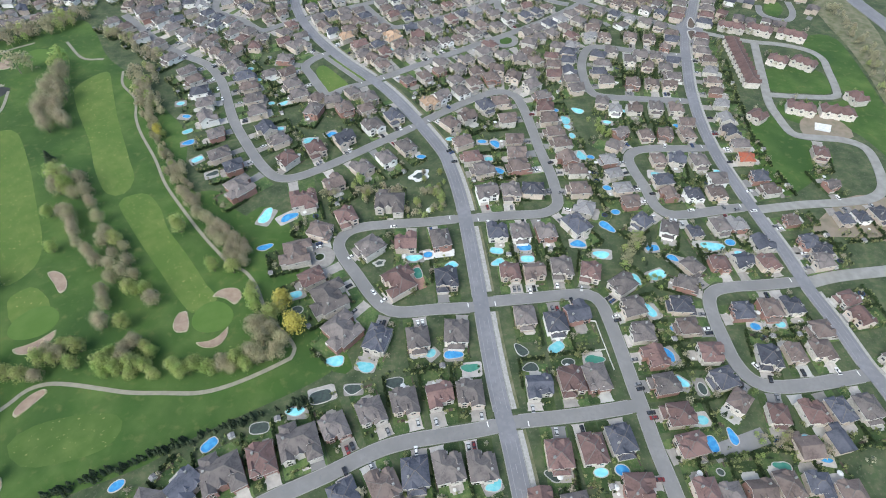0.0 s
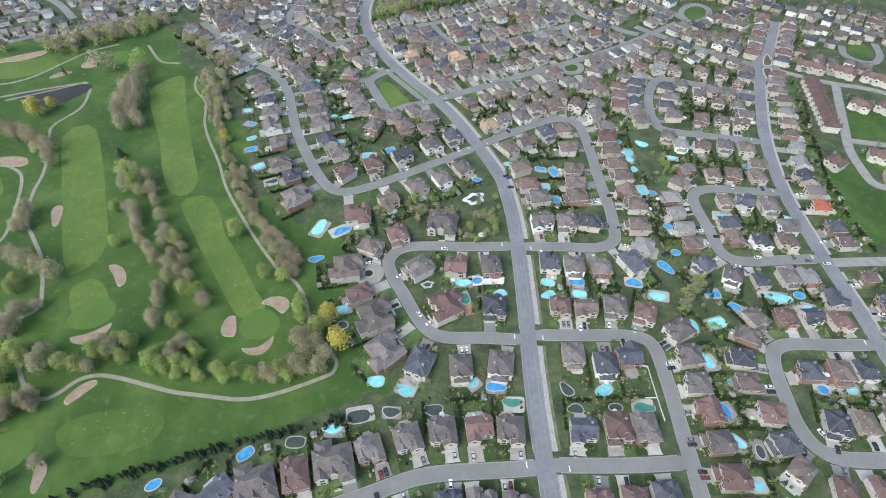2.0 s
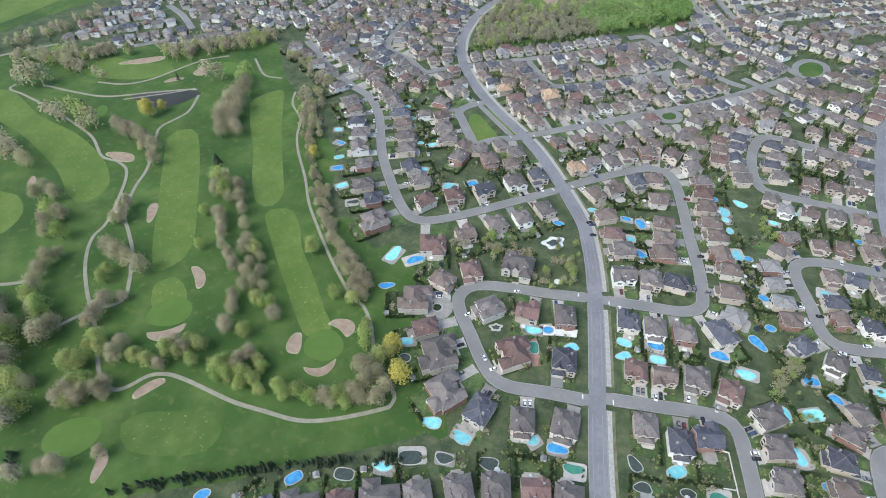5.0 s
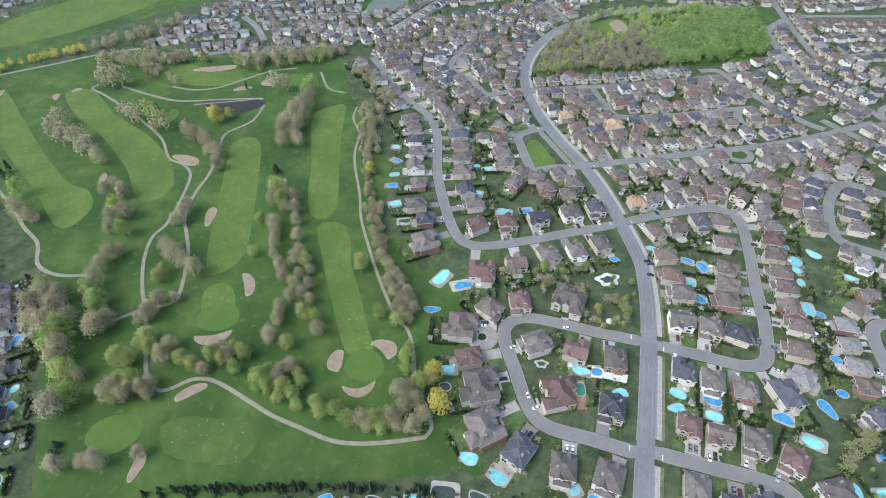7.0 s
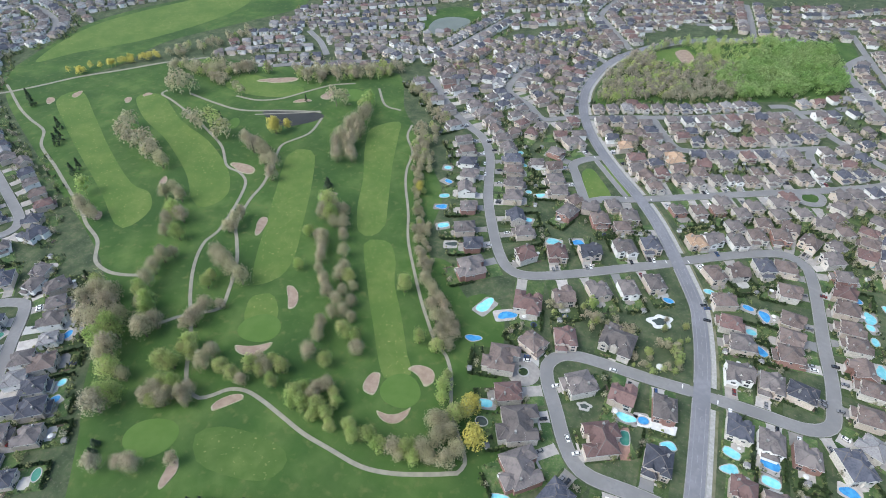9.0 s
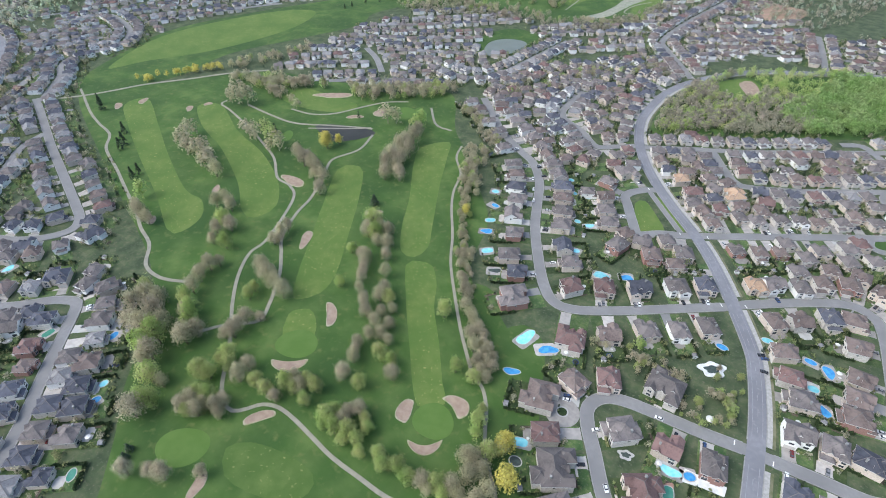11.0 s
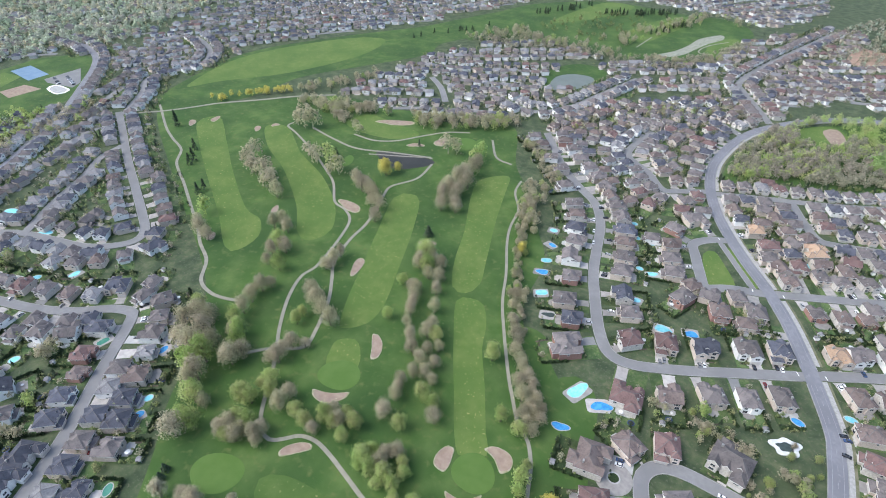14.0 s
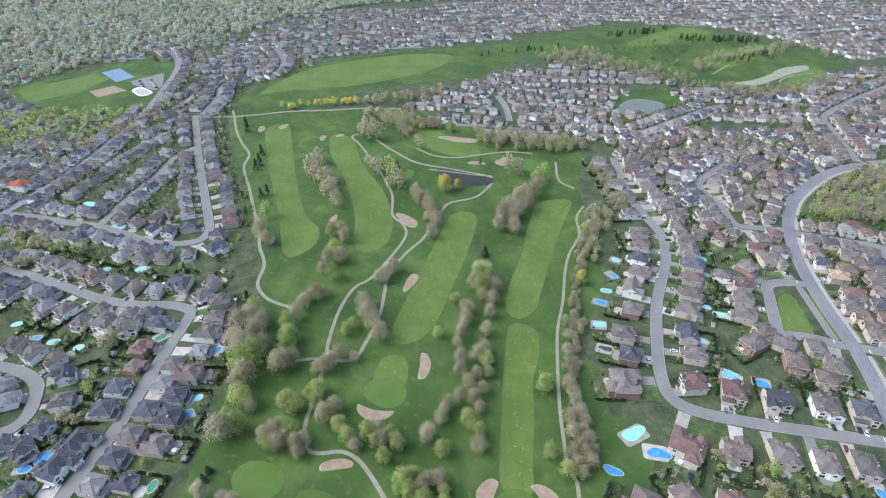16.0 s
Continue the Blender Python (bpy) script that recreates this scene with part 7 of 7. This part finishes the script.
def shed():
    root = new("garden_shed")
    wb, rb = bmesh.new(), bmesh.new()
    box(wb, -1.4, 1.4, -1.1, 1.1, 0, 2.0)
    gable_wall(wb, -1.4, 1.4, -1.1, 1.1, 2.0, 0.75)
    gable(rb, -1.4, 1.4, -1.1, 1.1, 2.0, 0.8, over=0.2)
    bmesh.ops.recalc_face_normals(wb, faces=wb.faces[:])
    bmesh.ops.recalc_face_normals(rb, faces=rb.faces[:])
    part("wall", wb, WALLS[2], root)
    part("roof", rb, (ROOFS["l"], TRIM, RIDGE), root)
    return tagged(root, "small pale wooden garden shed with a gabled roof", "shed", "garden sheds")


def parasol():
    root = new("parasol")
    bm = bmesh.new()
    bmesh.ops.create_cone(bm, cap_ends=False, segments=8, radius1=1.5, radius2=0.05, depth=0.55, matrix=Matrix.Translation((0, 0, 2.45)))
    part("canopy", bm, AWNING, root)
    bm = bmesh.new()
    bmesh.ops.create_cone(bm, cap_ends=True, segments=6, radius1=0.05, radius2=0.04, depth=2.4, matrix=Matrix.Translation((0, 0, 1.2)))
    part("pole", bm, FENCE, root)
    return tagged(root, "open white garden parasol on a pole", "parasol", "garden parasols")


def trampoline():
    root = new("trampoline")
    bm = bmesh.new()
    bmesh.ops.create_cone(bm, cap_ends=True, segments=20, radius1=1.55, radius2=1.55, depth=0.04, matrix=Matrix.Translation((0, 0, 0.82)))
    part("mat", bm, RUBBER, root, "black jumping mat")
    bm = bmesh.new()
    rings = [[bm.verts.new((math.cos(k * math.pi / 10) * r, math.sin(k * math.pi / 10) * r, z)) for k in range(20)] for r, z in ((1.5, 0.86), (1.95, 0.86), (1.95, 0.76), (1.5, 0.76))]
    for p, q in zip(rings, rings[1:] + rings[:1]):
        for j in range(20):
            bm.faces.new((p[j], p[(j + 1) % 20], q[(j + 1) % 20], q[j]))
    part("pad", bm, CARS[5], root, "blue edge pad")
    bm = bmesh.new()
    for k in range(6):
        x, y = math.cos(k * math.pi / 3) * 1.75, math.sin(k * math.pi / 3) * 1.75
        box(bm, x - 0.03, x + 0.03, y - 0.03, y + 0.03, 0, 0.77)
    part("legs", bm, KERB, root)
    return tagged(root, "round garden trampoline with a blue edge pad", "trampoline", "trampolines")


def garden_table():
    root = new("garden_table")
    bm = bmesh.new()
    bmesh.ops.create_cone(bm, cap_ends=True, segments=14, radius1=0.85, radius2=0.85, depth=0.06, matrix=Matrix.Translation((0, 0, 0.74)))
    part("tabletop", bm, AWNING, root)
    bm = bmesh.new()
    bmesh.ops.create_cone(bm, cap_ends=True, segments=8, radius1=0.3, radius2=0.07, depth=0.72, matrix=Matrix.Translation((0, 0, 0.36)))
    part("pedestal", bm, KERB, root)
    return tagged(root, "round white garden table on a paved patio", "table", "garden tables")


PLACED = {}


def place(make, m):
    """Put up a thing: the first as built, the others as copies."""
    if make in PLACED:
        return copy_thing(PLACED[make], m)
    PLACED[make] = make()
    PLACED[make].matrix_world = m


first_shed, first_parasol = shed(), parasol()
used = [False, False]
SHRUBS = []
for h in HOUSES:
    x, y, turn, gx, fy, half, dist, simple = h
    if dist > 60:
        continue
    c, s = math.cos(turn), math.sin(turn)

    def at(u, v):
        return x + c * u - s * v, y + s * u + c * v

    for k in range(yard_rng.randint(30, 44) if not simple else 14):
        u, v = yard_rng.choice(((yard_rng.uniform(-half, half), fy - 0.9), (yard_rng.uniform(-half, half), 19 + yard_rng.uniform(-1.5, 0)), (yard_rng.choice((-1, 1)) * (half + 0.7), yard_rng.uniform(4, 18)), (yard_rng.uniform(-half, half), yard_rng.uniform(9, 18))))
        if abs(u - gx) < 3.6 and v < 0:
            continue
        q = at(u, v)
        if clear_of_pools(*q, 4.6) and off_roads(q, 1):
            SHRUBS.append((*q, yard_rng.uniform(0.9, 2.8)))
    if simple:
        continue
    q = at(yard_rng.uniform(-2, 2), 7.4)
    if yard_rng.random() < 0.92 and clear_of_pools(*q, 4.5):
        patio(*q, turn, yard_rng.uniform(6, 11), yard_rng.uniform(4, 7.5))
        if yard_rng.random() < 0.4:
            place(garden_table, Matrix.Translation((*at(yard_rng.uniform(-2, 0), 8.2), 0.14)))
        if yard_rng.random() < 0.2:
            if used[1]:
                copy_thing(first_parasol, Matrix.Translation((*at(1, 9), 0.14)))
            else:
                first_parasol.matrix_world, used[1] = Matrix.Translation((*at(1, 9), 0.14)), True
    q = at(yard_rng.uniform(-half, half) * 0.7, 13.2)
    if yard_rng.random() < 0.16 and clear_of_pools(*q, 7.5) and free_of_roads(*q):
        place(trampoline, Matrix.Translation((*q, 0.06)))
    q = at(yard_rng.choice((-1, 1)) * (half - 1), 16.6)
    if yard_rng.random() < 0.35 and clear_of_pools(*q, 6.5) and free_of_roads(*q):
        m = Matrix.Translation((*q, 0)) @ Matrix.Rotation(turn, 4, "Z")
        if used[0]:
            copy_thing(first_shed, m)
        else:
            first_shed.matrix_world, used[0] = m, True

# ---- the distance: many houses and woods ----
def strewn_houses(name, cells, seed):
    """Far houses, joined: walls and hipped or gabled roofs. cells: x, y, turn."""
    rng = np.random.RandomState(seed)
    styles = ("g", "n", "b", "d", "l")
    verts, polys, slots = [], [], []
    for x, y, turn in cells:
        w, d, h, rh = rng.uniform(8.6, 11.5), rng.uniform(8.2, 10.2), rng.uniform(4.4, 5.2), rng.uniform(2.1, 3.0)
        # roof odds; west of -230 shifted to paler roofs in place of haze
        roof = rng.choice(5, p=(0.4, 0.26, 0.08, 0.18, 0.08) if x > -230 else (0.42, 0.1, 0.04, 0.24, 0.2))
        wall = 5 + rng.choice(3)
        c, s = math.cos(turn), math.sin(turn)

        def add(ps, fs):
            b = len(verts)
            verts.extend((x + c * u - s * v, y + s * u + c * v, z) for u, v, z in ps)
            for f, m in fs:
                polys.append([b + i for i in f])
                slots.append(m)

        for w0, d0, oy, hh, rr in ((w, d, 0, h, rh), (w * 0.5, 6.0, -d * 0.5 - 0.5, h - rng.choice((0.2, 2.4)), 1.9)):
            ox = 0 if oy == 0 else w * 0.24 * rng.choice((-1, 1))
            a, b = w0 / 2, d0 / 2
            box8 = [(ox + i * a, oy + j * b, z) for z in (0, hh) for i, j in ((-1, -1), (1, -1), (1, 1), (-1, 1))]
            e = 0.5
            eaves = [(ox + i * (a + e), oy + j * (b + e), hh - 0.1) for i, j in ((-1, -1), (1, -1), (1, 1), (-1, 1))]
            k = min(a, b) * 0.95 if rng.rand() < 0.7 else -e * 0.5
            ridge = [(ox - (a - k), oy, hh + rr), (ox + (a - k), oy, hh + rr)] if a >= b else [(ox, oy - (b - k), hh + rr), (ox, oy + (b - k), hh + rr)]
            add(box8, [((0, 1, 5, 4), wall), ((1, 2, 6, 5), wall), ((2, 3, 7, 6), wall), ((3, 0, 4, 7), wall)])
            rf = [((0, 1, 5, 4), roof), ((1, 2, 5), roof), ((2, 3, 4, 5), roof), ((3, 0, 4), roof)] if a >= b else [((0, 1, 4), roof), ((1, 2, 5, 4), roof), ((2, 3, 5), roof), ((3, 0, 4, 5), roof)]
            add(eaves + ridge, rf + [((3, 2, 1, 0), wall)])
        if rng.rand() < 0.7:  # pale strip of drive
            add([(-2.6, -d / 2 - 10, 0.14), (2.6, -d / 2 - 10, 0.14), (2.6, -d / 2, 0.14), (-2.6, -d / 2, 0.14)], [((0, 1, 2, 3), 8)])
        if rng.rand() < 0.45:  # a paved yard behind
            u, q = rng.uniform(-2, 2), rng.uniform(2, 4)
            add([(u - q, d / 2 + 0.2, 0.13), (u + q, d / 2 + 0.2, 0.13), (u + q * 0.8, d / 2 + 4.5, 0.13), (u - q, d / 2 + 4, 0.13)], [((0, 1, 2, 3), 8)])
    me = faces(name, verts, polys, *[ROOFS[k] for k in styles], WALLS[0], WALLS[1], WALLS[2], PAVER)
    me.polygons.foreach_set("material_index", slots)
    return tagged(new(name, me), "many far suburban houses in close rows", "houses", kind="stuff")


def strewn_trees(name, pts, kind, low, high, seed, quads=22, label="many far trees with thin crowns", leaf=0.085):
    """Trees of a stand, joined: each a short trunk and a ragged crown of leaf faces. pts may carry heights."""
    if not len(pts):
        return
    rng = np.random.RandomState(seed)
    pts = np.array([tuple(q) for q in pts], float)
    high_of = pts[:, 2] if pts.shape[1] > 2 else rng.uniform(low, high, len(pts))
    spin = rng.uniform(0, 2 * np.pi, len(pts))
    vs, ns = [], []
    shapes = min(14, len(pts))
    for k in range(shapes):
        p, out = crown_points(kind, quads, rng, 8)
        v, _ = leaf_quads(p * (1.15, 1.15, 1.0), leaf, rng, face=out)
        v = np.r_[v, [(-0.02, 0, 0), (0.02, 0, 0), (0, 0, 0.75)]]
        out = np.r_[np.repeat(out, 3, 0), np.tile((0.0, -1.0, 0.0), (3, 1))]
        q, h, a = pts[k::shapes], high_of[k::shapes, None], spin[k::shapes, None]
        c, d = np.cos(a), np.sin(a)
        vs.append(np.stack([q[:, 0, None] + h * (c * v[:, 0] - d * v[:, 1]), q[:, 1, None] + h * (d * v[:, 0] + c * v[:, 1]), h * v[:, 2]], -1).reshape(-1, 3))
        ns.append(np.stack([c * out[:, 0] - d * out[:, 1], d * out[:, 0] + c * out[:, 1], out[:, 2] + 0 * a], -1).reshape(-1, 3))
    vs = np.concatenate(vs)
    return tagged(new(name, faces(name, vs, np.arange(len(vs)).reshape(-1, 3), CROWNS[kind], look_to=np.concatenate(ns))), label, "trees", kind="stuff")


strewn_trees("shrubs", [q for n, q in enumerate(SHRUBS) if n % 3 == 1], "dull", 1, 2, 300, 12, "many small olive garden shrubs", 0.18)
strewn_trees("dark_shrubs", [q for n, q in enumerate(SHRUBS) if n % 3 == 2], "conifer", 1, 2, 302, 12, "many small dark garden shrubs", 0.18)
strewn_trees("budding_shrubs", [q for n, q in enumerate(SHRUBS) if n % 3 == 0], "dull", 1, 2, 301, 12, "many small budding garden shrubs", 0.18)
for i, k in enumerate(MORE):
    label = {"dim": "many small bare grey-brown garden trees", "dull": "many small budding olive-green garden trees"}.get(k) or "many " + TREE_LABEL[k].replace("tree", "trees")
    strewn_trees("trees_" + k, MORE[k], k, 4, 8, 200 + i, 120 if k == "conifer" else 85 if k in ("dim", "dull") else 200, label, 0.062 if k == "conifer" else 0.058 if k in ("dim", "dull") else 0.042)

LINES = [(STREETS[k], WIDTH[k]) for k in STREETS]


def open_plots(pts, gap):
    """Which points lie off the greens, roads and built houses."""
    pts = np.atleast_2d(pts)
    ok = np.ones(len(pts), bool)
    for a in GOLF_LIKE:
        ok &= ~inside(a, pts)
    for line, w in LINES:
        ok &= nearest(pts, line) > w / 2 + 8
    ok &= nearest(pts, np.array([q[:2] for q in HOUSES])) > gap
    return ok


far_rng = np.random.RandomState(8)


def district(name, outline, turn, seed, period=57.0, spacing=13.2, leafy=4.6):
    """A quarter of parallel streets with houses on both sides and trees between."""
    poly = np.array(outline, float)
    c, s = math.cos(radians(turn)), math.sin(radians(turn))
    rot = np.array([[c, s], [-s, c]])
    loc = (poly - poly.mean(0)) @ rot.T
    (u0, v0), (u1, v1) = loc.min(0), loc.max(0)
    houses, strips = [], bmesh.new()
    for v in np.arange(v0, v1, period):
        us = np.arange(u0, u1, 5.0)
        bend = 14 * np.sin(us / 75 + v * 0.013)
        line = np.stack([us, v + bend], 1) @ rot + poly.mean(0)
        ok = inside(poly, line) & open_plots(line, 10)
        ribbon(strips, line, 4.2, -4.2, 0.0, 0.16 + 0.004 * (seed % 10) + 0.0004 * (seed // 10), ok)
        for side in (-1, 1):
            uu = np.arange(u0 + far_rng.uniform(0, 9), u1, spacing)
            pp = np.stack([uu, v + 14 * np.sin(uu / 75 + v * 0.013) + side * 14.5], 1) @ rot + poly.mean(0)
            for p in pp[inside(poly, pp) & open_plots(pp, 14)]:
                j = far_rng.normal(size=3)
                houses.append((p[0] + 1.6 * j[0], p[1] + 1.6 * j[1], radians(turn) + (0 if side > 0 else math.pi) + j[2] * 0.16))
    tagged(new("road_" + name, mesh("road", strips, ASPHALT)), "far pale grey residential streets", "road", kind="structure")
    strewn_houses("far_houses", houses, seed)
    n = int(len(houses) * leafy)
    pts = np.array([h[:2] for h in houses])[far_rng.randint(0, len(houses), n)] + far_rng.normal(size=(n, 2)) * 11
    pts = pts[open_plots(pts, 7)]
    # the leafiest quarters take the canopy colour, which is lightened for haze
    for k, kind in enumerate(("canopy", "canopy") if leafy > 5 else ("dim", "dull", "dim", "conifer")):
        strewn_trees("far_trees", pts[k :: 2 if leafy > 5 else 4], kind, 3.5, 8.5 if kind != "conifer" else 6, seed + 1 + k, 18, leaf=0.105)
    return houses


district("north", [(-571.4, 428.9), (-598.4, 536.6), (-587, 660.6), (-564.4, 780.1), (-499.9, 822.9), (-395.3, 803.8), (-326.8, 829.8), (-269.8, 871.8), (-265.1, 1028.9), (-224.2, 1117.1), (-148.2, 1204.1), (-49.7, 957.3), (-141.4, 782.4), (-159.3, 680.4), (-176.6, 624.3), (-224.5, 606.4), (-241.5, 568.6), (-281.9, 541.2), (-334.1, 559.1), (-382, 531.3), (-464.9, 479.8)], 35, 31)
district("north_east", [(-148.2, 611.9), (-45.9, 631.5), (79.1, 692), (73.3, 774.8), (-24, 837.1), (-100.8, 852.4), (-157.9, 758.2), (-177.8, 668.8), (-232.3, 749.2), (-191, 894.6), (120.3, 1040.3), (356, 1139.7), (341.3, 818.5), (263.6, 522.9), (194.4, 477.8), (145, 525.4), (55.3, 497.1), (-39.8, 428.8), (-94.8, 497.6)], 32, 41)
district("east", [(139.8, 570.2), (173.9, 625.6), (258, 656.3), (405, 633.8), (367.8, 521.8), (314, 499.1), (257.4, 510.1), (152.3, 509.7), (89, 487.6), (62.9, 498.3)], -30, 51)
district("south_east", [(141.1, 107), (224.9, 118.9), (255.4, 107.2), (258.1, 70.7), (171, 48.3), (114.1, 56.8), (115.2, 85.3)], 8, 61)
district("south", [(-156.1, 43.7), (-122.5, 70.2), (-66.8, 70.3), (-21.3, 72.7), (24.5, 70.4), (21.8, 28.4), (-124, 10.5)], 25, 65)
district("west", [(-343.6, -64.3), (-287.6, -1.3), (-379.3, -1.9), (-508.8, 9.5), (-600.3, 21.5), (-640.4, 80.9), (-972.1, 304.1), (-909.7, 332.4), (-733.6, 286.9), (-568.9, 215.4), (-480.7, 131), (-565.6, -12.5), (-531.4, -104.2), (-370.7, -94.7)], -55, 71, leafy=4.0)
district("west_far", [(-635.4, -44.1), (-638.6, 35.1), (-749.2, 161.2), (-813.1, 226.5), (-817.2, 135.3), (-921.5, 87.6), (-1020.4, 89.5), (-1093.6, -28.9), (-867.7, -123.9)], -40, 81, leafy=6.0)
district("north_west", [(-926.5, 313.1), (-781.4, 327.6), (-827.3, 478.8), (-788.6, 629.1), (-723.2, 779.4), (-694.3, 932.7), (-674.4, 1050), (-502.5, 1166.5), (-332.2, 1158.1), (-261.3, 1118.3), (-207, 1276.2), (-299.7, 1704.3), (-621, 1472.5), (-944.5, 1048.8), (-1067.9, 731.5), (-1061.7, 522.4)], 55, 91, leafy=3.4)
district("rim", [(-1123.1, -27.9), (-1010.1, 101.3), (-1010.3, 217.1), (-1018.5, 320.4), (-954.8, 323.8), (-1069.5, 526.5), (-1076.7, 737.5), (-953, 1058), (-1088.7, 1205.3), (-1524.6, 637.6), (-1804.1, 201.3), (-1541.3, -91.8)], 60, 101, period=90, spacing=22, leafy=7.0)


def fill(outline, count):
    poly = np.array(outline, float)
    p = far_rng.uniform(poly.min(0), poly.max(0), (count * 5, 2))
    return p[inside(poly, p)][:count]


CLEAR = [AREAS["clearing_e"], AREAS["dirt_e"]]


def wood(outline, count):
    p = fill(outline, count)
    return p[~np.any([inside(a, p) for a in CLEAR], 0)]


strewn_trees("wood_bright", wood([(-46, 668), (-40, 700), (-20, 745), (-1.5, 824.2), (66.6, 831.4), (78, 770), (84, 716), (50, 684), (12, 656), (-14, 640)], 700), "bright", 8, 15, 7, 150, "bright green leafy woodland", 0.05)
strewn_trees("wood_bare", wood([(-141, 566), (-150.2, 619.1), (-137.9, 704.7), (-113.2, 755.5), (-46, 724.4), (-25.2, 714.9), (-6, 648), (-58, 610), (-103, 589)], 430), "dim", 8, 13, 8, 130, "grey-brown budding woodland", 0.05)
strewn_trees("wood_mixed", wood([(-103.5, 781.1), (-42.3, 806.9), (4.6, 837.8), (-25.2, 714.9), (-63.2, 664.2), (-99.2, 683.7), (-60, 640), (-80, 602), (-137, 566), (-146, 610), (-140, 690)], 430), "leaf", 7, 12, 9, 120, "thin yellow-green woodland", 0.045)
strewn_trees("wood_edge", fill([(-877.1, 80.7), (-837.3, 139.9), (-786.7, 197.5), (-732.1, 156.5), (-757, 104.9), (-777.6, 54.9), (-804, 7.9), (-909.5, 16.9)], 320), "leaf", 7, 11, 10, 40, "olive-green trees among far houses")
strewn_trees("meadow_trees", fill([(-602.5, 741.8), (-556.5, 831.3), (-389.9, 815), (-300, 880), (-283, 930), (-271.4, 988.5), (-252.5, 1041.1), (-247.3, 916.9), (-289.1, 825), (-351, 790), (-460.3, 785), (-546.2, 737.5)], 420), "dim", 6, 10, 16, 40, "band of bare grey-brown trees along a meadow", 0.08)
strewn_trees("meadow_copse", fill([(-585.5, 897.9), (-516.6, 1043.2), (-455.5, 1068.7), (-425.4, 944.6), (-410.6, 860.3), (-516.2, 858.8)], 110), "dull", 5, 9, 17, 40, "scattered budding trees on a meadow", 0.08)
strewn_trees("wood_back", fill([(-170, 1000), (-175, 1180), (-140, 1300), (20, 1400), (60, 1250), (-10, 1060), (-50, 985)], 420), "dim", 6, 11, 14, 36, "grey-brown scrub and trees behind far houses", 0.085)
strewn_trees("wood_back_green", fill([(-170, 1000), (-175, 1180), (-140, 1300), (20, 1400), (60, 1250), (-10, 1060), (-50, 985)], 160), "canopy", 6, 11, 15, 36, "scrub and trees behind far houses, greyed and lightened for haze", 0.085)
strewn_trees("wood_rim", fill([(-1123.1, -27.9), (-996.5, 99.2), (-1034.7, 223.5), (-1041.6, 328.5), (-984.8, 335.1), (-1101.8, 543.1), (-1113.1, 762.8), (-988.5, 1096.5), (-1088.7, 1205.3), (-1524.6, 637.6), (-1804.1, 201.3), (-1541.3, -91.8)], 3900), "canopy", 8, 14, 12, 46, "grey-green tree canopy in the distance, haze put into its colour", 0.1)
strewn_trees("wood_rim_bare", fill([(-1123.1, -27.9), (-996.5, 99.2), (-1034.7, 223.5), (-1041.6, 328.5), (-984.8, 335.1), (-1101.8, 543.1), (-1113.1, 762.8), (-988.5, 1096.5), (-1088.7, 1205.3), (-1524.6, 637.6), (-1804.1, 201.3), (-1541.3, -91.8)], 1100), "bare", 7, 13, 13, 40, "grey-brown tree canopy in the distance", 0.09)
